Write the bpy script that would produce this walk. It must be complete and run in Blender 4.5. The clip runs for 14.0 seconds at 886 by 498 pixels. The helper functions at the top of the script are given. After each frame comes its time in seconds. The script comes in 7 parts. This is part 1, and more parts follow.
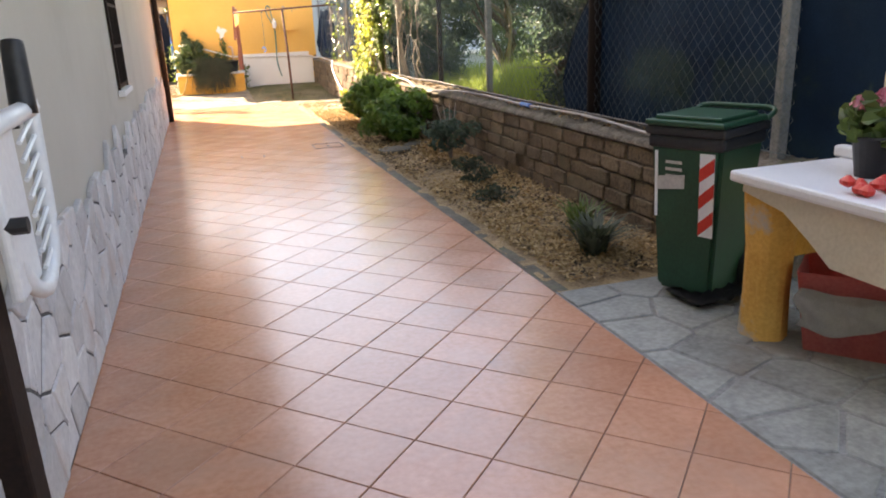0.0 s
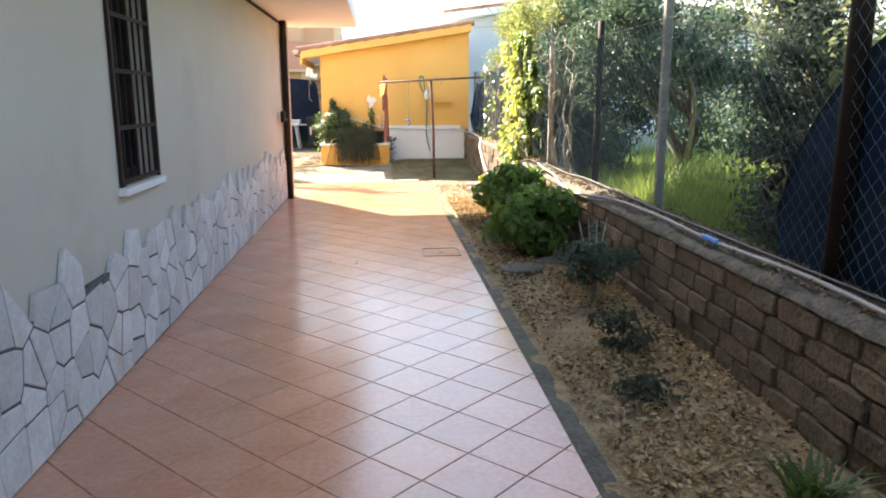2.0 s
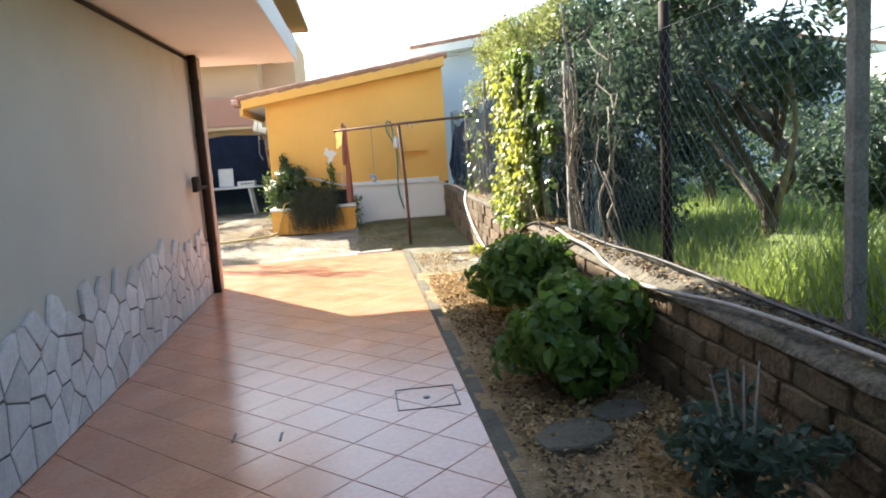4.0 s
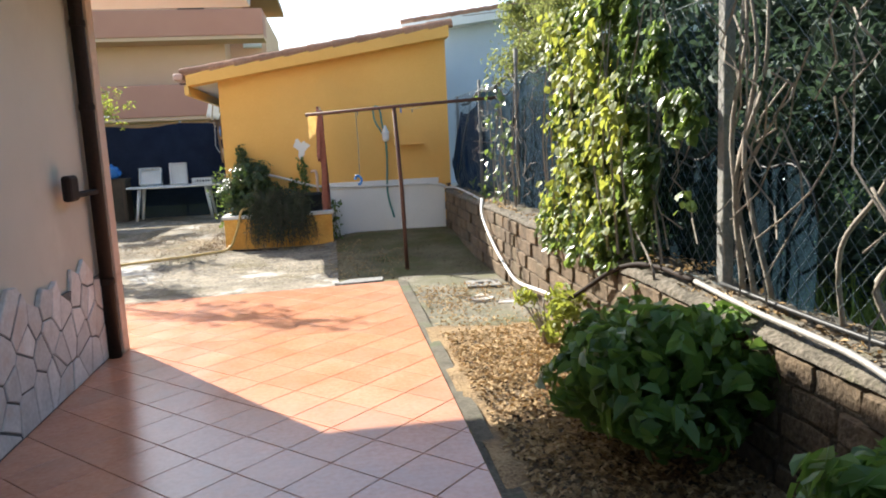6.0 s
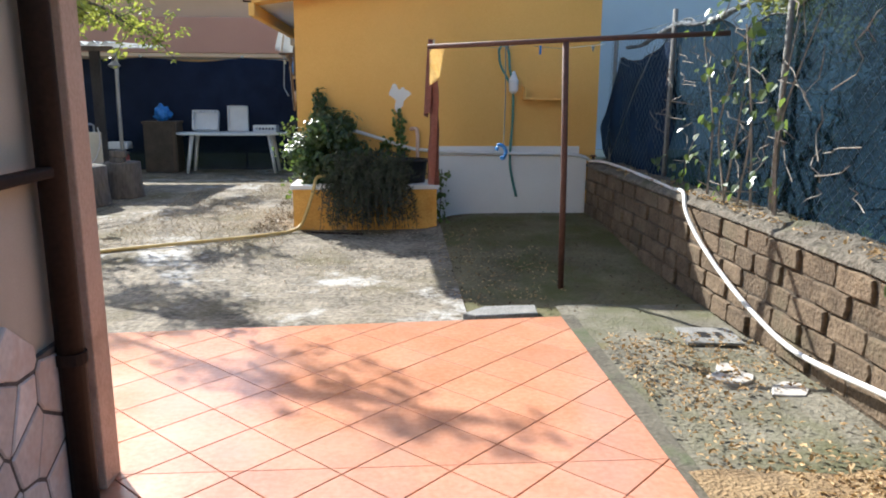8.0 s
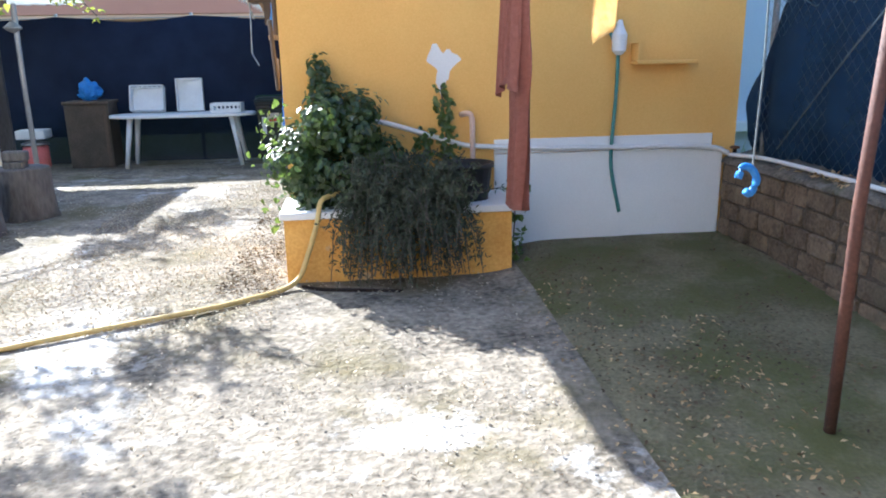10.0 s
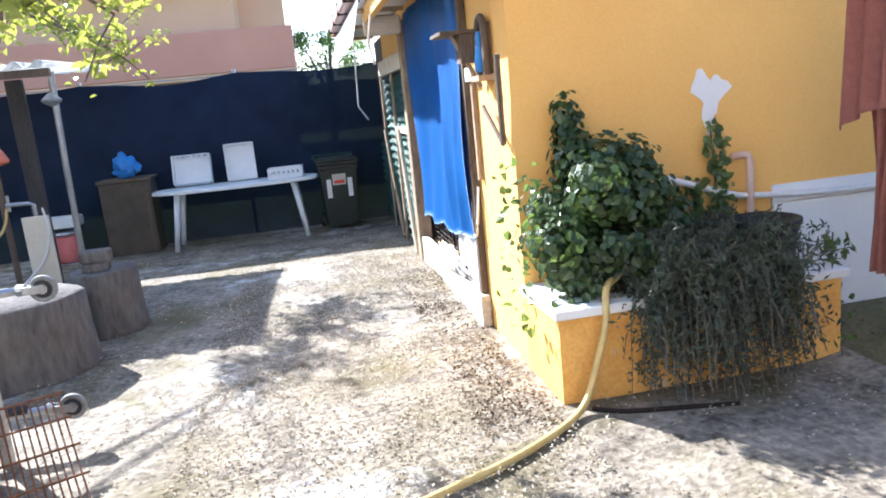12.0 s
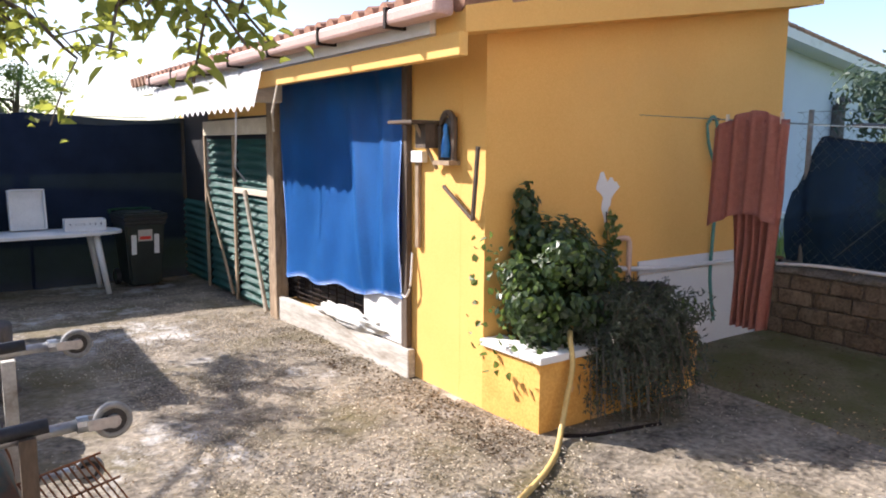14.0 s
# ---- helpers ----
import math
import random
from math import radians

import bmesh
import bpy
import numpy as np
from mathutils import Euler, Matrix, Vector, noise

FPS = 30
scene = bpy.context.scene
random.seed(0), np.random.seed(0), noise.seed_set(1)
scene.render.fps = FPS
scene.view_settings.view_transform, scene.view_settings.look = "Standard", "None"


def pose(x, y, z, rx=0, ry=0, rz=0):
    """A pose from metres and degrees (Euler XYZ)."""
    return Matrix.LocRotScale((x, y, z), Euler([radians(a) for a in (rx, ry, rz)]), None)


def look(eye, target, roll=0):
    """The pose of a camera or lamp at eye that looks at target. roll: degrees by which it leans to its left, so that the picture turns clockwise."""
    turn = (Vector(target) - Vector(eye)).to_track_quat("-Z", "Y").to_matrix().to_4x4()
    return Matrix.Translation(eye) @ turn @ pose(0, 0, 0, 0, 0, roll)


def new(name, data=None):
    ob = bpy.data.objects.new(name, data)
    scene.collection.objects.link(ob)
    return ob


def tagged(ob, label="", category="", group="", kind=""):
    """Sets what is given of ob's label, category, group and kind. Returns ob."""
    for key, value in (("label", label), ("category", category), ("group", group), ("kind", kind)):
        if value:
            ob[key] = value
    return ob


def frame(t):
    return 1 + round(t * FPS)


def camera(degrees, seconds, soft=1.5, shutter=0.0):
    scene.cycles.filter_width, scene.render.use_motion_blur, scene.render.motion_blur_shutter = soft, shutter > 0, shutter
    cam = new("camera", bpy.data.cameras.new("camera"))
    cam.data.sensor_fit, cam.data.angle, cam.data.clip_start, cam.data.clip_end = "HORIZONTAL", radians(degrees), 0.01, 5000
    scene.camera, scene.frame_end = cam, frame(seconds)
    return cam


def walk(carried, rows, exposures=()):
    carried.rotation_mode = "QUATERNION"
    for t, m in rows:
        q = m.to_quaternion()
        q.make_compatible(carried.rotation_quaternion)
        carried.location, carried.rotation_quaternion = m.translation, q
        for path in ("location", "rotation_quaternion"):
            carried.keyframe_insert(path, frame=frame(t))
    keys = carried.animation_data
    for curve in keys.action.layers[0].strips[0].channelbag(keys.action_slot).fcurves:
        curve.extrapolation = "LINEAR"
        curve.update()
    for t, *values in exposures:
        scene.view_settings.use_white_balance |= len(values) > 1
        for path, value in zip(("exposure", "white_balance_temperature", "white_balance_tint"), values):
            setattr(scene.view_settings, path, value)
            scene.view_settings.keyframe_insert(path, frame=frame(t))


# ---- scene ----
cam = camera(62.5, 14.0, soft=1.9)

PATH = [
    (0, (0.614, 1.208, 1.4), (1.185, 3.032, 0.808), -2.5),
    (0.5, (0.827, 1.727, 1.422), (1.183, 3.631, 0.924), 0.2),
    (1, (1.07, 2.132, 1.492), (1.354, 4.064, 1.062), -1.4),
    (1.5, (1.311, 2.618, 1.517), (1.443, 4.588, 1.201), 0.3),
    (2, (1.457, 3.277, 1.491), (1.618, 5.228, 1.084), -0.2),
    (2.5, (1.525, 3.906, 1.516), (1.806, 5.865, 1.227), -2.0),
    (2.7, (1.513, 4.168, 1.532), (1.717, 6.139, 1.26), -1.3),
    (4.8, (1.819, 7.272, 1.437), (2.055, 9.234, 1.128), -4.6),
    (5, (1.762, 7.518, 1.444), (1.951, 9.477, 1.091), -2.7),
    (5.5, (1.767, 8.33, 1.417), (1.986, 10.291, 1.094), -0.3),
    (6, (1.689, 9.068, 1.417), (1.97, 11.026, 1.123), -2.7),
    (6.5, (1.551, 9.848, 1.383), (1.759, 11.793, 0.963), -0.8),
    (7, (1.457, 10.491, 1.423), (1.685, 12.444, 1.058), -4.5),
    (7.5, (1.331, 11.223, 1.452), (1.507, 13.184, 1.101), -0.8),
    (8, (1.164, 11.967, 1.432), (1.298, 13.918, 1.017), 0.3),
    (8.2, (1.141, 12.308, 1.423), (1.243, 14.279, 1.099), -1.7),
    (10.3, (0.471, 15.248, 1.482), (0.704, 17.163, 0.956), -0.9),
    (10.5, (0.383, 15.447, 1.491), (0.58, 17.389, 1.056), -1.0),
    (11, (-0.002, 15.92, 1.504), (0.132, 17.883, 1.149), -1.0),
    (11.5, (-0.471, 16.247, 1.531), (-0.216, 18.197, 1.165), -4.7),
    (12, (-0.945, 16.471, 1.529), (-0.607, 18.4, 1.121), -5.6),
    (12.5, (-1.479, 16.496, 1.558), (-1.06, 18.422, 1.221), -0.1),
    (13, (-1.953, 16.608, 1.597), (-1.222, 18.433, 1.229), -2.1),
    (13.5, (-2.377, 16.675, 1.62), (-1.438, 18.418, 1.34), -2.8),
    (14, (-2.749, 16.589, 1.701), (-1.595, 18.199, 1.427), 0.4),
]
EXPOSURES = [
    (0, 2.70, 8900, 20),
    (1.5, 2.53, 7700, 13),
    (2.7, 2.30, 7100, 10),
    (5, 1.60, 6650, 8),
    (6.5, 1.27, 6300, 8),
    (8, 1.05, 5950, 8),
    (10.4, 2.03, 5400, 10),
    (11, 2.1, 5400, 11),
    (12.5, 1.86, 5700, 14),
    (13.5, 1.42, 6150, 18),
    (14, 1.12, 6200, 19),
]
walk(cam, [(t, look(eye, target, roll)) for t, eye, target, roll in PATH], EXPOSURES)

# ---------------------------------------------------------------- light
SUN_AZ = math.atan2(-0.58, 0.81)
SUN_EL = radians(36)
world = bpy.data.worlds.new("sky")
scene.world = world
world.use_nodes = True
_wn = world.node_tree.nodes
_sky = _wn.new("ShaderNodeTexSky")
_sky.sky_type = "NISHITA"
_sky.sun_disc = False
_sky.sun_elevation = SUN_EL
_sky.sun_rotation = SUN_AZ % (2 * math.pi)
_sky.air_density, _sky.dust_density, _sky.ozone_density = 1.0, 1.0, 1.0
_wn["Background"].inputs["Strength"].default_value = 0.125
world.node_tree.links.new(_sky.outputs[0], _wn["Background"].inputs["Color"])
_sun = bpy.data.lights.new("sun", "SUN")
_sun.energy, _sun.angle, _sun.color = 5.0, radians(0.6), (1.0, 0.93, 0.82)
sun = new("sun", _sun)
_to = Vector((math.sin(SUN_AZ) * math.cos(SUN_EL), math.cos(SUN_AZ) * math.cos(SUN_EL), math.sin(SUN_EL)))
sun.matrix_world = look(tuple(_to * 40), (0, 0, 0))

# ---------------------------------------------------------------- materials


def mat(name, c1, c2, scale=6.0, rough=0.8, metal=0.0, bump=0.3, fine=60.0, spread=0.0, c3=None, c3_scale=1.5, c3_edge=(0.55, 0.7), depth=0.02,
        stretch=(1, 1, 1), rough_var=0.08, spec=0.5, coords="Object", c4=None, c4_scale=1.0, c4_edge=(0.6, 0.7)):
    """Two-scale noise colour with bump; spread varies it per object; c3 is a patchy stain."""
    m = bpy.data.materials.new(name)
    m.use_nodes = True
    nt = m.node_tree
    n, l = nt.nodes, nt.links
    bs = n["Principled BSDF"]
    geo = n.new("ShaderNodeNewGeometry")
    mp = n.new("ShaderNodeVectorMath")
    mp.operation = "MULTIPLY"
    mp.inputs[1].default_value = stretch
    if coords == "Object":
        tc = n.new("ShaderNodeTexCoord")
        l.new(tc.outputs["Object"], mp.inputs[0])
    else:
        l.new(geo.outputs["Position"], mp.inputs[0])
    a = n.new("ShaderNodeTexNoise")
    a.inputs["Scale"].default_value, a.inputs["Detail"].default_value, a.inputs["Roughness"].default_value = scale, 6, 0.6
    b = n.new("ShaderNodeTexNoise")
    b.inputs["Scale"].default_value, b.inputs["Detail"].default_value = fine, 4
    l.new(mp.outputs[0], a.inputs["Vector"])
    l.new(mp.outputs[0], b.inputs["Vector"])
    mixf = n.new("ShaderNodeMath")
    mixf.operation = "MULTIPLY_ADD"
    mixf.inputs[1].default_value = 0.45
    l.new(b.outputs["Fac"], mixf.inputs[0])
    sc = n.new("ShaderNodeMath")
    sc.operation = "MULTIPLY"
    sc.inputs[1].default_value = 0.55
    l.new(a.outputs["Fac"], sc.inputs[0])
    l.new(sc.outputs[0], mixf.inputs[2])
    ramp = n.new("ShaderNodeValToRGB")
    ramp.color_ramp.elements[0].position, ramp.color_ramp.elements[1].position = 0.36, 0.64
    ramp.color_ramp.elements[0].color, ramp.color_ramp.elements[1].color = (*c1, 1), (*c2, 1)
    l.new(mixf.outputs[0], ramp.inputs["Fac"])
    out = ramp.outputs["Color"]
    if c3:
        d = n.new("ShaderNodeTexNoise")
        d.inputs["Scale"].default_value, d.inputs["Detail"].default_value, d.inputs["Roughness"].default_value = c3_scale, 7, 0.65
        l.new(mp.outputs[0], d.inputs["Vector"])
        mr = n.new("ShaderNodeMapRange")
        mr.inputs["From Min"].default_value, mr.inputs["From Max"].default_value = c3_edge
        l.new(d.outputs["Fac"], mr.inputs["Value"])
        mx = n.new("ShaderNodeMix")
        mx.data_type = "RGBA"
        l.new(mr.outputs["Result"], mx.inputs["Factor"])
        l.new(out, mx.inputs[6])
        mx.inputs[7].default_value = (*c3, 1)
        out = mx.outputs[2]
    if c4:
        d2 = n.new("ShaderNodeTexNoise")
        d2.inputs["Scale"].default_value, d2.inputs["Detail"].default_value, d2.inputs["Roughness"].default_value = c4_scale, 8, 0.72
        off = n.new("ShaderNodeVectorMath")
        off.inputs[1].default_value = (31.0, 17.0, 5.0)
        l.new(mp.outputs[0], off.inputs[0])
        l.new(off.outputs[0], d2.inputs["Vector"])
        mr4 = n.new("ShaderNodeMapRange")
        mr4.inputs["From Min"].default_value, mr4.inputs["From Max"].default_value = c4_edge
        l.new(d2.outputs["Fac"], mr4.inputs["Value"])
        mx4 = n.new("ShaderNodeMix")
        mx4.data_type = "RGBA"
        l.new(mr4.outputs["Result"], mx4.inputs["Factor"])
        l.new(out, mx4.inputs[6])
        mx4.inputs[7].default_value = (*c4, 1)
        out = mx4.outputs[2]
    if spread:
        oi = n.new("ShaderNodeObjectInfo")
        add = n.new("ShaderNodeMath")
        add.operation = "ADD"
        l.new(oi.outputs["Random"], add.inputs[0])
        l.new(geo.outputs["Random Per Island"], add.inputs[1])
        fr = n.new("ShaderNodeMath")
        fr.operation = "FRACT"
        l.new(add.outputs[0], fr.inputs[0])
        mr2 = n.new("ShaderNodeMapRange")
        mr2.inputs["To Min"].default_value, mr2.inputs["To Max"].default_value = 1 - spread, 1 + spread
        l.new(fr.outputs[0], mr2.inputs["Value"])
        hs = n.new("ShaderNodeHueSaturation")
        l.new(out, hs.inputs["Color"])
        l.new(mr2.outputs["Result"], hs.inputs["Value"])
        out = hs.outputs["Color"]
    l.new(out, bs.inputs["Base Color"])
    rr = n.new("ShaderNodeMapRange")
    rr.inputs["To Min"].default_value, rr.inputs["To Max"].default_value = max(0.02, rough - rough_var), min(1, rough + rough_var)
    l.new(a.outputs["Fac"], rr.inputs["Value"])
    l.new(rr.outputs["Result"], bs.inputs["Roughness"])
    bs.inputs["Metallic"].default_value = metal
    bs.inputs["Specular IOR Level"].default_value = spec
    if bump:
        bp = n.new("ShaderNodeBump")
        bp.inputs["Strength"].default_value, bp.inputs["Distance"].default_value = bump, depth
        l.new(mixf.outputs[0], bp.inputs["Height"])
        l.new(bp.outputs["Normal"], bs.inputs["Normal"])
    return m


def leaf_mat(name, c1, c2, trans, gloss=0.45, amount=0.35):
    """Leaves: varied per leaf, with light passing through."""
    m = bpy.data.materials.new(name)
    m.use_nodes = True
    nt = m.node_tree
    n, l = nt.nodes, nt.links
    bs, outn = n["Principled BSDF"], n["Material Output"]
    geo = n.new("ShaderNodeNewGeometry")
    ramp = n.new("ShaderNodeValToRGB")
    ramp.color_ramp.elements[0].color, ramp.color_ramp.elements[1].color = (*c1, 1), (*c2, 1)
    l.new(geo.outputs["Random Per Island"], ramp.inputs["Fac"])
    tc = n.new("ShaderNodeTexCoord")
    no = n.new("ShaderNodeTexNoise")
    no.inputs["Scale"].default_value = 3.0
    l.new(tc.outputs["Object"], no.inputs["Vector"])
    hs = n.new("ShaderNodeHueSaturation")
    mr = n.new("ShaderNodeMapRange")
    mr.inputs["To Min"].default_value, mr.inputs["To Max"].default_value = 0.6, 1.4
    l.new(no.outputs["Fac"], mr.inputs["Value"])
    l.new(mr.outputs["Result"], hs.inputs["Value"])
    l.new(ramp.outputs["Color"], hs.inputs["Color"])
    l.new(hs.outputs["Color"], bs.inputs["Base Color"])
    bs.inputs["Roughness"].default_value = gloss
    tr = n.new("ShaderNodeBsdfTranslucent")
    tr.inputs["Color"].default_value = (*trans, 1)
    mx = n.new("ShaderNodeMixShader")
    mx.inputs[0].default_value = amount
    l.new(bs.outputs[0], mx.inputs[1])
    l.new(tr.outputs[0], mx.inputs[2])
    l.new(mx.outputs[0], outn.inputs["Surface"])
    return m


def net_mat(name, c1, c2, see):
    """Woven shade cloth: fine weave, lets a share of the light through."""
    m = mat(name, c1, c2, 2.5, 0.85, bump=0.3, fine=220, depth=0.004, coords="World")
    n, l = m.node_tree.nodes, m.node_tree.links
    bs, outn = n["Principled BSDF"], n["Material Output"]
    bs.inputs["Specular IOR Level"].default_value = 0.08
    t = n.new("ShaderNodeBsdfTransparent")
    t.inputs["Color"].default_value = (0.75, 0.95, 0.95, 1)
    mx = n.new("ShaderNodeMixShader")
    mx.inputs[0].default_value = see
    l.new(bs.outputs[0], mx.inputs[1])
    l.new(t.outputs[0], mx.inputs[2])
    l.new(mx.outputs[0], outn.inputs["Surface"])
    return m


M_TILE = mat("terracotta_tile", (0.53, 0.225, 0.125), (0.66, 0.32, 0.20), 3.0, 0.22, bump=0.10, fine=35, spread=0.08, c3=(0.52, 0.30, 0.21), c3_scale=1.6,
             c3_edge=(0.5, 0.8), depth=0.002, coords="World", rough_var=0.10, spec=0.85)
M_GROUT = mat("dark_grout", (0.19, 0.12, 0.095), (0.31, 0.205, 0.16), 8, 0.9, coords="World")
M_PLASTER = mat("cream_plaster", (0.49, 0.455, 0.385), (0.57, 0.535, 0.46), 1.2, 0.9, bump=0.25, fine=140, depth=0.004, coords="World", c3=(0.46, 0.42, 0.35), c3_scale=0.7)
M_WHITE = mat("white_plaster", (0.74, 0.73, 0.70), (0.82, 0.81, 0.78), 1.5, 0.85, bump=0.15, fine=90, depth=0.004, coords="World", c3=(0.62, 0.60, 0.56), c3_scale=1.8, c3_edge=(0.6, 0.8))
M_CLAD = mat("pale_stone", (0.50, 0.485, 0.475), (0.68, 0.665, 0.65), 8, 0.75, bump=0.5, fine=40, spread=0.16, c3=(0.55, 0.44, 0.38), c3_scale=2.2, depth=0.012, coords="World")
M_MORTAR = mat("grey_mortar", (0.055, 0.052, 0.052), (0.15, 0.145, 0.14), 12, 0.95, coords="World")
M_YELLOW = mat("yellow_paint", (0.76, 0.42, 0.105), (0.85, 0.51, 0.15), 0.9, 0.85, bump=0.2, fine=110, depth=0.005, coords="World", c3=(0.74, 0.44, 0.14), c3_scale=1.1, c3_edge=(0.55, 0.85))
M_YELLOW_OLD = mat("worn_yellow_paint", (0.62, 0.30, 0.06), (0.80, 0.46, 0.12), 3.5, 0.9, bump=0.5, fine=60, depth=0.008, coords="World", c3=(0.50, 0.44, 0.36), c3_scale=2.6, c3_edge=(0.6, 0.68))
M_BROWN = mat("dark_brown_metal", (0.014, 0.009, 0.007), (0.028, 0.017, 0.013), 5, 0.68, bump=0.1, spec=0.2)
M_RUSTPIPE = mat("rusty_pipe", (0.075, 0.035, 0.028), (0.15, 0.07, 0.05), 9, 0.7, bump=0.3)
M_CONC = mat("yard_concrete", (0.062, 0.050, 0.034), (0.36, 0.31, 0.235), 3.0, 0.92, bump=1.0, fine=26, c3=(0.12, 0.098, 0.042), c3_scale=1.1, c3_edge=(0.5, 0.68), depth=0.035, coords="World",
             c4=(0.56, 0.55, 0.52), c4_scale=0.85, c4_edge=(0.56, 0.66))
M_MOSS = mat("mossy_concrete", (0.085, 0.068, 0.032), (0.23, 0.20, 0.11), 2.0, 0.95, bump=0.8, fine=45, c3=(0.10, 0.10, 0.028), c3_scale=1.4, c3_edge=(0.45, 0.62), depth=0.03, coords="World")
M_KERB = mat("mossy_kerb", (0.07, 0.061, 0.043), (0.17, 0.152, 0.115), 5, 0.95, bump=0.7, fine=50, c3=(0.09, 0.11, 0.05), c3_scale=2.5, coords="World")
M_SOIL = mat("dry_soil", (0.17, 0.11, 0.055), (0.46, 0.32, 0.17), 5, 1.0, bump=1.0, fine=60, c3=(0.14, 0.10, 0.06), c3_scale=1.8, c3_edge=(0.54, 0.68), depth=0.04, coords="World")
M_SLATE = mat("grey_flagstone", (0.19, 0.195, 0.175), (0.34, 0.345, 0.31), 4, 0.55, bump=0.5, fine=40, spread=0.15, c3=(0.20, 0.17, 0.14), c3_scale=1.6, coords="World")
M_TUFA = mat("tufa_block", (0.085, 0.058, 0.036), (0.215, 0.155, 0.098), 7, 0.95, bump=1.0, fine=45, spread=0.2, c3=(0.12, 0.10, 0.06), c3_scale=2.0, depth=0.025, coords="World")
M_TUFAJOINT = mat("crumbled_mortar", (0.05, 0.038, 0.026), (0.13, 0.10, 0.07), 9, 1.0, bump=1.0, depth=0.03, coords="World")
M_CAP = mat("rough_mortar_cap", (0.06, 0.052, 0.038), (0.22, 0.19, 0.15), 9, 1.0, bump=1.0, fine=50, c3=(0.10, 0.10, 0.05), c3_scale=3, depth=0.03, coords="World")
M_GRASS = mat("field_grass", (0.09, 0.13, 0.03), (0.20, 0.26, 0.07), 1.0, 1.0, bump=1.0, fine=30, coords="World")
M_BLADE = leaf_mat("grass_blade", (0.16, 0.24, 0.05), (0.34, 0.42, 0.12), (0.35, 0.45, 0.10), 0.6, 0.4)
M_BARK = mat("bark", (0.07, 0.055, 0.045), (0.16, 0.13, 0.10), 14, 0.95, bump=1.0, fine=50, depth=0.02)
M_STRAND = mat("rosemary_wood", (0.07, 0.062, 0.05), (0.17, 0.15, 0.12), 14, 0.9, bump=0.4)
M_TWIG = mat("pale_twig", (0.20, 0.17, 0.14), (0.34, 0.30, 0.25), 14, 0.9, bump=0.5)
# Bluish tint in these leaf colours stands in for haze over the hedges.
M_LEAF_DARK = leaf_mat("dark_leaf", (0.032, 0.058, 0.044), (0.080, 0.122, 0.088), (0.13, 0.21, 0.12), 0.6, 0.24)
# Hedge leaf darkened in its colour to look shaded and hazy.
M_LEAF_SHADY = leaf_mat("shaded_twiggy_leaf", (0.032, 0.046, 0.042), (0.088, 0.115, 0.095), (0.10, 0.15, 0.10), 0.6, 0.2)
# Hedge leaf lightened and yellowed in its colour to look sunlit.
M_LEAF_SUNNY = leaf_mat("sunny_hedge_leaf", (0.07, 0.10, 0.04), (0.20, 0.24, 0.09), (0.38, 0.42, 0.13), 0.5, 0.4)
M_LEAF_IVYDARK = leaf_mat("dark_ivy_leaf", (0.014, 0.036, 0.012), (0.070, 0.108, 0.040), (0.16, 0.25, 0.05), 0.32, 0.24)
M_LEAF_MID = leaf_mat("mid_leaf", (0.04, 0.075, 0.022), (0.11, 0.17, 0.05), (0.20, 0.30, 0.06), 0.45, 0.35)
M_LEAF_OLIVE = leaf_mat("olive_leaf", (0.05, 0.07, 0.05), (0.16, 0.19, 0.125), (0.26, 0.31, 0.15), 0.5, 0.42)
M_LEAF_IVY = leaf_mat("ivy_leaf", (0.024, 0.052, 0.018), (0.12, 0.18, 0.06), (0.32, 0.44, 0.09), 0.30, 0.32)
M_LEAF_HYD = leaf_mat("hydrangea_leaf", (0.035, 0.085, 0.018), (0.125, 0.22, 0.04), (0.24, 0.40, 0.07), 0.42, 0.32)
M_LEAF_LIME = leaf_mat("lime_leaf", (0.18, 0.26, 0.04), (0.38, 0.46, 0.08), (0.50, 0.58, 0.10), 0.5, 0.45)
M_LEAF_TREE = leaf_mat("fruit_tree_leaf", (0.10, 0.14, 0.03), (0.26, 0.30, 0.06), (0.45, 0.48, 0.08), 0.5, 0.45)
M_NEEDLE = leaf_mat("rosemary_needle", (0.035, 0.046, 0.032), (0.125, 0.145, 0.095), (0.10, 0.14, 0.06), 0.6, 0.2)
M_FLAKE = leaf_mat("pale_flake", (0.22, 0.17, 0.10), (0.62, 0.55, 0.42), (0.3, 0.2, 0.1), 0.8, 0.1)
M_WETLEAF = leaf_mat("damp_leaf", (0.04, 0.028, 0.014), (0.17, 0.11, 0.055), (0.1, 0.06, 0.02), 0.8, 0.1)
M_DRY = leaf_mat("dead_leaf", (0.27, 0.16, 0.06), (0.66, 0.48, 0.26), (0.35, 0.22, 0.08), 0.8, 0.2)
M_NET_GREEN = net_mat("green_shade_net", (0.006, 0.016, 0.040), (0.014, 0.034, 0.078), 0.03)
M_NET_BLACK = net_mat("black_shade_net", (0.009, 0.014, 0.032), (0.019, 0.029, 0.060), 0.01)
M_WIRE = mat("galvanised_wire", (0.13, 0.165, 0.18), (0.24, 0.28, 0.295), 20, 0.5, metal=0.6, bump=0)
M_POST = mat("concrete_post", (0.17, 0.17, 0.16), (0.34, 0.33, 0.31), 8, 0.9, bump=0.6, c3=(0.2, 0.2, 0.17), c3_scale=4)
M_STEEL = mat("grey_steel", (0.32, 0.33, 0.34), (0.48, 0.49, 0.50), 8, 0.4, metal=0.8, bump=0.1)
M_PLASTIC_W = mat("white_plastic", (0.70, 0.71, 0.71), (0.80, 0.81, 0.80), 4, 0.4, bump=0.05, c3=(0.60, 0.59, 0.55), c3_scale=3, c3_edge=(0.6, 0.8))
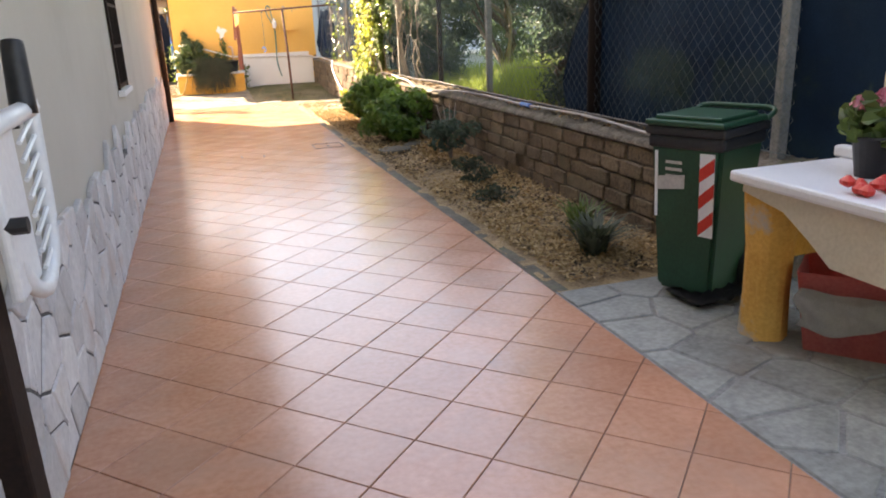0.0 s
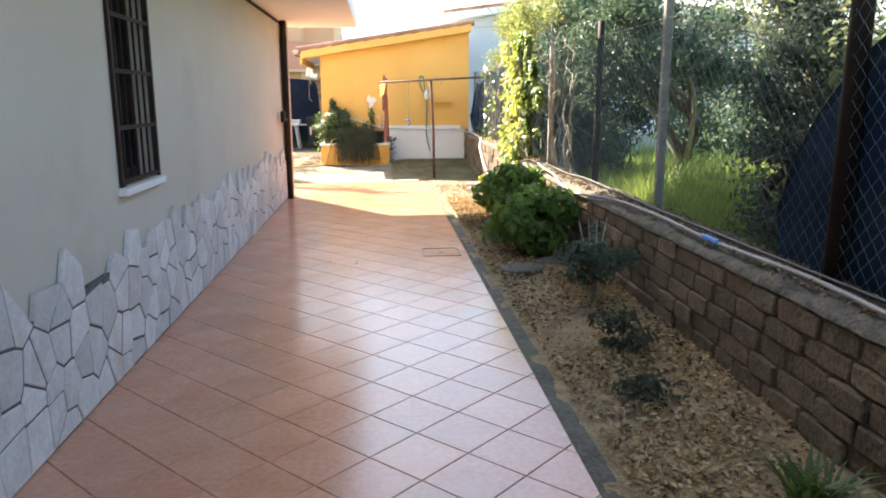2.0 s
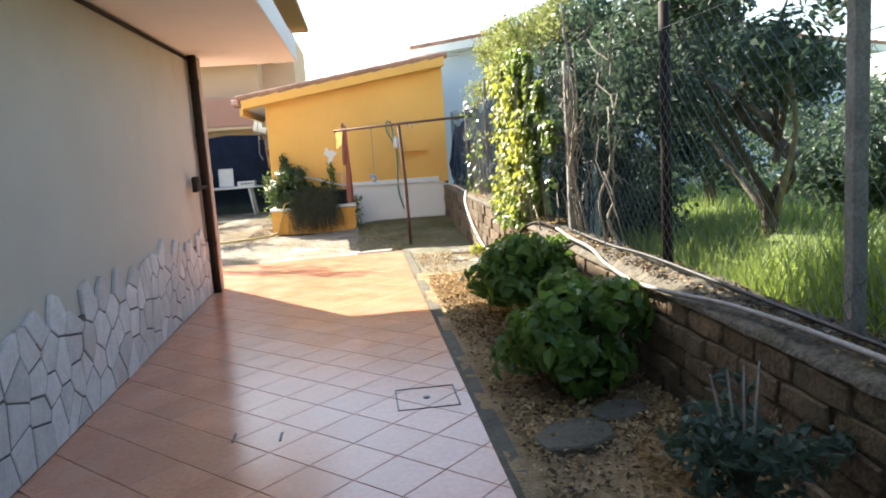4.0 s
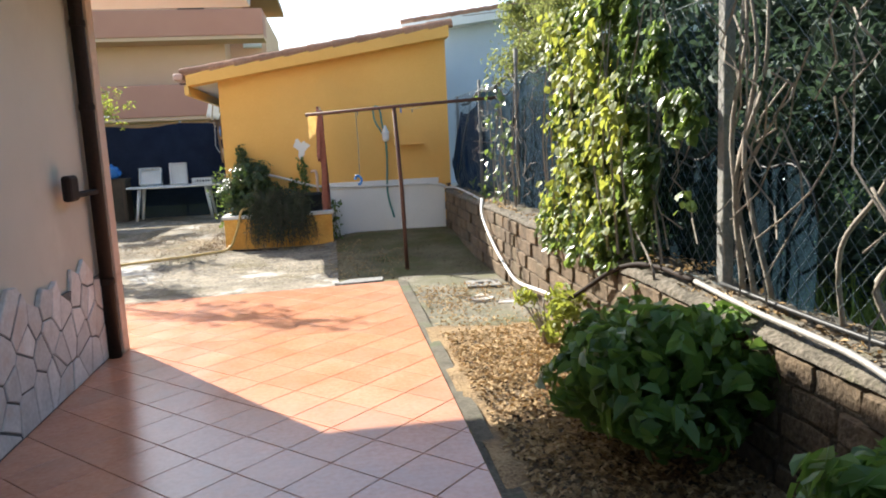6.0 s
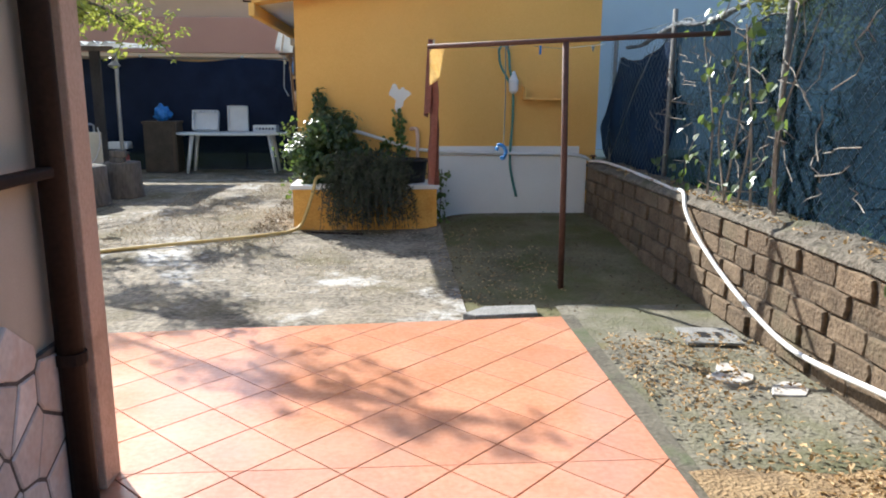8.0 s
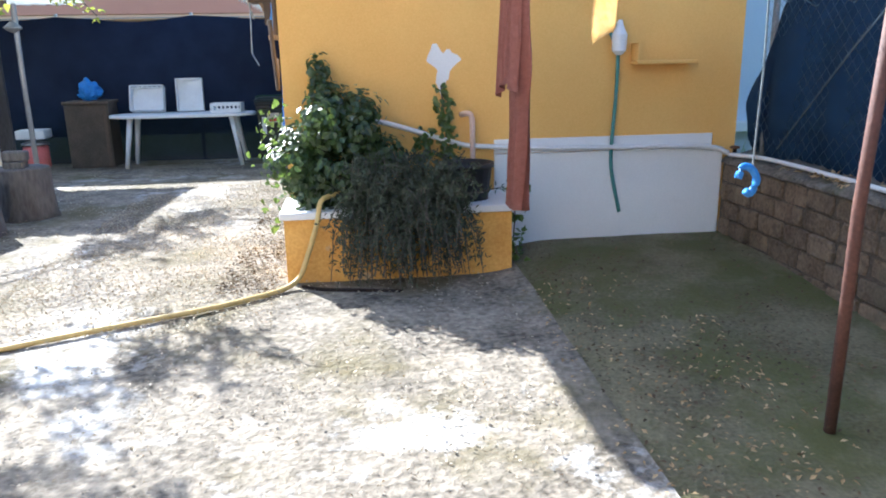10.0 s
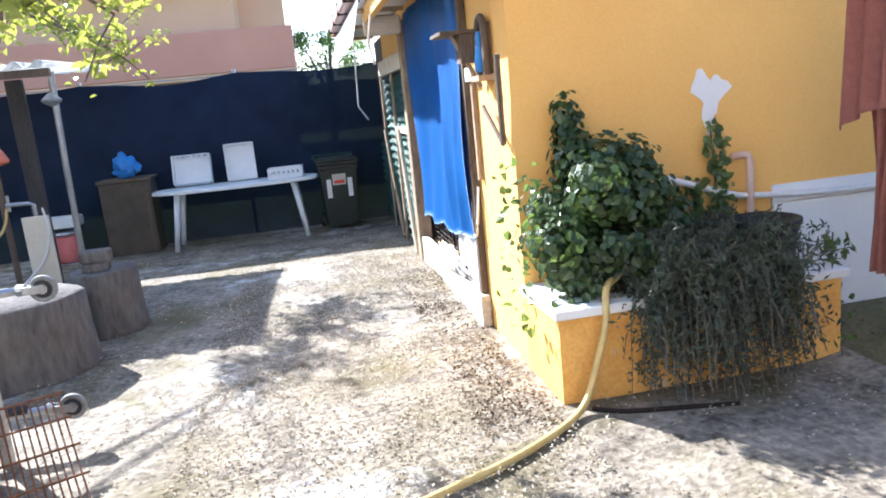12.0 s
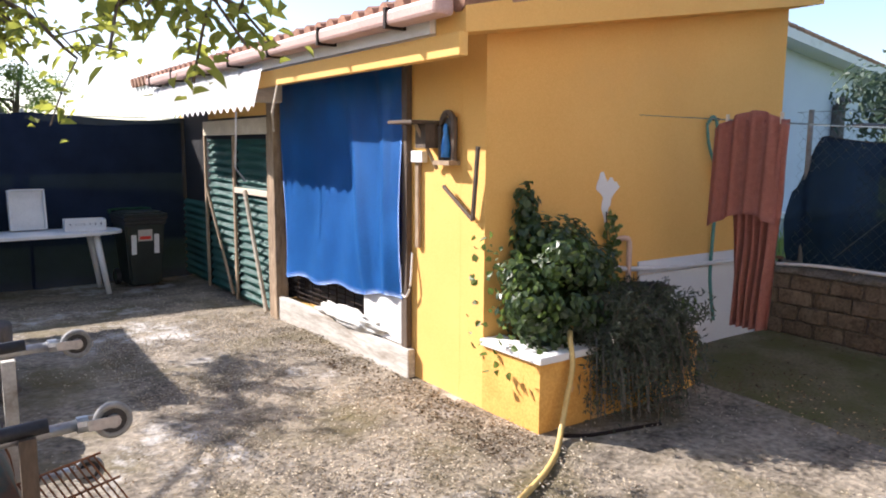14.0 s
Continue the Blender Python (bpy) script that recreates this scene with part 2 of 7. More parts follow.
M_HOSE_W = mat("white_hose", (0.66, 0.64, 0.60), (0.78, 0.77, 0.74), 9, 0.5, bump=0.1)
M_HOSE_GREY = mat("grey_hose", (0.26, 0.24, 0.22), (0.40, 0.38, 0.35), 9, 0.55, bump=0.1)
M_HOSE_Y = mat("yellow_hose", (0.52, 0.36, 0.12), (0.66, 0.48, 0.18), 9, 0.5, bump=0.1)
M_HOSE_G = mat("teal_hose", (0.05, 0.19, 0.17), (0.10, 0.28, 0.25), 9, 0.45, bump=0.1)
M_BIN = mat("green_bin_plastic", (0.006, 0.045, 0.022), (0.012, 0.075, 0.038), 4, 0.42, bump=0.08)
M_BINDARK = mat("blackish_bin_plastic", (0.008, 0.014, 0.013), (0.020, 0.030, 0.026), 4, 0.5, bump=0.1)
# Black plastic parts; also paints the dark of interiors and openings.
M_BLACK = mat("black_plastic_and_dark_fill", (0.012, 0.012, 0.013), (0.028, 0.028, 0.030), 6, 0.5, bump=0.1)
M_RED = mat("red_reflective", (0.60, 0.03, 0.02), (0.70, 0.05, 0.03), 10, 0.4, bump=0)
M_REFW = mat("white_reflective", (0.75, 0.75, 0.76), (0.82, 0.82, 0.82), 10, 0.4, bump=0)
M_STICKER = mat("faded_sticker", (0.45, 0.42, 0.38), (0.62, 0.58, 0.52), 12, 0.7, bump=0)
M_SINK = mat("white_sink_stone", (0.74, 0.75, 0.76), (0.82, 0.83, 0.83), 5, 0.35, bump=0.08)
M_CREAM = mat("cream_panel", (0.56, 0.50, 0.38), (0.68, 0.62, 0.49), 4, 0.7, bump=0.15)
M_PINK = mat("pink_plastic_tub", (0.58, 0.13, 0.12), (0.70, 0.22, 0.19), 5, 0.5, bump=0.05)
M_CLOTH_W = mat("white_cloth", (0.58, 0.57, 0.52), (0.72, 0.71, 0.66), 20, 0.95, bump=0.5, fine=150, depth=0.004)
M_TOWEL = mat("salmon_towel", (0.40, 0.155, 0.11), (0.52, 0.22, 0.165), 30, 0.98, bump=0.6, fine=200, depth=0.004)
M_CLOTH_Y = mat("yellow_cloth", (0.84, 0.64, 0.30), (0.90, 0.74, 0.42), 15, 0.9, bump=0.3)
M_TARP = mat("blue_tarp", (0.008, 0.12, 0.40), (0.015, 0.18, 0.55), 3, 0.5, bump=0.25, fine=120, depth=0.006)
M_CORR = mat("green_corrugated", (0.015, 0.10, 0.085), (0.04, 0.17, 0.14), 4, 0.5, bump=0.2)
M_ROOFSHEET = mat("white_corrugated", (0.62, 0.63, 0.63), (0.78, 0.79, 0.79), 3, 0.6, bump=0.2)
M_WOOD = mat("weathered_wood", (0.22, 0.15, 0.09), (0.42, 0.31, 0.20), 5, 0.85, bump=0.6, fine=40, stretch=(1, 1, 0.25))
M_WOOD_DARK = mat("dark_wood", (0.07, 0.05, 0.035), (0.14, 0.10, 0.07), 6, 0.8, bump=0.6, stretch=(1, 1, 0.3))
M_PLANK = mat("blackened_plank", (0.030, 0.026, 0.024), (0.075, 0.066, 0.060), 6, 0.9, bump=0.7, stretch=(1, 1, 0.25))
M_WOOD_PALE = mat("pale_board", (0.50, 0.42, 0.31), (0.68, 0.60, 0.47), 5, 0.8, bump=0.3, stretch=(0.3, 1, 1))
M_BOARD = mat("weathered_pale_board", (0.36, 0.33, 0.28), (0.60, 0.57, 0.51), 6, 0.85, bump=0.6, fine=50, stretch=(1, 0.2, 1), c3=(0.24, 0.20, 0.15), c3_scale=4, c3_edge=(0.55, 0.7))
M_STUMP = mat("grey_stump", (0.075, 0.066, 0.058), (0.17, 0.152, 0.135), 7, 0.95, bump=1.0, fine=30, stretch=(1, 1, 0.3), depth=0.03)
M_GUTTER = mat("pinkish_gutter", (0.46, 0.30, 0.26), (0.58, 0.40, 0.35), 3, 0.5, bump=0.1)
M_ROOFTILE = mat("roof_tile", (0.26, 0.13, 0.08), (0.42, 0.24, 0.16), 6, 0.9, bump=0.7, spread=0.2)
M_APT = mat("apricot_render", (0.62, 0.38, 0.25), (0.70, 0.45, 0.31), 0.5, 0.9, bump=0.1)
M_APT2 = mat("terracotta_render", (0.48, 0.21, 0.15), (0.56, 0.27, 0.19), 0.5, 0.9, bump=0.1)
M_BLUEWALL = mat("pale_blue_wall", (0.50, 0.56, 0.64), (0.60, 0.66, 0.73), 0.8, 0.9, bump=0.15)
M_RUST = mat("rusted_iron", (0.09, 0.035, 0.018), (0.26, 0.11, 0.045), 8, 0.85, bump=0.6, fine=60)
M_TEAL = mat("teal_enamel", (0.015, 0.045, 0.058), (0.035, 0.085, 0.105), 4, 0.45, bump=0.1, c3=(0.16, 0.06, 0.03), c3_scale=2.5, c3_edge=(0.45, 0.6))
M_ORANGE = mat("orange_plastic", (0.62, 0.13, 0.05), (0.72, 0.19, 0.08), 5, 0.5, bump=0.05)
M_BLUEBAG = mat("blue_bag", (0.02, 0.16, 0.50), (0.04, 0.24, 0.62), 8, 0.45, bump=0.5)
M_RUBBER = mat("pale_grey_rubber", (0.16, 0.16, 0.155), (0.27, 0.27, 0.26), 9, 0.7, bump=0.1)
M_GLASS = bpy.data.materials.new("window_glass")
M_GLASS.use_nodes = True
M_GLASS.node_tree.nodes["Principled BSDF"].inputs["Base Color"].default_value = (0.02, 0.025, 0.03, 1)
M_GLASS.node_tree.nodes["Principled BSDF"].inputs["Roughness"].default_value = 0.05
M_FLOWER = mat("pink_petal", (0.62, 0.18, 0.24), (0.80, 0.36, 0.42), 30, 0.7, bump=0)
M_PVC = mat("orange_pvc", (0.62, 0.42, 0.32), (0.72, 0.54, 0.44), 6, 0.5, bump=0)

# ---------------------------------------------------------------- mesh helpers
rng = np.random.default_rng(7)


def mesh_from(bm, name, material, smooth=False):
    me = bpy.data.meshes.new(name)
    bm.normal_update()
    bm.to_mesh(me)
    bm.free()
    if material:
        me.materials.append(material)
    if smooth:
        for p in me.polygons:
            p.use_smooth = True
    return me


def part(name, bm, material, parent, label="", smooth=False):
    ob = new(name, mesh_from(bm, name, material, smooth))
    ob.parent = parent
    if label:
        ob["label"] = label
    return ob


def thing(name, label, category, at=(0, 0, 0), rz=0, group=""):
    e = new(name)
    e.matrix_world = pose(*at, 0, 0, rz)
    e.empty_display_size = 0.1
    return tagged(e, label, category, group)


def solo(name, bm, material, label, category, group="", kind="", smooth=False):
    return tagged(new(name, mesh_from(bm, name, material, smooth)), label, category, group, kind)


def box(bm, x0, x1, y0, y1, z0, z1, bevel=0.0, m=None):
    vs = [bm.verts.new((x, y, z)) for x in (x0, x1) for y in (y0, y1) for z in (z0, z1)]
    fs = [bm.faces.new([vs[i] for i in f]) for f in ((0, 1, 3, 2), (4, 6, 7, 5), (0, 4, 5, 1), (2, 3, 7, 6), (0, 2, 6, 4), (1, 5, 7, 3))]
    if bevel:
        es = list({e for f in fs for e in f.edges})
        r = bmesh.ops.bevel(bm, geom=es, offset=bevel, segments=2, affect="EDGES", profile=0.5)
        vs = list({v for f in r["faces"] for v in f.verts} | {v for v in vs if v.is_valid})
    if m is not None:
        bmesh.ops.transform(bm, matrix=m, verts=[v for v in vs if v.is_valid])
    return bm


def BM():
    return bmesh.new()


def bx(*a, **k):
    return box(BM(), *a, **k)


def smooth_path(pts, step=4):
    """Catmull-Rom through the points."""
    p = [Vector(q) for q in pts]
    p = [p[0] * 2 - p[1]] + p + [p[-1] * 2 - p[-2]]
    out = []
    for i in range(1, len(p) - 2):
        for k in range(step):
            t = k / step
            a, b, c, d = p[i - 1], p[i], p[i + 1], p[i + 2]
            out.append(0.5 * (2 * b + (c - a) * t + (2 * a - 5 * b + 4 * c - d) * t * t + (3 * b - a - 3 * c + d) * t ** 3))
    out.append(p[-2])
    return out


def tube(bm, pts, r, n=8, r1=None):
    """A round tube along a line; r1 tapers it."""
    pts = [Vector(p) for p in pts]
    rings = []
    for i, p in enumerate(pts):
        d = (pts[min(i + 1, len(pts) - 1)] - pts[max(i - 1, 0)]).normalized()
        u = d.orthogonal().normalized() if abs(d.z) > 0.95 else d.cross(Vector((0, 0, 1))).normalized()
        w = d.cross(u)
        rad = r if r1 is None else r + (r1 - r) * i / (len(pts) - 1)
        rings.append([bm.verts.new(p + (u * math.cos(a) + w * math.sin(a)) * rad) for a in [2 * math.pi * k / n for k in range(n)]])
    for a, b in zip(rings, rings[1:]):
        for k in range(n):
            bm.faces.new((a[k], a[(k + 1) % n], b[(k + 1) % n], b[k]))
    bm.faces.new(rings[0][::-1])
    bm.faces.new(rings[-1])
    return bm


def tb(pts, r, n=8, r1=None):
    return tube(BM(), pts, r, n, r1)


def lathe(bm, prof, n=20, at=(0, 0, 0), wob=0.0, closed=True):
    """Turns (radius, height) pairs about the vertical."""
    rings = []
    for r, z in prof:
        rings.append([bm.verts.new((at[0] + r * (1 + wob * math.sin(3 * a + 1) + wob * 0.6 * math.sin(7 * a)) * math.cos(a),
                                    at[1] + r * (1 + wob * math.sin(3 * a + 1) + wob * 0.6 * math.sin(7 * a)) * math.sin(a), at[2] + z))
                      for a in [2 * math.pi * k / n for k in range(n)]])
    for a, b in zip(rings, rings[1:]):
        for k in range(n):
            bm.faces.new((a[k], a[(k + 1) % n], b[(k + 1) % n], b[k]))
    if closed:
        bm.faces.new(rings[0][::-1])
        bm.faces.new(rings[-1])
    return bm


def clip(poly, nx, ny, c):
    """Keeps the side nx*x + ny*y <= c of a convex outline."""
    out = []
    for i, p in enumerate(poly):
        q = poly[(i + 1) % len(poly)]
        a, b = nx * p[0] + ny * p[1] - c, nx * q[0] + ny * q[1] - c
        if a <= 0:
            out.append(p)
        if a * b < 0:
            t = a / (a - b)
            out.append((p[0] + (q[0] - p[0]) * t, p[1] + (q[1] - p[1]) * t))
    return out


def shrink(poly, d):
    """Sets each side of a convex, anticlockwise outline in by d."""
    out = list(poly)
    for i, p in enumerate(poly):
        q = poly[(i + 1) % len(poly)]
        ex, ey = q[0] - p[0], q[1] - p[1]
        ln = math.hypot(ex, ey)
        if ln < 1e-6:
            continue
        nx, ny = ey / ln, -ex / ln
        out = clip(out, nx, ny, nx * p[0] + ny * p[1] - d)
        if len(out) < 3:
            return []
    return out


def area(poly):
    return 0.5 * sum(a[0] * b[1] - b[0] * a[1] for a, b in zip(poly, poly[1:] + poly[:1]))


def slab(bm, poly, z0, z1, edge=0.004, put=None):
    """A flat piece on an outline with a small bevelled rim; put maps (u, v, w) to a place."""
    put = put or (lambda u, v, w: (u, v, w))
    inner = shrink(poly, edge)
    if len(inner) != len(poly):
        inner = None
    lo = [bm.verts.new(put(u, v, z0)) for u, v in poly]
    hi = [bm.verts.new(put(u, v, z1 - (edge if inner else 0))) for u, v in poly]
    n = len(poly)
    for k in range(n):
        bm.faces.new((lo[k], lo[(k + 1) % n], hi[(k + 1) % n], hi[k]))
    if inner:
        top = [bm.verts.new(put(u, v, z1)) for u, v in inner]
        for k in range(n):
            bm.faces.new((hi[k], hi[(k + 1) % n], top[(k + 1) % n], top[k]))
        bm.faces.new(top)
    else:
        bm.faces.new(hi)
    return bm


def cells(u0, u1, v0, v1, size, seed, jitter=0.42, aspect=1.0):
    """Irregular stone outlines that fill a rectangle."""
    r = random.Random(seed)
    nu, nv = max(1, round((u1 - u0) / size)), max(1, round((v1 - v0) / (size * aspect)))
    du, dv = (u1 - u0) / nu, (v1 - v0) / nv
    pts = {(i, j): (u0 + (i + 0.5 + r.uniform(-jitter, jitter)) * du, v0 + (j + 0.5 + r.uniform(-jitter, jitter)) * dv) for i in range(nu) for j in range(nv)}
    out = []
    for (i, j), p in pts.items():
        poly = [(u0, v0), (u1, v0), (u1, v1), (u0, v1)]
        for a in range(-3, 4):
            for b in range(-3, 4):
                q = pts.get((i + a, j + b))
                if q and q != p:
                    nx, ny = q[0] - p[0], q[1] - p[1]
                    poly = clip(poly, nx, ny, nx * (p[0] + q[0]) / 2 + ny * (p[1] + q[1]) / 2)
        if len(poly) > 2:
            out.append(poly)
    return out


def leaf_mesh(name, pos, nor, size, material, aspect=0.6, droop=0.0, far=False, fold=0.18, down=False):
    """Many single leaves in one mesh; each grows along a tangent of its normal."""
    pos, nor = np.asarray(pos, float), np.asarray(nor, float)
    k = len(pos)
    nor = nor / (np.linalg.norm(nor, axis=1, keepdims=True) + 1e-9)
    t = rng.normal(size=(k, 3))
    if down:
        t = t * 0.55 + np.array([0, 0, -1.0])
    t -= (t * nor).sum(1, keepdims=True) * nor
    t /= np.linalg.norm(t, axis=1, keepdims=True) + 1e-9
    b = np.cross(nor, t)
    s = (np.asarray(size) * rng.uniform(0.65, 1.25, k))[:, None]
    dn = np.array([0, 0, -1.0]) * droop
    if far:
        v = np.stack([pos, pos + s * (0.45 * t + aspect * 0.5 * b + fold * nor), pos + s * (t + dn), pos + s * (0.45 * t - aspect * 0.5 * b + fold * nor)], 1)
        idx = np.arange(k)[:, None] * 4
        faces = np.concatenate([idx + [0, 1, 2], idx + [0, 2, 3]])
    else:
        v = np.stack([pos, pos + s * (0.30 * t + aspect * 0.48 * b + fold * nor), pos + s * (0.68 * t + aspect * 0.36 * b + fold * nor + dn * 0.4), pos + s * (t + dn),
                      pos + s * (0.68 * t - aspect * 0.36 * b + fold * nor + dn * 0.4), pos + s * (0.30 * t - aspect * 0.48 * b + fold * nor)], 1)
        idx = np.arange(k)[:, None] * 6
        faces = np.concatenate([idx + [0, 1, 2, 3], idx + [0, 3, 4, 5]])
    me = bpy.data.meshes.new(name)
    me.from_pydata(v.reshape(-1, 3).tolist(), [], faces.tolist())
    me.materials.append(material)
    me.update()
    return me


def clump_points(clumps, count, shell=0.35):
    """Points and outward normals on the shells of overlapping clumps (x, y, z, rx, ry, rz)."""
    c = np.array(clumps, float)
    w = (c[:, 3] * c[:, 4] + c[:, 4] * c[:, 5] + c[:, 3] * c[:, 5])
    pick = rng.choice(len(c), count, p=w / w.sum())
    d = rng.normal(size=(count, 3))
    d /= np.linalg.norm(d, axis=1, keepdims=True)
    r = 1 - shell * rng.random(count) ** 1.5
    r *= 1 + 0.18 * np.sin(d[:, 0] * 7 + pick) * np.sin(d[:, 1] * 6 + 2 * pick) + 0.1 * np.sin(d[:, 2] * 11 + pick)
    return c[pick, :3] + d * c[pick, 3:] * r[:, None], d / c[pick, 3:] + rng.normal(size=(count, 3)) * 0.45 + np.array([0, 0, 0.5])


def mesh_part(name, me, parent, label=""):
    ob = new(name, me)
    ob.parent = parent
    if label:
        ob["label"] = label
    return ob


def strip_mesh(name, polylines, r, material, sides=3):
    """Thin wires along many lines, in one mesh."""
    vs, fs = [], []
    for pl in polylines:
        pl = np.asarray(pl, float)
        d = np.gradient(pl, axis=0)
        d /= np.linalg.norm(d, axis=1, keepdims=True) + 1e-9
        ref = np.where(np.abs(d[:, 2:3]) > 0.9, np.array([[1.0, 0, 0]]), np.array([[0, 0, 1.0]]))
        u = np.cross(d, ref)
        u /= np.linalg.norm(u, axis=1, keepdims=True) + 1e-9
        w = np.cross(d, u)
        base = len(vs)
        for k in range(len(pl)):
            for s in range(sides):
                a = 2 * math.pi * s / sides
                vs.append(tuple(pl[k] + r * (u[k] * math.cos(a) + w[k] * math.sin(a))))
        for k in range(len(pl) - 1):
            for s in range(sides):
                a, b = base + k * sides + s, base + k * sides + (s + 1) % sides
                fs.append((a, b, b + sides, a + sides))
    me = bpy.data.meshes.new(name)
    me.from_pydata(vs, [], fs)
    me.materials.append(material)
    me.update()
    return me


def cloth(bm, place, nu, nv, thick=0.0):
    """A sheet from place(u, v), u and v from 0 to 1."""
    g = [[bm.verts.new(place(i / nu, j / nv)) for j in range(nv + 1)] for i in range(nu + 1)]
    fs = [bm.faces.new((g[i][j], g[i + 1][j], g[i + 1][j + 1], g[i][j + 1])) for i in range(nu) for j in range(nv)]
    if thick:
        bmesh.ops.solidify(bm, geom=fs, thickness=thick)
    return bm

# ---------------------------------------------------------------- ground and large structure
TX, TY0, TY1 = 2.265, -3.0, 16.45        # terrace width and its ends
HC = 14.6                                # the house's far corner
WX, WTOP, WTH = 3.35, 0.58, 0.34         # low wall: inner face, height, thickness
FX = 3.56                                # fence line

ground = solo("ground", bx(-300, 300, -300, 300, -0.6, -0.06), M_GRASS, "rough grassy ground reaching the horizon", "ground", kind="structure")


def step01(a, b, t):
    t = max(0.0, min(1.0, (t - a) / (b - a)))
    return t * t * (3 - 2 * t)


def wtop(y):
    """The low wall's top edge, a little higher towards the outbuilding."""
    return WTOP + 0.085 * step01(10.5, 16.5, y)


def rise(x, y):
    """The yard climbs a little towards the outbuilding."""
    return 0.06 * step01(17.0, 19.6, y) * (1 - step01(22.5, 25.0, y)) + 0.10 * step01(1.4, 2.0, x) * step01(17.0, 20.1, y) * (1 - step01(21, 22, y))


def uneven(x0, x1, y0, y1, z, amp, n, seed):
    """A gently uneven sheet of ground."""
    bm = BM()
    nx, ny = max(2, int((x1 - x0) * n)), max(2, int((y1 - y0) * n))

    def place(u, v):
        x, y = x0 + (x1 - x0) * u, y0 + (y1 - y0) * v
        h = (noise.noise((x * 1.7 + seed, y * 1.7, 0)) + 0.5 * noise.noise((x * 6, y * 6 + seed, 3)) + 0.3 * noise.noise((x * 17, y * 17, seed))) * amp
        return (x, y, z + h + rise(x, y))

    return cloth(bm, place, nx, ny)


yard = solo("yard_slab", uneven(-9, 1.66, 16.0, 27.2, -0.035, 0.010, 7, 3), M_CONC, "worn grey concrete yard with moss and pale stains", "concrete yard", kind="structure", smooth=True)
moss = solo("mossy_slab", uneven(1.58, WX + 0.1, 16.0, 20.3, -0.050, 0.010, 9, 11), M_MOSS, "damp concrete overgrown with dark green moss", "mossy concrete", kind="structure", smooth=True)
side = solo("side_slab", uneven(2.30, WX + 0.1, 14.2, 16.9, -0.040, 0.014, 10, 21), mat("dirty_concrete", (0.115, 0.105, 0.076), (0.28, 0.255, 0.195), 3.0, 0.95, bump=0.9, fine=45,
            c3=(0.12, 0.12, 0.06), c3_scale=1.6, c3_edge=(0.45, 0.65), depth=0.03, coords="World"), "dirty concrete strip with moss and dead leaves", "concrete strip", kind="structure", smooth=True)
bed = solo("garden_bed", uneven(2.30, WX + 0.1, 4.5, 14.5, -0.016, 0.028, 14, 5), M_SOIL, "dry sandy soil bed between terrace and low wall", "garden bed", kind="structure", smooth=True)
kerb = solo("kerb", uneven(2.27, 2.365, 4.55, 16.6, -0.012, 0.014, 30, 9), M_KERB, "mossy grey concrete kerb along the terrace", "kerb", kind="structure", smooth=True)

# terrace base under the tiles
bm = BM()
box(bm, 0.0, TX, TY0, TY1 - 0.03, -0.25, -0.007)
terrace = solo("terrace_floor", bm, M_GROUT, "diagonally laid terracotta tile terrace with dark joints", "tiled terrace", kind="structure")
bm = BM()
box(bm, -4.5, -0.003, HC + 0.02, 16.02, -0.25, -0.007)
part("wing_base", bm, M_GROUT, terrace)

# flagstone corner
flag = solo("flagstone_paving", bx(2.275, 5.5, -3, 4.548, -0.25, -0.016), M_POST, "irregular grey flagstone paving with pale joints", "flagstone paving", kind="structure")

# ---- house
house_wall = BM()
WY0, WY1, WZ0, WZ1 = 7.47, 8.14, 1.0, 2.275   # window opening
box(house_wall, -0.35, 0.0, -3.2, WY0, -0.2, 2.58)
box(house_wall, -0.35, 0.0, WY1, HC, -0.2, 2.58)
box(house_wall, -0.35, 0.0, WY0, WY1, -0.2, WZ0)
box(house_wall, -0.35, 0.0, WY0, WY1, WZ1, 2.58)
bmesh.ops.remove_doubles(house_wall, verts=house_wall.verts, dist=0.0005)
wall_east = solo("wall_east", house_wall, M_PLASTER, "cream rendered house wall with pale stone base", "house wall", kind="structure")
solo("wall_north", bx(-6.0, -0.353, HC - 0.35, HC, -0.2, 2.58), M_PLASTER, "cream rendered end wall of the house", "house wall", kind="structure")
solo("wall_west", bx(-6.4, -6.003, -3.2, HC, -0.2, 2.58), M_PLASTER, "cream rendered rear wall of the house", "house wall", kind="structure")
solo("wall_south", bx(-6.0, -0.353, -3.2, -2.85, -0.2, 2.58), M_PLASTER, "cream rendered house wall", "house wall", kind="structure")
roof_slab = solo("roof_slab", bx(-6.8, 1.10, -3.6, 15.5, 2.583, 2.84, bevel=0.012), M_WHITE, "white rendered overhanging roof slab with plain soffit", "roof", kind="structure")
# Unseen parapet, added so the sun leaves the low wall in shade.
solo("wall_shade_parapet", bx(0.75, 0.90, -3.4, 15.3, 2.843, 3.55), M_PLASTER, "unseen cream parapet added to shade the low wall", "parapet", kind="structure")
# Out-of-view storey added as a sun blocker; its height sets the fence shade.
solo("wall_shade_upper", bx(-6.0, -0.02, -3.2, HC, 2.843, 5.7), M_PLASTER, "unseen cream upper storey added to shade the fence", "house wall", kind="structure")
# Unseen roof, raised so that its eave casts shade on the fence.
bm = BM()
pr = [(-6.6, 5.703), (0.62, 5.703), (-2.85, 6.6)]
a = [bm.verts.new((x, -3.6, z)) for x, z in pr]
b = [bm.verts.new((x, 15.2, z)) for x, z in pr]
bm.faces.new(a)
bm.faces.new(b[::-1])
for k in range(3):
    bm.faces.new((a[k], b[k], b[(k + 1) % 3], a[(k + 1) % 3]))
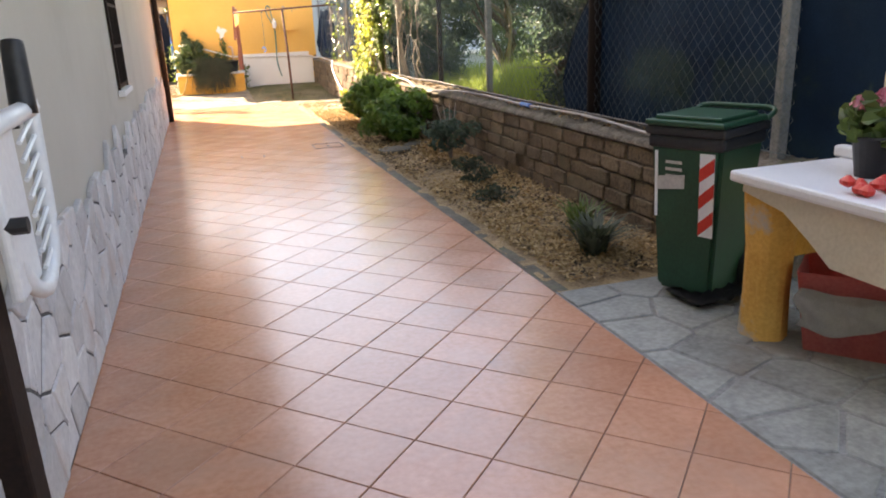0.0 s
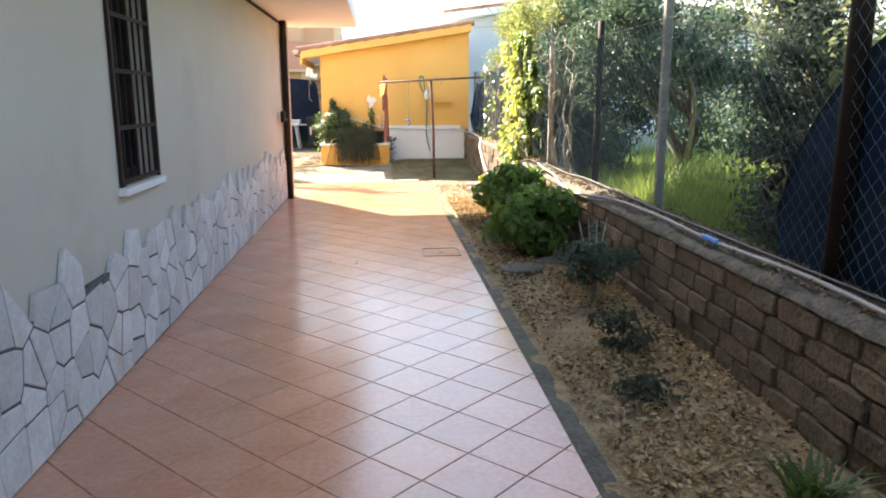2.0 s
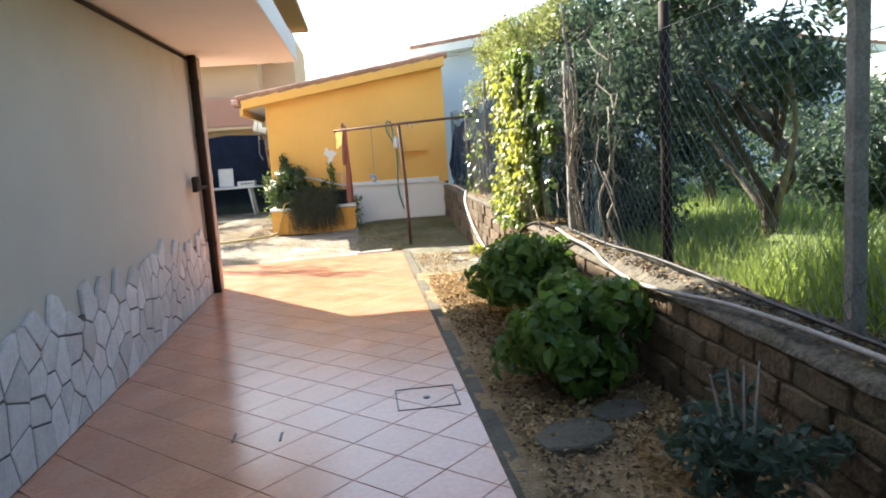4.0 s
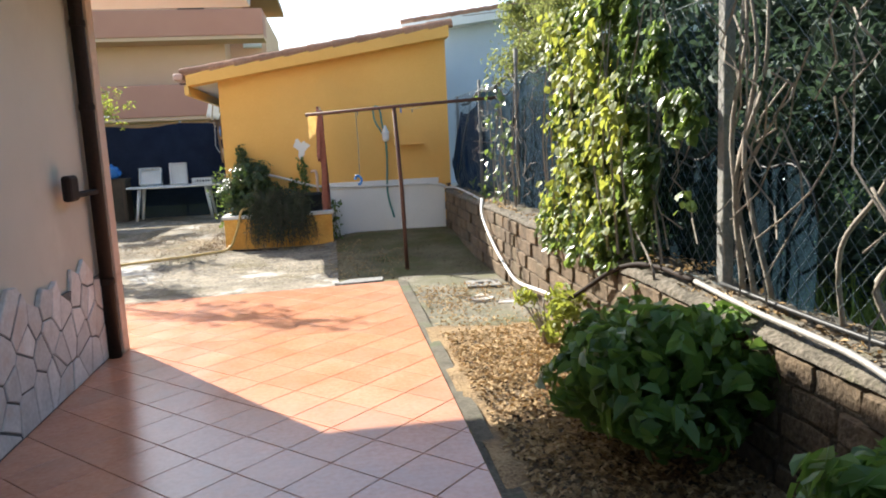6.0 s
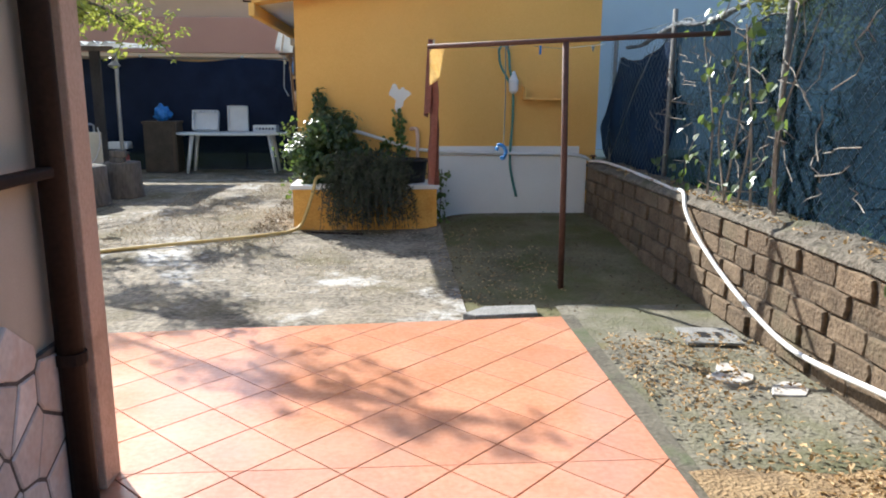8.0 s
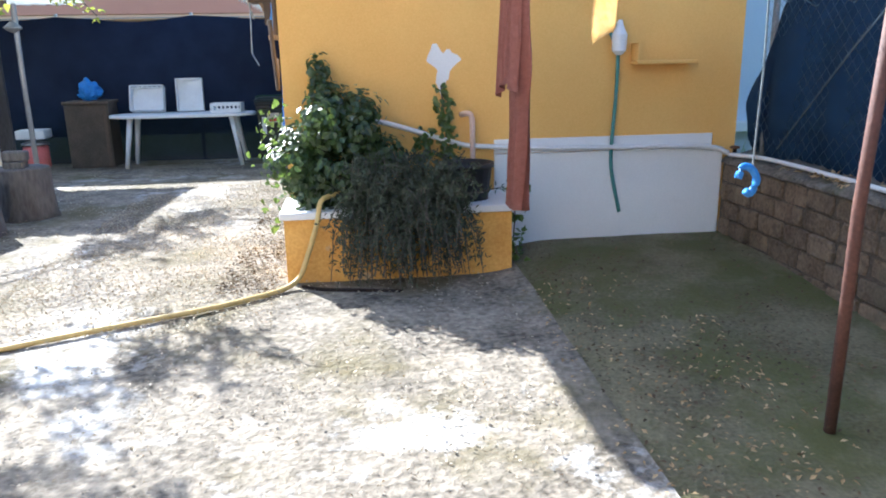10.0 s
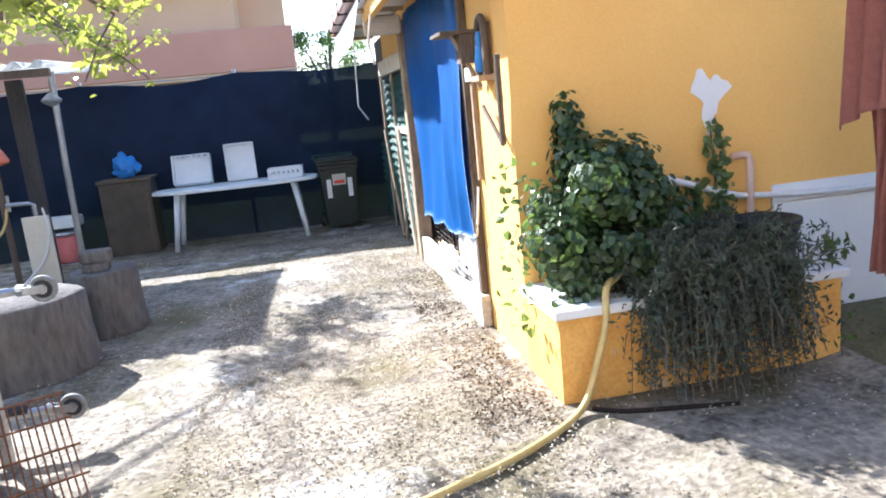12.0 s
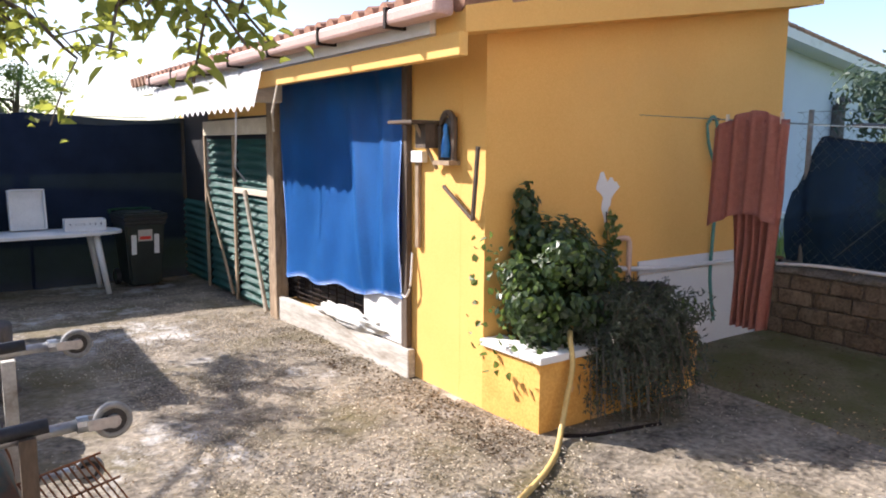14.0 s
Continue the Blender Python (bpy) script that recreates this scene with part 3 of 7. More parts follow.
solo("house_roof", bm, M_ROOFTILE, "unseen terracotta roof with its eave placed to shade the fence", "roof", kind="structure")
solo("cable_trim", tb([(0.012, -3.0, 2.55), (0.012, 6, 2.548), (0.012, HC - 0.2, 2.552)], 0.016, 6), M_BROWN, "dark cable run under the roof slab", "cable", kind="structure")

# window with grille
window_1 = thing("window_1", "narrow house window behind a dark iron grille with marble sill", "window", (0, WY0, WZ0))
window_1["kind"] = "structure"
w, h = WY1 - WY0, WZ1 - WZ0
bm = BM()
for y0, y1, z0, z1 in ((0, 0.07, 0, h), (w - 0.07, w, 0, h), (0.07, w - 0.07, 0, 0.07), (0.07, w - 0.07, h - 0.07, h), (w / 2 - 0.03, w / 2 + 0.03, 0.07, h - 0.07)):
    box(bm, -0.16, -0.10, y0, y1, z0, z1)
part("window_frame", bm, M_BROWN, window_1)
for y0, y1 in ((0.07, w / 2 - 0.03), (w / 2 + 0.03, w - 0.07)):
    part("pane", bx(-0.14, -0.13, y0, y1, 0.07, h - 0.07), M_GLASS, window_1)
part("window_sill", bx(-0.18, 0.05, -0.04, w + 0.04, -0.045, -0.002, bevel=0.006), M_WHITE, window_1, "white marble sill")
grille = part("grille", bx(0.004, 0.022, -0.02, 0.015, 0.005, h + 0.01), M_BROWN, window_1, "dark brown iron security grille")
bm = BM()
box(bm, 0.004, 0.022, w - 0.015, w + 0.02, 0.005, h + 0.01)
part("grille_side", bm, M_BROWN, grille)
for z in (0.03, 0.33, 0.64, 0.94, h - 0.03):
    part("grille_rail", bx(0.006, 0.020, 0.016, w - 0.016, z - 0.012, z + 0.012), M_BROWN, grille)
for k in range(6):
    y = 0.06 + k * (w - 0.12) / 5
    part("grille_bar", tb([(0.013, y, 0.045), (0.013, y, h - 0.045)], 0.008, 6), M_BROWN, grille)
# Black sheet in place of an unlit room behind the panes.
part("room_dark", bx(-0.349, -0.33, -0.01, w + 0.01, -0.01, h + 0.01), M_BLACK, window_1, "black sheet standing in for the dark room")

# rain pipe at the corner, with brackets
pipe = thing("rain_pipe", "dark brown metal rain pipe at the house corner", "drainpipe", (0.065, HC - 0.2, 0))
part("pipe", tb([(0, 0, 0.0), (0, 0, 2.50), (0.0, 0.0, 2.58)], 0.045, 14), M_BROWN, pipe, smooth=True)
for z in (0.55, 1.75, 2.3):
    part("clamp", lathe(BM(), [(0.046, z - 0.02), (0.052, z - 0.02), (0.052, z + 0.02), (0.046, z + 0.02)], 14), M_BROWN, pipe)
part("bracket_arm", bx(-0.025, 0.025, -0.50, -0.03, 1.165, 1.20, bevel=0.008), M_BROWN, pipe, "dark shutter stay arm")
part("bracket_plate", bx(-0.015, 0.045, -0.62, -0.46, 1.15, 1.31, bevel=0.02), M_BROWN, pipe, "dark rounded shutter stay plate")
solo("corner_stone_trim", bx(0.004, 0.104, HC - 0.11, HC + 0.03, 0.0, 2.57, bevel=0.006), mat("apricot_corner", (0.50, 0.36, 0.27), (0.62, 0.47, 0.37), 3, 0.9, bump=0.4, coords="World",
     c3=(0.42, 0.30, 0.22), c3_scale=4), "apricot stone strip on the house corner", "corner trim", kind="structure")

# brown door jamb and open slatted panel beside the start
door_1 = thing("door_1", "dark brown wooden door post at the house wall", "door frame", (0.004, 3.00, 0))
door_1["kind"] = "structure"
part("door_post", bx(0.0, 0.09, 0.0, 0.13, 0.0, 2.2, bevel=0.01), M_BROWN, door_1)

rack = thing("slatted_folding_chair", "white plastic slatted folding chair hung on the wall", "folding chair", (0.17, 3.33, 0.80))
part("side_rail", tb(smooth_path([(-0.05, -0.30, 0.40), (-0.02, -0.26, 0.1), (0.0, -0.16, 0.0), (0.0, -0.02, 0.03), (0.0, 0.06, 0.14), (0.0, 0.11, 0.45)], 5), 0.022, 8), M_PLASTIC_W, rack, smooth=True)
part("side_panel", bx(-0.035, -0.005, -0.32, -0.10, 0.02, 0.44, bevel=0.012), M_PLASTIC_W, rack)
part("top_rail", tb([(-0.01, -0.32, 0.42), (-0.005, -0.1, 0.425), (0, 0.11, 0.43)], 0.026, 8), M_PLASTIC_W, rack, smooth=True)
for k in range(8):
    z = 0.06 + k * 0.046
    part("slat", tb([(0.002, -0.10, z - 0.02), (0.002, 0.085, z + 0.022)], 0.007, 6), M_PLASTIC_W, rack)
part("grip", tb(smooth_path([(0.0, 0.03, 0.42), (0.0, 0.04, 0.50), (0.0, 0.05, 0.58), (0.0, 0.055, 0.60)], 3), 0.033, 10, 0.026), M_BLACK, rack, "black rubber grip", smooth=True)
part("knob", tb([(-0.02, -0.30, 0.20), (0.03, -0.30, 0.20)], 0.02, 10), M_BLACK, rack, "black round knob")
part("wall_hook", tb([(-0.165, -0.05, 0.40), (0.0, -0.05, 0.40)], 0.01, 6), M_BLACK, rack, "black wall hook")

# ---- low wall base, cap
bm = BM()
rings = [[bm.verts.new((x, y, z)) for x, z in ((WX + 0.012, -0.2), (WX + WTH, -0.2), (WX + WTH, wtop(y)), (WX + 0.012, wtop(y)))] for y in np.linspace(4.2, 20.13, 24)]
for a, b in zip(rings, rings[1:]):
    for k in range(4):
        bm.faces.new((a[k], a[(k + 1) % 4], b[(k + 1) % 4], b[k]))
bm.faces.new(rings[0])
bm.faces.new(rings[-1])
bmesh.ops.recalc_face_normals(bm, faces=bm.faces)
low_wall = solo("low_wall", bm, M_TUFAJOINT, "low retaining wall of brown tufa blocks", "low wall", kind="structure")


def cap_place(u, v):
    y = 4.2 + (20.13 - 4.2) * v
    a = u * math.pi
    x = WX + WTH / 2 - (WTH / 2 + 0.012 + 0.020 * noise.noise((0, y * 5, 2)) + 0.010 * noise.noise((3, y * 19, 2))) * math.cos(a)
    lump = 0.034 * noise.noise((u * 3, y * 3.5, 5)) + 0.020 * noise.noise((u * 9, y * 15, 1)) + 0.010 * noise.noise((u * 22, y * 40, 7))
    z = wtop(y) - 0.02 + (0.042 + 0.05 * u + lump) * math.sin(a) ** 0.6
    return (x, y, z)


solo("wall_cap", cloth(BM(), cap_place, 14, 800), M_CAP, "rough crumbling mortar along the top of the low wall", "wall capping", kind="structure", smooth=True)

# ---- yellow outbuilding
SX0, SX1, SY = 0.125, 3.45, 20.15


def rake(x):
    return 2.37 + 0.155 * x


shed = thing("outbuilding", "yellow painted outbuilding with a sloping tiled roof", "outbuilding", (SX0, SY, 0))


def wall_prism(x0, x1, y0, y1, z0, top):
    bm = BM()
    lo = [bm.verts.new((x, y, z0)) for x, y in ((x0, y0), (x1, y0), (x1, y1), (x0, y1))]
    hi = [bm.verts.new((x, y, top(x))) for x, y in ((x0, y0), (x1, y0), (x1, y1), (x0, y1))]
    bm.faces.new(lo[::-1])
    bm.faces.new(hi)
    for k in range(4):
        bm.faces.new((lo[k], lo[(k + 1) % 4], hi[(k + 1) % 4], hi[k]))
    return bm


def at_shed(bm):
    bmesh.ops.translate(bm, verts=bm.verts, vec=(-SX0, -SY, 0))
    return bm


part("front_wall", at_shed(wall_prism(SX0, SX1, SY, SY + 0.25, -0.2, lambda x: rake(x) + 0.02)), M_YELLOW, shed)
for x0, y0, y1, z0, z1 in ((0, SY + 0.252, 21.02, -0.2, 2.38), (0, 21.022, 23.35, 2.30, 2.38), (0.12, 25.45, 27.0, -0.2, 2.38), (0, 23.352, 25.448, 2.02, 2.38), (0.06, 21.022, 23.35, -0.2, 0.20)):
    part("side_wall", at_shed(bx(SX0 + x0, SX0 + 0.25, y0, y1, z0, z1)), M_YELLOW, shed)
part("rear_wall", at_shed(wall_prism(SX0 + 0.252, SX1, 26.75, 27.0, -0.2, lambda x: rake(x) + 0.02)), M_YELLOW, shed)
part("right_wall", at_shed(bx(SX1 - 0.25, SX1, SY + 0.252, 26.748, -0.2, 2.9)), M_YELLOW, shed)
# Added black sheet paints the interior's darkness; no such panel exists.
part("inner_dark", at_shed(bx(SX0 + 0.5, SX0 + 0.55, 20.6, 26.7, -0.2, 2.3)), M_BLACK, shed, "black sheet standing in for the dark inside")
# rake board and roof
bm = BM()
vs = []
for y in (19.86, SY - 0.004):
    for x, dz in ((-0.26, 0.0), (3.47, 0.0), (3.47, 0.17), (-0.26, 0.17)):
        vs.append(bm.verts.new((x, y, rake(x) + dz)))
for f in ((0, 1, 2, 3), (7, 6, 5, 4), (0, 4, 5, 1), (3, 2, 6, 7), (1, 5, 6, 2), (0, 3, 7, 4)):
    bm.faces.new([vs[i] for i in f])
bmesh.ops.recalc_face_normals(bm, faces=bm.faces)
part("rake_board", at_shed(bm), M_YELLOW, shed, "yellow projecting verge board")
bm = BM()
vs = []
for y in (SY, 27.2):
    for x, dz in ((-0.30, 0.0), (3.47, 0.0), (3.47, 0.16), (-0.30, 0.16)):
        vs.append(bm.verts.new((x, y, rake(x) + 0.025 + dz)))
for f in ((0, 1, 2, 3), (7, 6, 5, 4), (0, 4, 5, 1), (3, 2, 6, 7), (1, 5, 6, 2), (0, 3, 7, 4)):
    bm.faces.new([vs[i] for i in f])
bmesh.ops.recalc_face_normals(bm, faces=bm.faces)
roof = part("roof", at_shed(bm), M_WHITE, shed, "sloping roof deck")
# barrel tiles along the verge and the eave
bm = BM()
for k in range(11):
    x = -0.28 + k * 0.345
    z = rake(x) + 0.175
    tube(bm, [(x, 19.92, z + 0.012), (x + 0.36, 19.92, z + 0.168 * 0.36 + 0.004)], 0.075, 10, 0.066)
at_shed(bm)
part("verge_tile", bm, M_ROOFTILE, roof, "terracotta verge tiles")
bm = BM()
for k in range(40):
    y = 20.02 + k * 0.18
    tube(bm, [(-0.36, y, rake(-0.36) + 0.205), (0.9, y, rake(0.9) + 0.205)], 0.062, 8)
at_shed(bm)
part("roof_tile", bm, M_ROOFTILE, roof, "terracotta barrel tiles")
gut = part("gutter", at_shed(bx(-0.44, -0.305, 19.9, 26.0, rake(-0.3) + 0.09, rake(-0.3) + 0.185, bevel=0.025)), M_GUTTER, shed, "pinkish metal gutter along the eave")
for k in range(7):
    part("gutter_strap", at_shed(bx(-0.448, -0.300, 20.4 + k * 0.9, 20.425 + k * 0.9, rake(-0.3) + 0.075, rake(-0.3) + 0.195)), M_BROWN, gut)
part("eave_beam", at_shed(bx(-0.295, -0.235, 19.87, 23.12, 2.205, 2.335, bevel=0.008)), M_YELLOW, shed, "yellow fascia board under the gutter")
part("rafter_end", at_shed(bx(-0.30, 0.02, 22.98, 23.10, 2.10, 2.26, bevel=0.02)), M_WOOD_PALE, shed)
part("white_base", at_shed(bx(1.60, 3.345, SY - 0.03, SY - 0.002, -0.1, 0.76, bevel=0.006)), M_WHITE, shed, "white painted wall base")
part("white_base_top", at_shed(bx(1.60, 3.26, SY - 0.016, SY - 0.001, 0.763, 0.865, bevel=0.004)), M_WHITE, shed)
part("ledge", at_shed(bx(2.60, 3.05, SY - 0.14, SY - 0.002, 1.375, 1.40, bevel=0.005)), M_YELLOW, shed, "small yellow wall ledge")
part("ledge_side", at_shed(bx(2.60, 2.62, SY - 0.14, SY - 0.002, 1.403, 1.52)), M_YELLOW, shed)
bm = BM()
pts = []
for k in range(26):
    a = 2 * math.pi * k / 26
    r = 1 + 0.28 * math.sin(3 * a + 0.6) + 0.15 * math.sin(7 * a)
    pts.append((1.235 + 0.085 * r * math.cos(a) * (1.15 if math.sin(a) > 0 else 0.75), 1.38 + 0.15 * r * math.sin(a)))
f = bm.faces.new([bm.verts.new((x, SY - 0.003, z)) for x, z in pts])
r_ = bmesh.ops.extrude_face_region(bm, geom=[f])
bmesh.ops.translate(bm, verts=[v for v in r_["geom"] if isinstance(v, bmesh.types.BMVert)], vec=(0, 0.0025, 0))
bmesh.ops.recalc_face_normals(bm, faces=bm.faces)
part("bare_patch", at_shed(bm), M_WHITE, shed, "bare white plaster patch where paint has peeled")
for k, (x, z) in enumerate(((0.45, 1.95), (0.62, 1.77), (2.15, 1.10), (2.9, 1.08), (0.7, 1.2), (1.75, 1.12))):
    part("chip", at_shed(lathe(BM(), [(0.003, -0.001), (0.018, 0.0), (0.012, 0.003)], 7, wob=0.3)), M_RUST, shed).matrix_basis = pose(x - 0.0, -0.003, z, 90, 0, 30 * k) @ pose(0, 0, 0)

# side wall: tarp opening
part("plinth", at_shed(bx(SX0 - 0.07, SX0 - 0.003, 20.93, 23.42, 0.0 - 0.05, 0.24, bevel=0.01)), M_BOARD, shed, "weathered pale threshold board below the blue sheet")
bm = BM()
for k in range(9):
    z = 0.26 + k * 0.045
    tube(bm, [(SX0 + 0.05, 21.1, z), (SX0 + 0.05, 23.3, z)], 0.006, 5)
for k in range(14):
    y = 21.15 + k * 0.16
    tube(bm, [(SX0 + 0.05, y, 0.24), (SX0 + 0.05, y, 0.7)], 0.006, 5)
part("low_grille", at_shed(bm), M_BROWN, shed, "dark grille below the blue sheet")
part("opening_post", at_shed(bx(SX0 - 0.05, SX0 - 0.003, 20.98, 21.05, 0.24, 2.29, bevel=0.006)), M_WOOD_DARK, shed, "dark timber edge of the opening")
part("corner_post", at_shed(bx(SX0 - 0.09, SX0 + 0.04, 23.28, 23.44, -0.05, 2.24, bevel=0.01)), M_WOOD, shed, "weathered timber post")
bm = BM()
box(bm, SX0 - 0.045, SX0 - 0.02, 21.06, 21.62, 0.25, 0.60, bevel=0.006)
part("low_panel", at_shed(bm), M_WHITE, shed, "white panel closing the foot of the opening")
bm = BM()
bmesh.ops.create_icosphere(bm, subdivisions=4, radius=1.0)
for v in bm.verts:
    q = 1 + 0.5 * noise.noise(v.co * 2.4) + 0.28 * noise.noise(v.co * 6)
    v.co = Vector((SX0 - 0.055 + 0.045 * v.co.x * q, 21.85 + 0.50 * v.co.y * q, 0.305 + 0.075 * v.co.z * q))
part("rag", at_shed(bm), M_CLOTH_W, shed, "crumpled white rag on the threshold", smooth=True)
# Black sheet put behind the grille to imitate the shaded opening.
part("opening_shade", at_shed(bx(SX0 + 0.13, SX0 + 0.15, 21.03, 23.34, 0.20, 2.29)), M_BLACK, shed, "black sheet standing in for the shade behind the grille")
part("loose_lath", at_shed(tb([(-0.30, 22.35, 2.20), (-0.34, 22.38, 1.98), (-0.30, 22.45, 1.83)], 0.012, 6)), M_WOOD_PALE, shed, "loose lath hanging from the eave")

# green corrugated door
door_2 = thing("door_2", "green corrugated sheet door with a timber frame", "door", (SX0 - 0.02, 23.47, 0))
door_2["kind"] = "structure"


def corrugated(y0, y1, z0, z1, pitch, amp, material, name, parent, x=0.0):
    return part(name, cloth(BM(), lambda u, v: (x + amp * math.sin(2 * math.pi * (z0 + (z1 - z0) * v) / pitch), y0 + (y1 - y0) * u, z0 + (z1 - z0) * v), 2, int((z1 - z0) / pitch * 8), 0.004),
                material, parent, smooth=True)


corrugated(0.05, 0.98, 0.02, 1.78, 0.09, 0.016, M_CORR, "sheet", door_2)
corrugated(1.04, 1.95, 0.02, 1.78, 0.09, 0.016, M_CORR, "sheet", door_2)
corrugated(2.02, 3.02, 0.02, 1.02, 0.09, 0.016, M_CORR, "sheet", door_2)
for y in (0.0, 0.98, 1.95):
    part("stile", bx(-0.045, -0.02, y, y + 0.05, 0.0, 1.82, bevel=0.004), M_WOOD, door_2)
part("head_board", bx(-0.05, 0.0, 0.0, 1.98, 1.825, 1.99, bevel=0.006), M_WOOD_PALE, door_2, "pale timber head board")
part("mid_rail", bx(-0.046, -0.021, 0.052, 0.978, 1.20, 1.26, bevel=0.004), M_WOOD_PALE, door_2)
bm = BM()
tube(bm, [(-0.062, 0.10, 0.03), (-0.062, 0.62, 1.24)], 0.024, 6)
part("brace", bm, M_WOOD_PALE, door_2, "diagonal timber brace")
part("brace", tb([(-0.06, 1.06, 0.05), (-0.06, 1.86, 1.20)], 0.018, 6), M_WOOD, door_2)
# Added black sheet imitates the shade around and above the door sheets.
part("shade_backing", bx(0.05, 0.08, 0.0, 3.05, 0.0, 2.3), M_BLACK, door_2)

# wavy white awning over the door
awn = thing("awning", "white corrugated plastic awning sheet under the gutter", "awning", (-0.40, 22.50, 2.01))
part("sheet", cloth(BM(), lambda u, v: (-0.05 + 0.09 * v, 3.42 * u, 0.01 + 0.36 * v + (1 - 0.6 * v) * 0.022 * math.sin(2 * math.pi * 3.42 * u / 0.17)), 160, 6, 0.004), M_ROOFSHEET, awn, smooth=True)
for y in (0.4, 1.7, 3.0):
    part("batten", bx(0.03, 0.44, y, y + 0.04, 0.27, 0.305), M_WOOD, awn)
part("strap", tb([(0.0, 0.55, 0.0), (-0.02, 0.56, -0.5), (0.05, 0.5, -0.62)], 0.008, 6), M_STEEL, awn, "hanging metal strap")


# blue tarp
def tarp_place(u, v):
    y = 21.03 + 2.12 * u
    z = 0.47 + (2.27 - 0.47) * v + 0.13 * (1 - v) * (1 - u) + 0.02 * math.sin(u * 17) * (1 - v)
    fold = 0.035 * math.exp(-((u - 0.22 - 0.18 * v) / 0.035) ** 2) * (1 - v) ** 0.5 + 0.03 * math.exp(-((u - 0.08 - 0.06 * v) / 0.03) ** 2) + 0.012 * math.sin(u * 22 + v * 3) * (1 - 0.5 * v)
    return (SX0 - 0.055 - fold - 0.02 * math.sin(v * 5 + u * 4), y, z)


tagged(new("blue_sheet", mesh_from(cloth(BM(), tarp_place, 70, 30, 0.003), "blue_sheet", M_TARP, True)), "blue plastic sheet hanging over the outbuilding opening", "plastic sheet")

# ---- planter
PX0, PX1, PY0 = 0.12, 1.62, 19.61
planter = thing("planter", "yellow masonry planter with white coping against the wall", "planter", (PX0, PY0, 0))
bm = BM()
box(bm, 0, PX1 - PX0, 0, 0.14, -0.1, 0.45)
box(bm, 0, 0.14, 0.142, SY - PY0 - 0.003, -0.1, 0.45)
box(bm, PX1 - PX0 - 0.14, PX1 - PX0, 0.142, SY - PY0 - 0.003, -0.1, 0.45)
part("trough", bm, M_YELLOW_OLD, planter, "flaking yellow masonry")
part("front_coping", bx(-0.025, PX1 - PX0 + 0.025, -0.03, 0.16, 0.453, 0.50, bevel=0.008), M_WHITE, planter, "white stone coping")
part("side_coping", bx(-0.025, 0.16, 0.163, SY - PY0 - 0.003, 0.453, 0.498, bevel=0.008), M_WHITE, planter)
part("side_coping", bx(PX1 - PX0 - 0.16, PX1 - PX0 + 0.025, 0.163, SY - PY0 - 0.003, 0.453, 0.498, bevel=0.008), M_WHITE, planter)
part("soil", bx(0.143, PX1 - PX0 - 0.143, 0.143, SY - PY0 - 0.01, -0.05, 0.40), M_SOIL, planter, "dark planter soil")

# ---- shade-net fences round the yard


def net_fence(name, p0, p1, top, posts, material, label, sag=0.05):
    f = thing(name, label, "fence", (p0[0], p0[1], 0))
    d = Vector((p1[0] - p0[0], p1[1] - p0[1], 0))
    ln = d.length
    d.normalize()
    nn = Vector((-d.y, d.x, 0))

    def place(u, v):
        s = u * ln
        w_ = 0.03 * noise.noise((s * 1.3, v * 2, 4)) + 0.02 * noise.noise((s * 4, v * 5, 8)) + 0.05 * math.sin(math.pi * v) * noise.noise((s * 0.5, 0, 2))
        z = -0.06 + (top + 0.06 + sag * noise.noise((s * 0.9, 3, 1)) - sag * abs(math.sin(math.pi * s / (ln / posts)))) * v
        q = d * s + nn * w_
        return (q.x, q.y, z)

    part("net", cloth(BM(), place, int(ln * 8), 16), material, f, smooth=True)
    for k in range(posts + 1):
        q = d * (ln * k / posts) + nn * 0.06
        part("post", tb([(q.x, q.y, -0.1), (q.x, q.y, top + 0.05)], 0.025, 8), M_STEEL, f)
    part("top_wire", tb([tuple(nn * 0.02 + Vector((0, 0, top - 0.02))), tuple(d * ln + nn * 0.02 + Vector((0, 0, top - 0.02)))], 0.006, 5), M_WIRE, f)
    return f


net_fence("net_fence", (-7.4, 26.55), (0.2, 26.55), 2.08, 4, M_NET_BLACK, "black shade net stretched across the yard's back fence")
net_fence("net_fence", (-7.4, 16.0), (-7.4, 26.5), 2.08, 5, M_NET_BLACK, "black shade net along the yard's far side")

# lean-to with corrugated roof
lean = thing("lean_to", "open shelter with a grey corrugated sheet roof", "shelter", (-3.1, 23.7, 0))
part("roof_sheet", cloth(BM(), lambda u, v: (-3.9 * u, 2.7 * v, 2.16 + 0.10 * v + 0.03 * math.sin(2 * math.pi * 3.9 * u / 0.2)), 170, 2, 0.005), M_ROOFSHEET, lean, "grey corrugated roof sheet", smooth=True)
part("front_beam", bx(-3.9, 0.0, 0.10, 0.16, 2.05, 2.12), M_WOOD_DARK, lean)
part("post", tb([(-0.28, 0.95, -0.05), (-0.22, 0.8, 1.2), (-0.16, 0.7, 2.13)], 0.032, 10), M_STEEL, lean, "bent grey steel post")
part("lamp_bracket", lathe(BM(), [(0.02, 1.80), (0.09, 1.84), (0.10, 1.86), (0.02, 1.93)], 12, (-0.2, 0.7, 0)), M_STEEL, lean)
part("plank_post", bx(-0.70, -0.54, 1.0, 1.06, -0.05, 2.1), M_PLANK, lean, "broad dark weathered plank")
part("post", tb([(-3.8, 0.3, -0.05), (-3.8, 0.3, 2.13)], 0.035, 8), M_STEEL, lean)

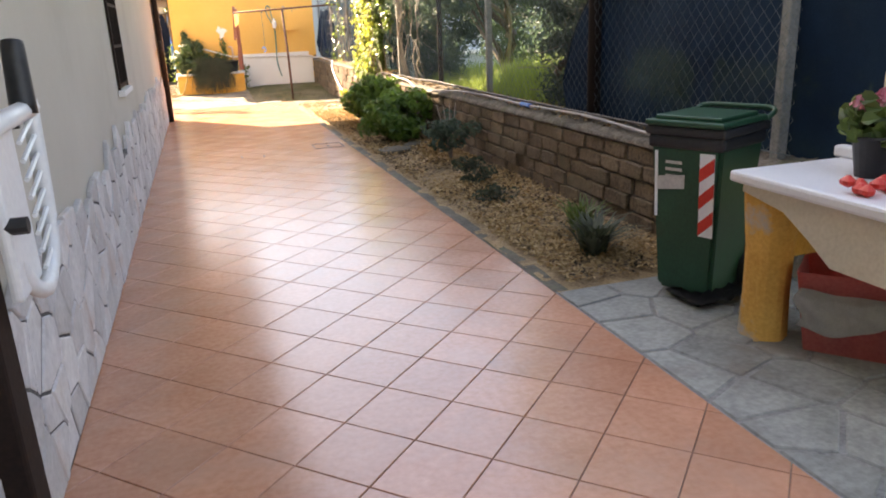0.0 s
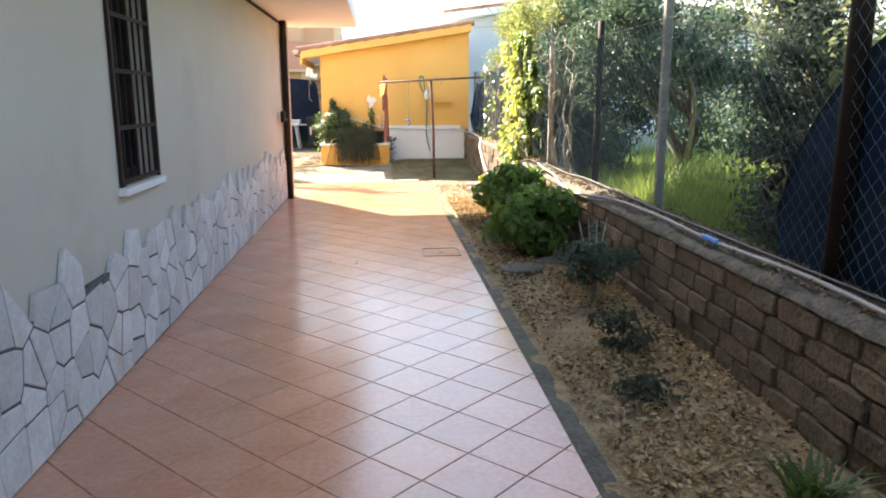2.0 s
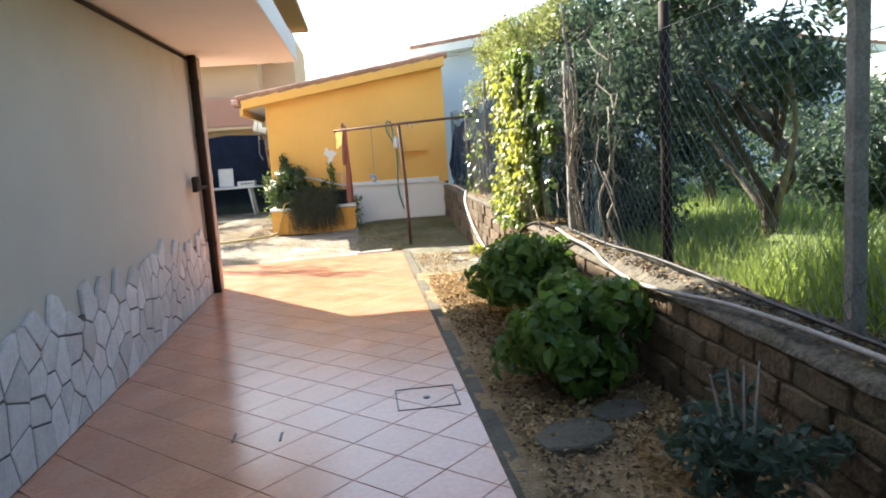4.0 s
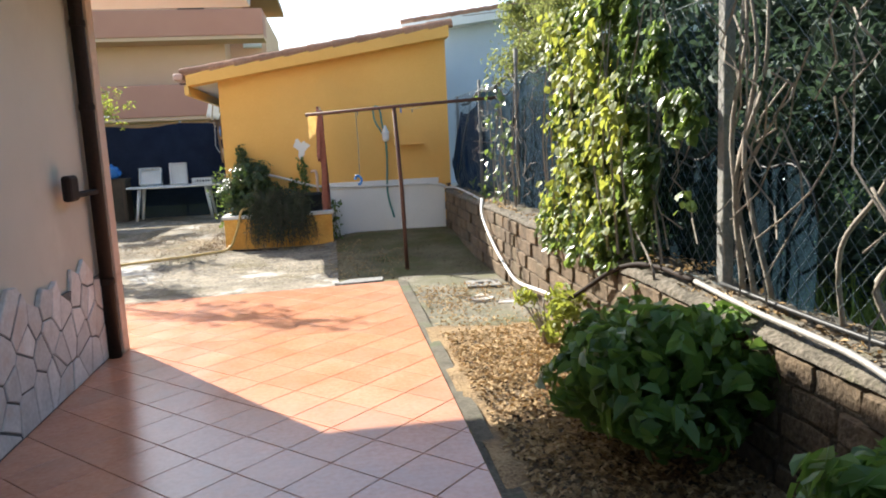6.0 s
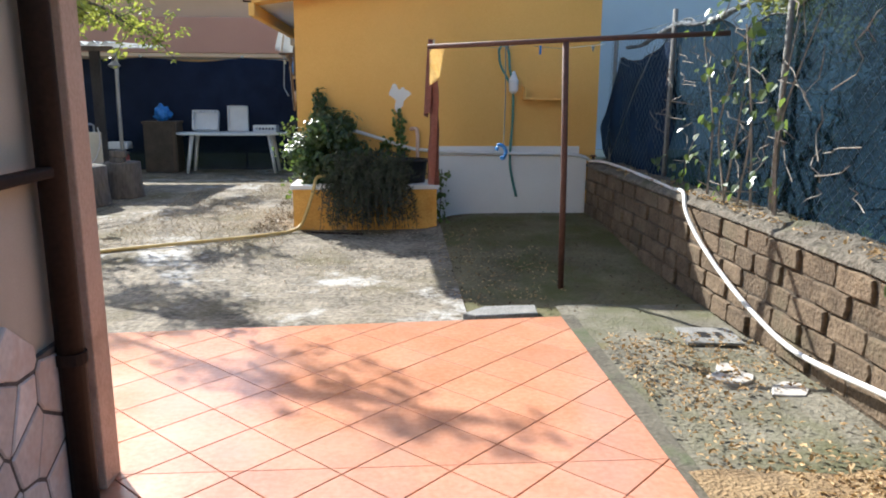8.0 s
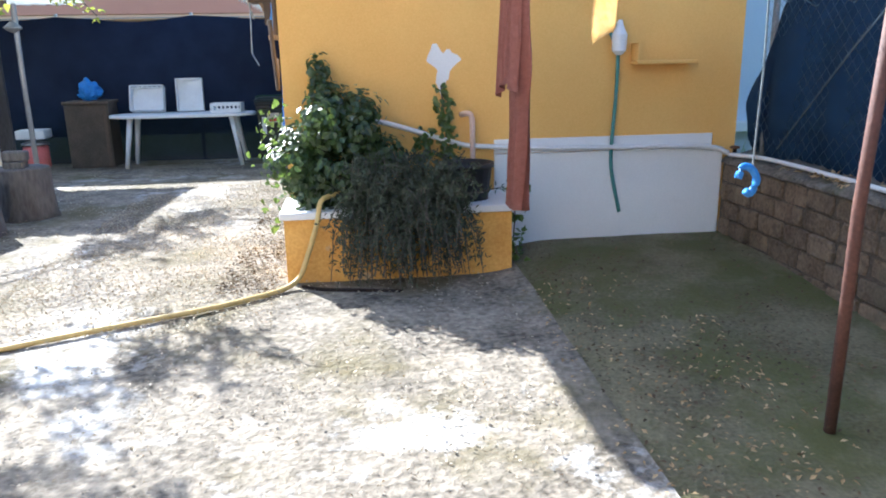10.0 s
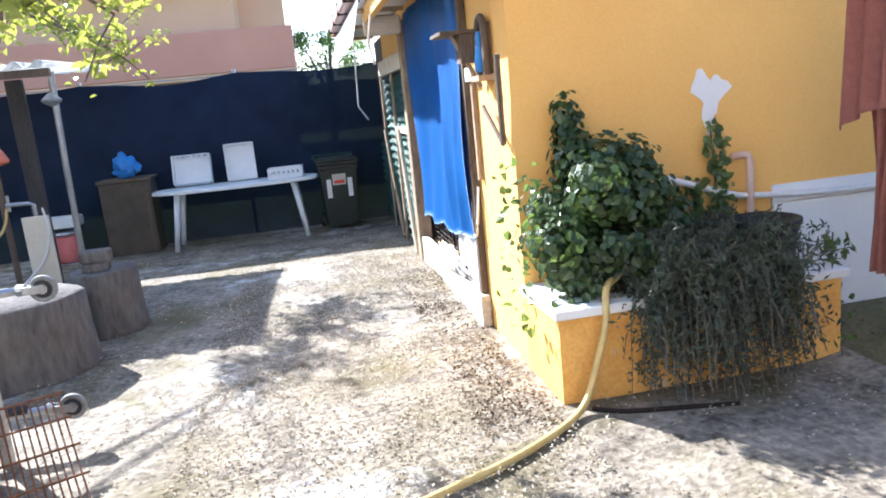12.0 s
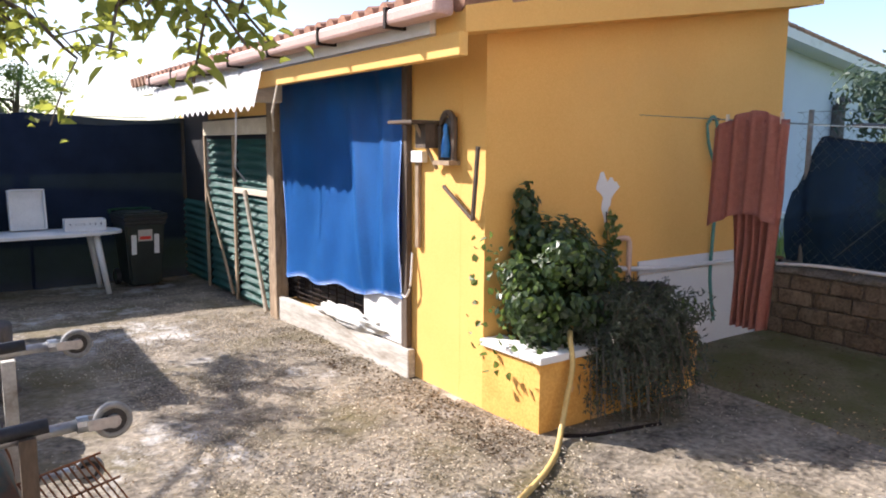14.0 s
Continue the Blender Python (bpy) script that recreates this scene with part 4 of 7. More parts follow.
# ---------------------------------------------------------------- right side: fence, hedge, garden
# posts
POSTS = [("concrete_post", 4.42, 2.25, 0.032, "pale concrete fence post on the low wall"), ("concrete_post", 8.68, 2.25, 0.030, "tall grey concrete fence post on the low wall"),
         ("concrete_post", 12.37, 2.1, 0.03, "grey concrete fence post wrapped in creepers"), ("concrete_post", 14.9, 2.0, 0.04, "grey concrete fence post behind ivy")]
for nm, y, top, r, lab in POSTS:
    solo(nm, bx(FX - r, FX + r, y - r, y + r, WTOP - 0.1, top, bevel=0.008), M_POST, lab, "fence post", "fence posts")
for y, top, r in ((6.45, 3.2, 0.05), (10.38, 2.2, 0.032), (16.42, 2.3, 0.02), (18.3, 2.15, 0.022), (19.95, 2.05, 0.022)):
    solo("steel_post", tb([(FX, y, WTOP - 0.1), (FX + 0.01, y, top)], r, 10), M_BROWN if r > 0.03 else M_POST, "dark steel fence post on the low wall" if r > 0.03 else "thin grey steel fence post on the low wall",
         "fence post", "fence posts", smooth=True)

# chain link
lines = []
Z0, Z1, D = WTOP + 0.07, 2.05, 0.046
ncol = int((20.05 - 4.3) / D)
nrow = int((Z1 - Z0) / D)
for i in range(ncol):
    y = 4.3 + i * D
    k = np.arange(nrow + 1)
    lines.append(np.stack([np.full(nrow + 1, FX - 0.03) + 0.004 * ((k + i) % 2) + 0.012 * np.sin(y * 2.1 + k * 0.13), y + ((k + i) % 2) * D, Z0 + k * D], 1))
chain = tagged(new("chain_link_fence", strip_mesh("chain_link_fence", lines, 0.0016, M_WIRE)), "galvanised chain link mesh on the low wall", "wire fence")
part("tension_wire", tb([(FX - 0.03, 4.3, Z1), (FX - 0.03, 20.05, Z1 - 0.02)], 0.0025, 5), M_WIRE, chain)
part("tension_wire", tb([(FX - 0.03, 4.3, Z0), (FX - 0.03, 20.05, Z0)], 0.004, 5), M_WIRE, chain)


# green shade nets hung on the mesh
def net_thing(place, nu, nv, base, material, label):
    """A hung net with its hem cord and the wires that tie it on."""
    e = thing("shade_net", label, "shade net", base, group="fence nets")
    shift = Vector(base)
    part("net_cloth", cloth(BM(), lambda u, v: Vector(place(u, v)) - shift, nu, nv), material, e, smooth=True)
    part("hem_cord", tb([Vector(place(k / 40, 1.0)) - shift for k in range(41)], 0.006, 6), M_BLACK, e, "dark cord along the net's top hem", smooth=True)
    for k in range(5):
        q = Vector(place(0.06 + 0.2 * k, 0.97)) - shift
        part("tie_wire", tb([q + Vector((-0.10, 0.0, 0.02)), q + Vector((-0.02, 0.012, -0.02)), q + Vector((0.01, 0.0, 0.0))], 0.004, 5), M_WIRE, e)
    return e


def fence_net(y0, y1, top, label, low=WTOP + 0.02, see=None):
    def place(u, v):
        y = y0 + (y1 - y0) * u
        z = low + (top(u) - low) * v
        return (FX + 0.05 + 0.05 * noise.noise((y * 1.1, z * 1.3, 3)) + 0.02 * noise.noise((y * 4, z * 3, 9)), y, z)
    return net_thing(place, int((y1 - y0) * 10), 16, (FX, (y0 + y1) / 2, low), see or M_NET_GREEN, label)


M_NET_DIM = net_mat("dim_green_net", (0.006, 0.016, 0.034), (0.014, 0.034, 0.066), 0.015)
M_NET_THIN = net_mat("thin_green_net", (0.004, 0.014, 0.024), (0.010, 0.030, 0.045), 0.25)
fence_net(1.2, 7.05, lambda u: 1.93 - 0.04 * math.sin(u * 19) if u < 0.75 else 0.66 + 1.25 * math.sqrt(max(0.03, 1 - ((u - 0.75) / 0.25) ** 2)), "dark green shade net hung on the fence", see=M_NET_DIM)
fence_net(11.75, 13.2, lambda u: 1.02 + 0.3 * math.sin(math.pi * u) ** 0.5 + 0.05 * math.sin(u * 17), "thin bluish green shade net on the fence", see=M_NET_THIN)
M_NET_BLUE = net_mat("blue_green_net", (0.004, 0.014, 0.028), (0.011, 0.034, 0.060), 0.20)
fence_net(15.3, 18.6, lambda u: 1.97 + 0.06 * math.sin(u * 9) + 0.03 * math.sin(u * 31), "blue-green shade net tied to the fence under the trees", see=M_NET_BLUE)


def flap_place(u, v):
    """The loose end of the net, pulled slack towards the outbuilding's corner."""
    y = 18.3 + 1.78 * u
    top = 1.98 - 0.10 * u - 0.16 * math.sin(math.pi * u) - 0.55 * step01(0.86, 1.0, u)
    x = FX + 0.03 - 0.10 * u * math.sin(math.pi * v) + (0.035 * math.sin(u * 21 + v * 3) + 0.05 * noise.noise((u * 4, v * 3, 6))) * (0.4 + 0.6 * math.sin(math.pi * v))
    return (x, y, 0.64 + (top - 0.64) * v)


net_thing(flap_place, 50, 26, (FX, 19.2, 0.64), M_NET_GREEN, "slack blue-green shade net beside the outbuilding")


def roll_place(u, v):
    y = 16.5 + 3.1 * u
    a = 2 * math.pi * v
    rad = (0.030 + 0.022 * noise.noise((u * 14, 2, v * 2)) + 0.016 * noise.noise((u * 40, v * 6, 5))) * (1 - 0.4 * u)
    return (FX + 0.02 + rad * math.cos(a), y, 2.03 - 0.13 * u ** 2 + 0.03 * math.sin(u * 13) + rad * 0.8 * math.sin(a))


solo("net_roll", cloth(BM(), roll_place, 130, 10), mat("dusty_grey_net", (0.07, 0.085, 0.10), (0.22, 0.24, 0.26), 9, 0.9, bump=1.0, fine=80, depth=0.02), "crumpled dusty grey net bunched along the fence top", "net roll", smooth=True)
solo("net_tie", tb([(FX - 0.09, 19.62, 0.80), (FX - 0.10, 18.95, 1.45), (FX - 0.06, 18.55, 1.86)], 0.006, 6), M_WIRE, "taut wire stay tying the net to the bar", "wire", smooth=True)


# ---- vegetation
def plant(name, label, category, at, clumps, count, size, material, aspect=0.6, stems=None, stem_mat=None, far=False, droop=0.1, shell=0.35, group=""):
    e = thing(name, label, category, at, group=group)
    p, n_ = clump_points(clumps, count, shell)
    mesh_part("foliage", leaf_mesh("foliage", p, n_, size, material, aspect, droop, far), e)
    for st in stems or ():
        part("stem", tb(st[0], st[1], 6, st[2]), stem_mat or M_BARK, e, smooth=True)
    return e


def blob(cx, cy, cz, rx, ry, rz, n, r0, r1, seed, flat=0.0):
    """Many small clumps spread over a larger uneven crown."""
    r = random.Random(seed)
    out = []
    while len(out) < n:
        x, y, z = r.uniform(-1, 1), r.uniform(-1, 1), r.uniform(-1, 1)
        d = math.sqrt(x * x + y * y + z * z)
        if d > 1 or d < 0.45 or z < -1 + flat:
            continue
        q = r.uniform(r0, r1)
        out.append((cx + x * rx, cy + y * ry, cz + z * rz, q, q, q * r.uniform(0.6, 0.9)))
    return out


# two hydrangeas and smaller bed plants
for (x, y, rx, ry, h, sd, cnt) in ((2.97, 10.32, 0.50, 0.56, 0.60, 3, 2500), (3.05, 11.95, 0.44, 0.55, 0.72, 4, 2500)):
    cl = blob(0, 0, h * 0.55, rx * 0.8, ry * 0.8, h * 0.42, 26, 0.12, 0.2, sd, 0.3)
    st = [([(0.03 * math.cos(k), 0.03 * math.sin(k), 0), (0.12 * math.cos(k * 2.4), 0.14 * math.sin(k * 2.4), h * 0.3), (0.26 * math.cos(k * 2.4), 0.28 * math.sin(k * 2.4), h * 0.62)], 0.009, 0.005) for k in range(9)]
    plant("hydrangea", "broad-leaved green hydrangea bush in the garden bed", "shrub", (x, y, -0.03), cl, cnt, 0.088, M_LEAF_HYD, 0.78, st, M_TWIG, droop=0.22, group="garden shrubs")
st = [([(0, 0, 0), (0.05 * math.cos(k * 2), 0.05 * math.sin(k * 2), 0.15), (0.16 * math.cos(k * 2), 0.16 * math.sin(k * 2), 0.33)], 0.007, 0.004) for k in range(12)]
plant("young_shrub", "yellow-green young shrub with bare stems in the bed", "shrub", (3.05, 13.75, -0.03), blob(0, 0, 0.28, 0.24, 0.26, 0.16, 14, 0.05, 0.09, 6), 480, 0.058, M_LEAF_TREE, 0.6, st, M_TWIG, group="garden shrubs")
st = [([(0, 0, 0), (0.03 * k - 0.06, 0.02, 0.3), (0.08 * k - 0.14, 0.03 * k, 0.62)], 0.010, 0.004) for k in range(4)]
plant("rose_bush", "leggy dark rose bush beside the low wall", "shrub", (3.05, 8.55, -0.03), blob(0, 0, 0.44, 0.26, 0.30, 0.26, 16, 0.06, 0.11, 8), 620, 0.062, M_LEAF_DARK, 0.6, st, M_TWIG, group="garden shrubs")
plant("low_herb", "small grey-green herb tuft in the bed", "herb", (2.86, 7.35, -0.03), blob(0, 0, 0.13, 0.16, 0.16, 0.12, 12, 0.04, 0.08, 10), 420, 0.055, M_NEEDLE, 0.25, group="garden shrubs")
plant("low_herb", "withered low herb tuft in the bed", "herb", (2.80, 6.62, -0.03), blob(0, 0, 0.08, 0.18, 0.15, 0.07, 12, 0.04, 0.07, 12), 300, 0.05, M_NEEDLE, 0.25, group="garden shrubs")
plant("low_herb", "small withered herb by the low wall", "herb", (3.1, 9.0, -0.03), blob(0, 0, 0.08, 0.25, 0.2, 0.08, 12, 0.05, 0.08, 14), 260, 0.05, M_DRY, 0.4, group="garden shrubs")


def blades_plant(name, label, at, n, h, spread_, material, seed, width=0.016):
    """Arching strap leaves from one base."""
    e = thing(name, label, "plant", at, group="garden shrubs")
    r = random.Random(seed)
    bm = BM()
    for k in range(n):
        a, out, hh = r.uniform(0, 6.28), r.uniform(0.3, 1) * spread_, h * r.uniform(0.6, 1.1)
        prev = None
        bx0, by0 = r.uniform(-0.06, 0.06), r.uniform(-0.06, 0.06)
        for s in range(6):
            t = s / 5
            c = Vector((bx0 + math.cos(a) * out * t ** 1.4, by0 + math.sin(a) * out * t ** 1.4, hh * (t - 0.35 * t ** 3)))
            wv = Vector((-math.sin(a), math.cos(a), 0)) * width * (1 - t ** 2) + Vector((0, 0, 0.0005))
            row = (bm.verts.new(c - wv), bm.verts.new(c + wv))
            if prev:
                bm.faces.new((prev[0], prev[1], row[1], row[0]))
            prev = row
    part("foliage", bm, material, e)
    return e


blades_plant("strap_leaf_plant", "grey-green clump of strap leaves in the bed", (2.80, 5.05, -0.03), 170, 0.37, 0.30, M_NEEDLE, 3, 0.012)
blades_plant("strap_leaf_plant", "grey-green spiky plant in the bed", (2.98, 5.55, -0.03), 90, 0.34, 0.26, M_LEAF_MID, 5, 0.011)

# tall grass bank and field grass behind the fence
def grass(name, label, x0, x1, y0, y1, h, n, seed, bank=0.0):
    r = np.random.default_rng(seed)
    x, y = r.uniform(x0, x1, n), r.uniform(y0, y1, n)
    z = -0.07 + bank * np.sin(np.pi * np.clip((y - y0) / (y1 - y0), 0, 1)) ** 0.5 * np.clip((x - x0) / 0.6 + 0.5, 0, 1)
    hh = h * r.uniform(0.5, 1.15, n)
    a = r.uniform(0, 6.28, n)
    lean_ = r.uniform(0.1, 0.6, n) * hh
    w_ = 0.007
    b0 = np.stack([x - w_ * np.sin(a), y + w_ * np.cos(a), z], 1)
    b1 = np.stack([x + w_ * np.sin(a), y - w_ * np.cos(a), z], 1)
    m0 = np.stack([x + 0.3 * lean_ * np.cos(a), y + 0.3 * lean_ * np.sin(a), z + 0.6 * hh], 1)
    tp = np.stack([x + lean_ * np.cos(a), y + lean_ * np.sin(a), z + hh], 1)
    v = np.stack([b0, b1, m0 + (b1 - b0) * 0.35, m0 - (b1 - b0) * 0.35, tp], 1).reshape(-1, 3)
    i = np.arange(n)[:, None] * 5
    me = bpy.data.meshes.new(name)
    me.from_pydata(v.tolist(), [], (i + [0, 1, 2, 3]).tolist() + (i + [3, 2, 4]).tolist())
    me.materials.append(M_BLADE)
    me.update()
    return tagged(new(name, me), label, "grass", kind="stuff")


solo("grass_bank", cloth(BM(), lambda u, v: (3.72 + 2.6 * u, 6.4 + 8.2 * v, -0.12 + 0.72 * math.sin(math.pi * v) ** 0.5 * min(1, u * 2.2) ** 0.5 + 0.08 * noise.noise((u * 7, v * 14, 2))), 20, 60),
     M_GRASS, "uneven grassy bank behind the fence", "grass bank", kind="structure", smooth=True)
grass("tall_grass", "tall bright green grass behind the fence", 3.72, 6.4, 7.0, 10.6, 0.55, 16000, 2, 0.52)
grass("tall_grass", "tall green grass behind the fence", 3.75, 6.2, 10.1, 14.4, 0.40, 9000, 4, 0.36)
grass("field_tufts", "rough green field grass", 5.2, 14.0, 4.0, 26.0, 0.35, 16000, 6)


# trees behind the fence
def tree(name, label, at, height, trunk_r, crown, count, size, material, limbs, seed, aspect=0.55, far=True, bare=0):
    e = thing(name, label, "tree", at, group="trees behind the fence")
    r = random.Random(seed)
    tp = [(0, 0, -0.1)]
    for k in range(1, 6):
        tp.append((r.uniform(-0.12, 0.12) * k * 0.5, r.uniform(-0.12, 0.12) * k * 0.5, height * 0.62 * k / 5))
    part("trunk", tube(BM(), smooth_path(tp, 3), trunk_r, 9, trunk_r * 0.45), M_BARK, e, smooth=True)
    for k in range(limbs):
        a = r.uniform(0, 6.28)
        z0 = height * r.uniform(0.2, 0.55)
        c = r.choice(crown)
        pts = [(0, 0, z0), (c[0] * 0.45 + 0.1 * math.cos(a), c[1] * 0.45 + 0.1 * math.sin(a), z0 + (c[2] - z0) * 0.55), (c[0], c[1], c[2])]
        part("limb", tube(BM(), smooth_path(pts, 4), trunk_r * 0.42, 6, 0.008), M_BARK if k % 3 else M_TWIG, e, smooth=True)
    p, n_ = clump_points(crown, count, 0.75)
    mesh_part("crown", leaf_mesh("crown", p, n_, size, material, aspect, 0.1, far), e)
    if bare:
        lines_ = []
        for k in range(bare):
            c = r.choice(crown)
            q = Vector(c[:3])
            d_ = Vector((r.uniform(-1, 1), r.uniform(-1, 1), r.uniform(-0.3, 1))).normalized()
            lines_.append([tuple(q + d_ * t * r.uniform(0.35, 0.7) + Vector((0.02 * r.uniform(-1, 1), 0.02 * r.uniform(-1, 1), 0.05 * t * t))) for t in (0, 0.3, 0.6, 1.0)])
        mesh_part("twig_mass", strip_mesh("twig_mass", lines_, 0.005, M_TWIG), e, "bare pale twigs")["kind"] = "stuff"
    return e


tree("hedge_tree", "olive-green tree overhanging the fence, sunlight put into its leaf colour", (4.55, 16.2, 0), 3.5, 0.08, blob(-0.30, 0, 2.48, 0.75, 1.7, 0.80, 58, 0.18, 0.34, 1), 14000, 0.060, M_LEAF_SUNNY, 9, 1, bare=70)
tree("hedge_shrub", "twiggy dark shrub pressed against the shade net", (4.05, 17.2, 0), 1.7, 0.04, blob(0, 0, 1.15, 0.30, 1.5, 0.75, 60, 0.14, 0.26, 28), 9000, 0.06, M_LEAF_DARK, 9, 28, bare=120)
tree("hedge_tree", "dense dark green hedge tree behind the fence", (4.75, 14.4, 0), 3.1, 0.09, blob(-0.1, 0, 1.8, 0.75, 1.8, 1.2, 70, 0.26, 0.45, 2), 19000, 0.085, M_LEAF_DARK, 10, 2, bare=60)
tree("hedge_tree", "dark leafy hedge tree with pale bare twigs", (5.0, 11.6, 0), 3.2, 0.08, blob(-0.3, 0.3, 2.2, 0.9, 1.7, 0.68, 44, 0.2, 0.36, 3), 8500, 0.085, M_LEAF_DARK, 10, 3, bare=90)
tree("olive_tree", "grey-green olive-like tree overhanging the fence", (4.9, 6.9, 0), 4.4, 0.10, blob(-0.35, 0.3, 2.75, 1.0, 2.1, 1.45, 95, 0.2, 0.4, 4), 21000, 0.065, M_LEAF_OLIVE, 12, 4, 0.35, bare=70)
tree("hedge_tree", "dark shrubby tree behind the shade net", (4.75, 4.8, 0), 3.0, 0.08, blob(0, 0, 1.6, 0.8, 2.0, 1.3, 56, 0.28, 0.45, 5), 14000, 0.085, M_LEAF_DARK, 8, 5)
tree("hedge_shrub", "low dark shrub just behind the fence", (4.2, 13.2, 0), 1.3, 0.04, blob(0, 0, 0.85, 0.35, 1.1, 0.6, 44, 0.18, 0.3, 26), 9000, 0.07, M_LEAF_DARK, 7, 26, bare=50)
tree("hedge_shrub", "twiggy shrub leaning on the fence by the net, leaves coloured as shaded", (4.0, 7.55, 0), 2.2, 0.05, blob(0, 0, 1.15, 0.26, 0.62, 0.95, 60, 0.14, 0.25, 27), 13000, 0.052, M_LEAF_SHADY, 9, 27, 0.4, bare=60)
tree("hedge_tree", "dark leafy tree behind the tall grass", (6.9, 9.6, 0), 2.8, 0.10, blob(0, 0, 1.55, 0.9, 2.0, 0.95, 60, 0.3, 0.5, 16), 14000, 0.09, M_LEAF_DARK, 9, 16, bare=40)
tree("hedge_tree", "tall bluish dark tree in the field", (8.4, 14.0, 0), 2.6, 0.10, blob(0, 0, 1.05, 1.4, 2.8, 0.75, 70, 0.4, 0.65, 6), 13000, 0.13, M_LEAF_DARK, 9, 6)
tree("hedge_tree", "leafy dark tree at the field's edge", (8.4, 19.5, 0), 4.2, 0.12, blob(0, 0, 1.9, 1.4, 2.4, 1.5, 60, 0.4, 0.6, 7), 11000, 0.13, M_LEAF_DARK, 9, 7)
tree("hedge_tree", "leafy dark tree further down the field", (9.8, 8.0, 0), 4.2, 0.12, blob(0, 0, 1.8, 1.7, 3.0, 1.4, 70, 0.4, 0.65, 8), 12000, 0.13, M_LEAF_DARK, 9, 8)
tree("hedge_tree", "dark tree beside the flagstones", (6.2, 1.6, 0), 3.6, 0.10, blob(0, 0, 1.9, 1.3, 2.2, 1.6, 60, 0.35, 0.5, 9), 11000, 0.10, M_LEAF_DARK, 9, 9)


# ivy curtain on the fence
def ivy(name, label, y0, y1, z0, z1, count, size, material, seed, x=FX - 0.07, dense=0.0):
    r = np.random.default_rng(seed)
    pts = []
    while len(pts) < count:
        y, z = r.uniform(y0, y1), r.uniform(z0, z1)
        c = (y0 + y1) / 2 + 0.25 * math.sin(z * 3.1)
        w_ = (y1 - y0) / 2 * (1.0 - 0.35 * (z - z0) / (z1 - z0))
        if abs(y - c) / w_ > 0.75 + 0.45 * noise.noise((y * 3, z * 3, seed)):
            continue
        if noise.noise((y * 4.5, z * 4.5, seed + 4)) < -0.12 - dense:
            continue
        pts.append((x - 0.16 * abs(noise.noise((y * 2.2, z * 2.2, seed + 9))) - r.uniform(0, 0.08), y, z))
    nn = np.stack([-np.ones(count), r.normal(0, 0.7, count), r.normal(0.45, 0.6, count)], 1)
    e = thing(name, label, "ivy", (x, (y0 + y1) / 2, z0))
    me = leaf_mesh("leaves", np.array(pts) - np.array([x, (y0 + y1) / 2, z0]), nn, size, material, 1.0, 0.08, False, 0.10, True)
    mesh_part("leaves", me, e)
    rr = random.Random(seed)
    for k in range(7):
        y = rr.uniform(y0 + 0.2, y1 - 0.2) - (y0 + y1) / 2
        part("stem", tb(smooth_path([(-0.03, y, 0), (-0.05, y + rr.uniform(-0.2, 0.2), (z1 - z0) * 0.4), (-0.03, y + rr.uniform(-0.3, 0.3), (z1 - z0) * 0.85)], 4), 0.010, 5, 0.004), M_TWIG, e)
    return e


ivy("fence_ivy", "sunlit ivy climbing the chain link fence", 12.45, 15.1, 0.62, 2.4, 8200, 0.056, M_LEAF_IVY, 2)
ivy("fence_ivy", "lime coloured ivy shoots on the fence", 12.7, 14.9, 0.7, 2.3, 900, 0.056, M_LEAF_TREE, 3, FX - 0.2, 0.1)
ivy("fence_ivy", "low ivy spilling over the wall top", 12.5, 15.0, 0.55, 0.92, 480, 0.055, M_LEAF_IVY, 5, FX - 0.16, 0.2)
ivy("fence_ivy", "sparse creeper on the shade net", 15.9, 18.2, 0.7, 2.1, 130, 0.06, M_LEAF_IVY, 7, FX - 0.05, 0.0)
# dry creeper tangle on the fence
r = random.Random(12)
ln_ = []
for k in range(38):
    y, z = r.uniform(10.9, 13.4), r.uniform(1.1, 2.4)
    a, L = r.uniform(-2.2, -0.6), r.uniform(0.4, 1.2)
    ln_.append([(FX - 0.06 + r.uniform(-0.06, 0.04), y + math.cos(a) * L * t + 0.1 * math.sin(5 * t + k), z + math.sin(a) * L * t * 0.9) for t in (0, 0.2, 0.4, 0.6, 0.8, 1)])
tagged(new("dry_creeper", strip_mesh("dry_creeper", ln_, 0.005, M_TWIG, 4)), "tangle of pale dry creeper stems on the fence", "creeper")

for k, (y, z, lean_y, h) in enumerate(((12.25, 0.66, -0.30, 1.5), (12.0, 0.65, 0.22, 1.7), (11.55, 0.64, -0.35, 0.9), (11.2, 0.64, 0.12, 0.55), (12.15, 0.66, 0.10, 1.9))):
    solo("creeper_stem", tb(smooth_path([(FX + 0.03, y, z - 0.04), (FX - 0.05, y + lean_y * 0.35 + 0.05, z + h * 0.35), (FX - 0.03, y + lean_y * 0.6 - 0.06, z + h * 0.65), (FX - 0.06, y + lean_y, z + h)], 5), 0.016 - 0.002 * (k % 3), 7, 0.006), M_TWIG,
         "pale bare woody creeper stem on the fence", "creeper", "creeper stems", smooth=True)

r = random.Random(19)
ln_ = []
for k in range(46):
    y, z = r.uniform(15.4, 18.3), r.uniform(0.75, 1.9)
    a, L = r.uniform(-0.5, 2.6), r.uniform(0.15, 0.5)
    ln_.append([(FX - 0.05 + r.uniform(-0.05, 0.03), y + math.cos(a) * L * t + 0.05 * math.sin(6 * t + k), z + math.sin(a) * L * t) for t in (0, 0.25, 0.5, 0.75, 1)])
tagged(new("dry_creeper", strip_mesh("dry_creeper", ln_, 0.004, M_TWIG, 4)), "short pale dry twigs caught in the net", "creeper")

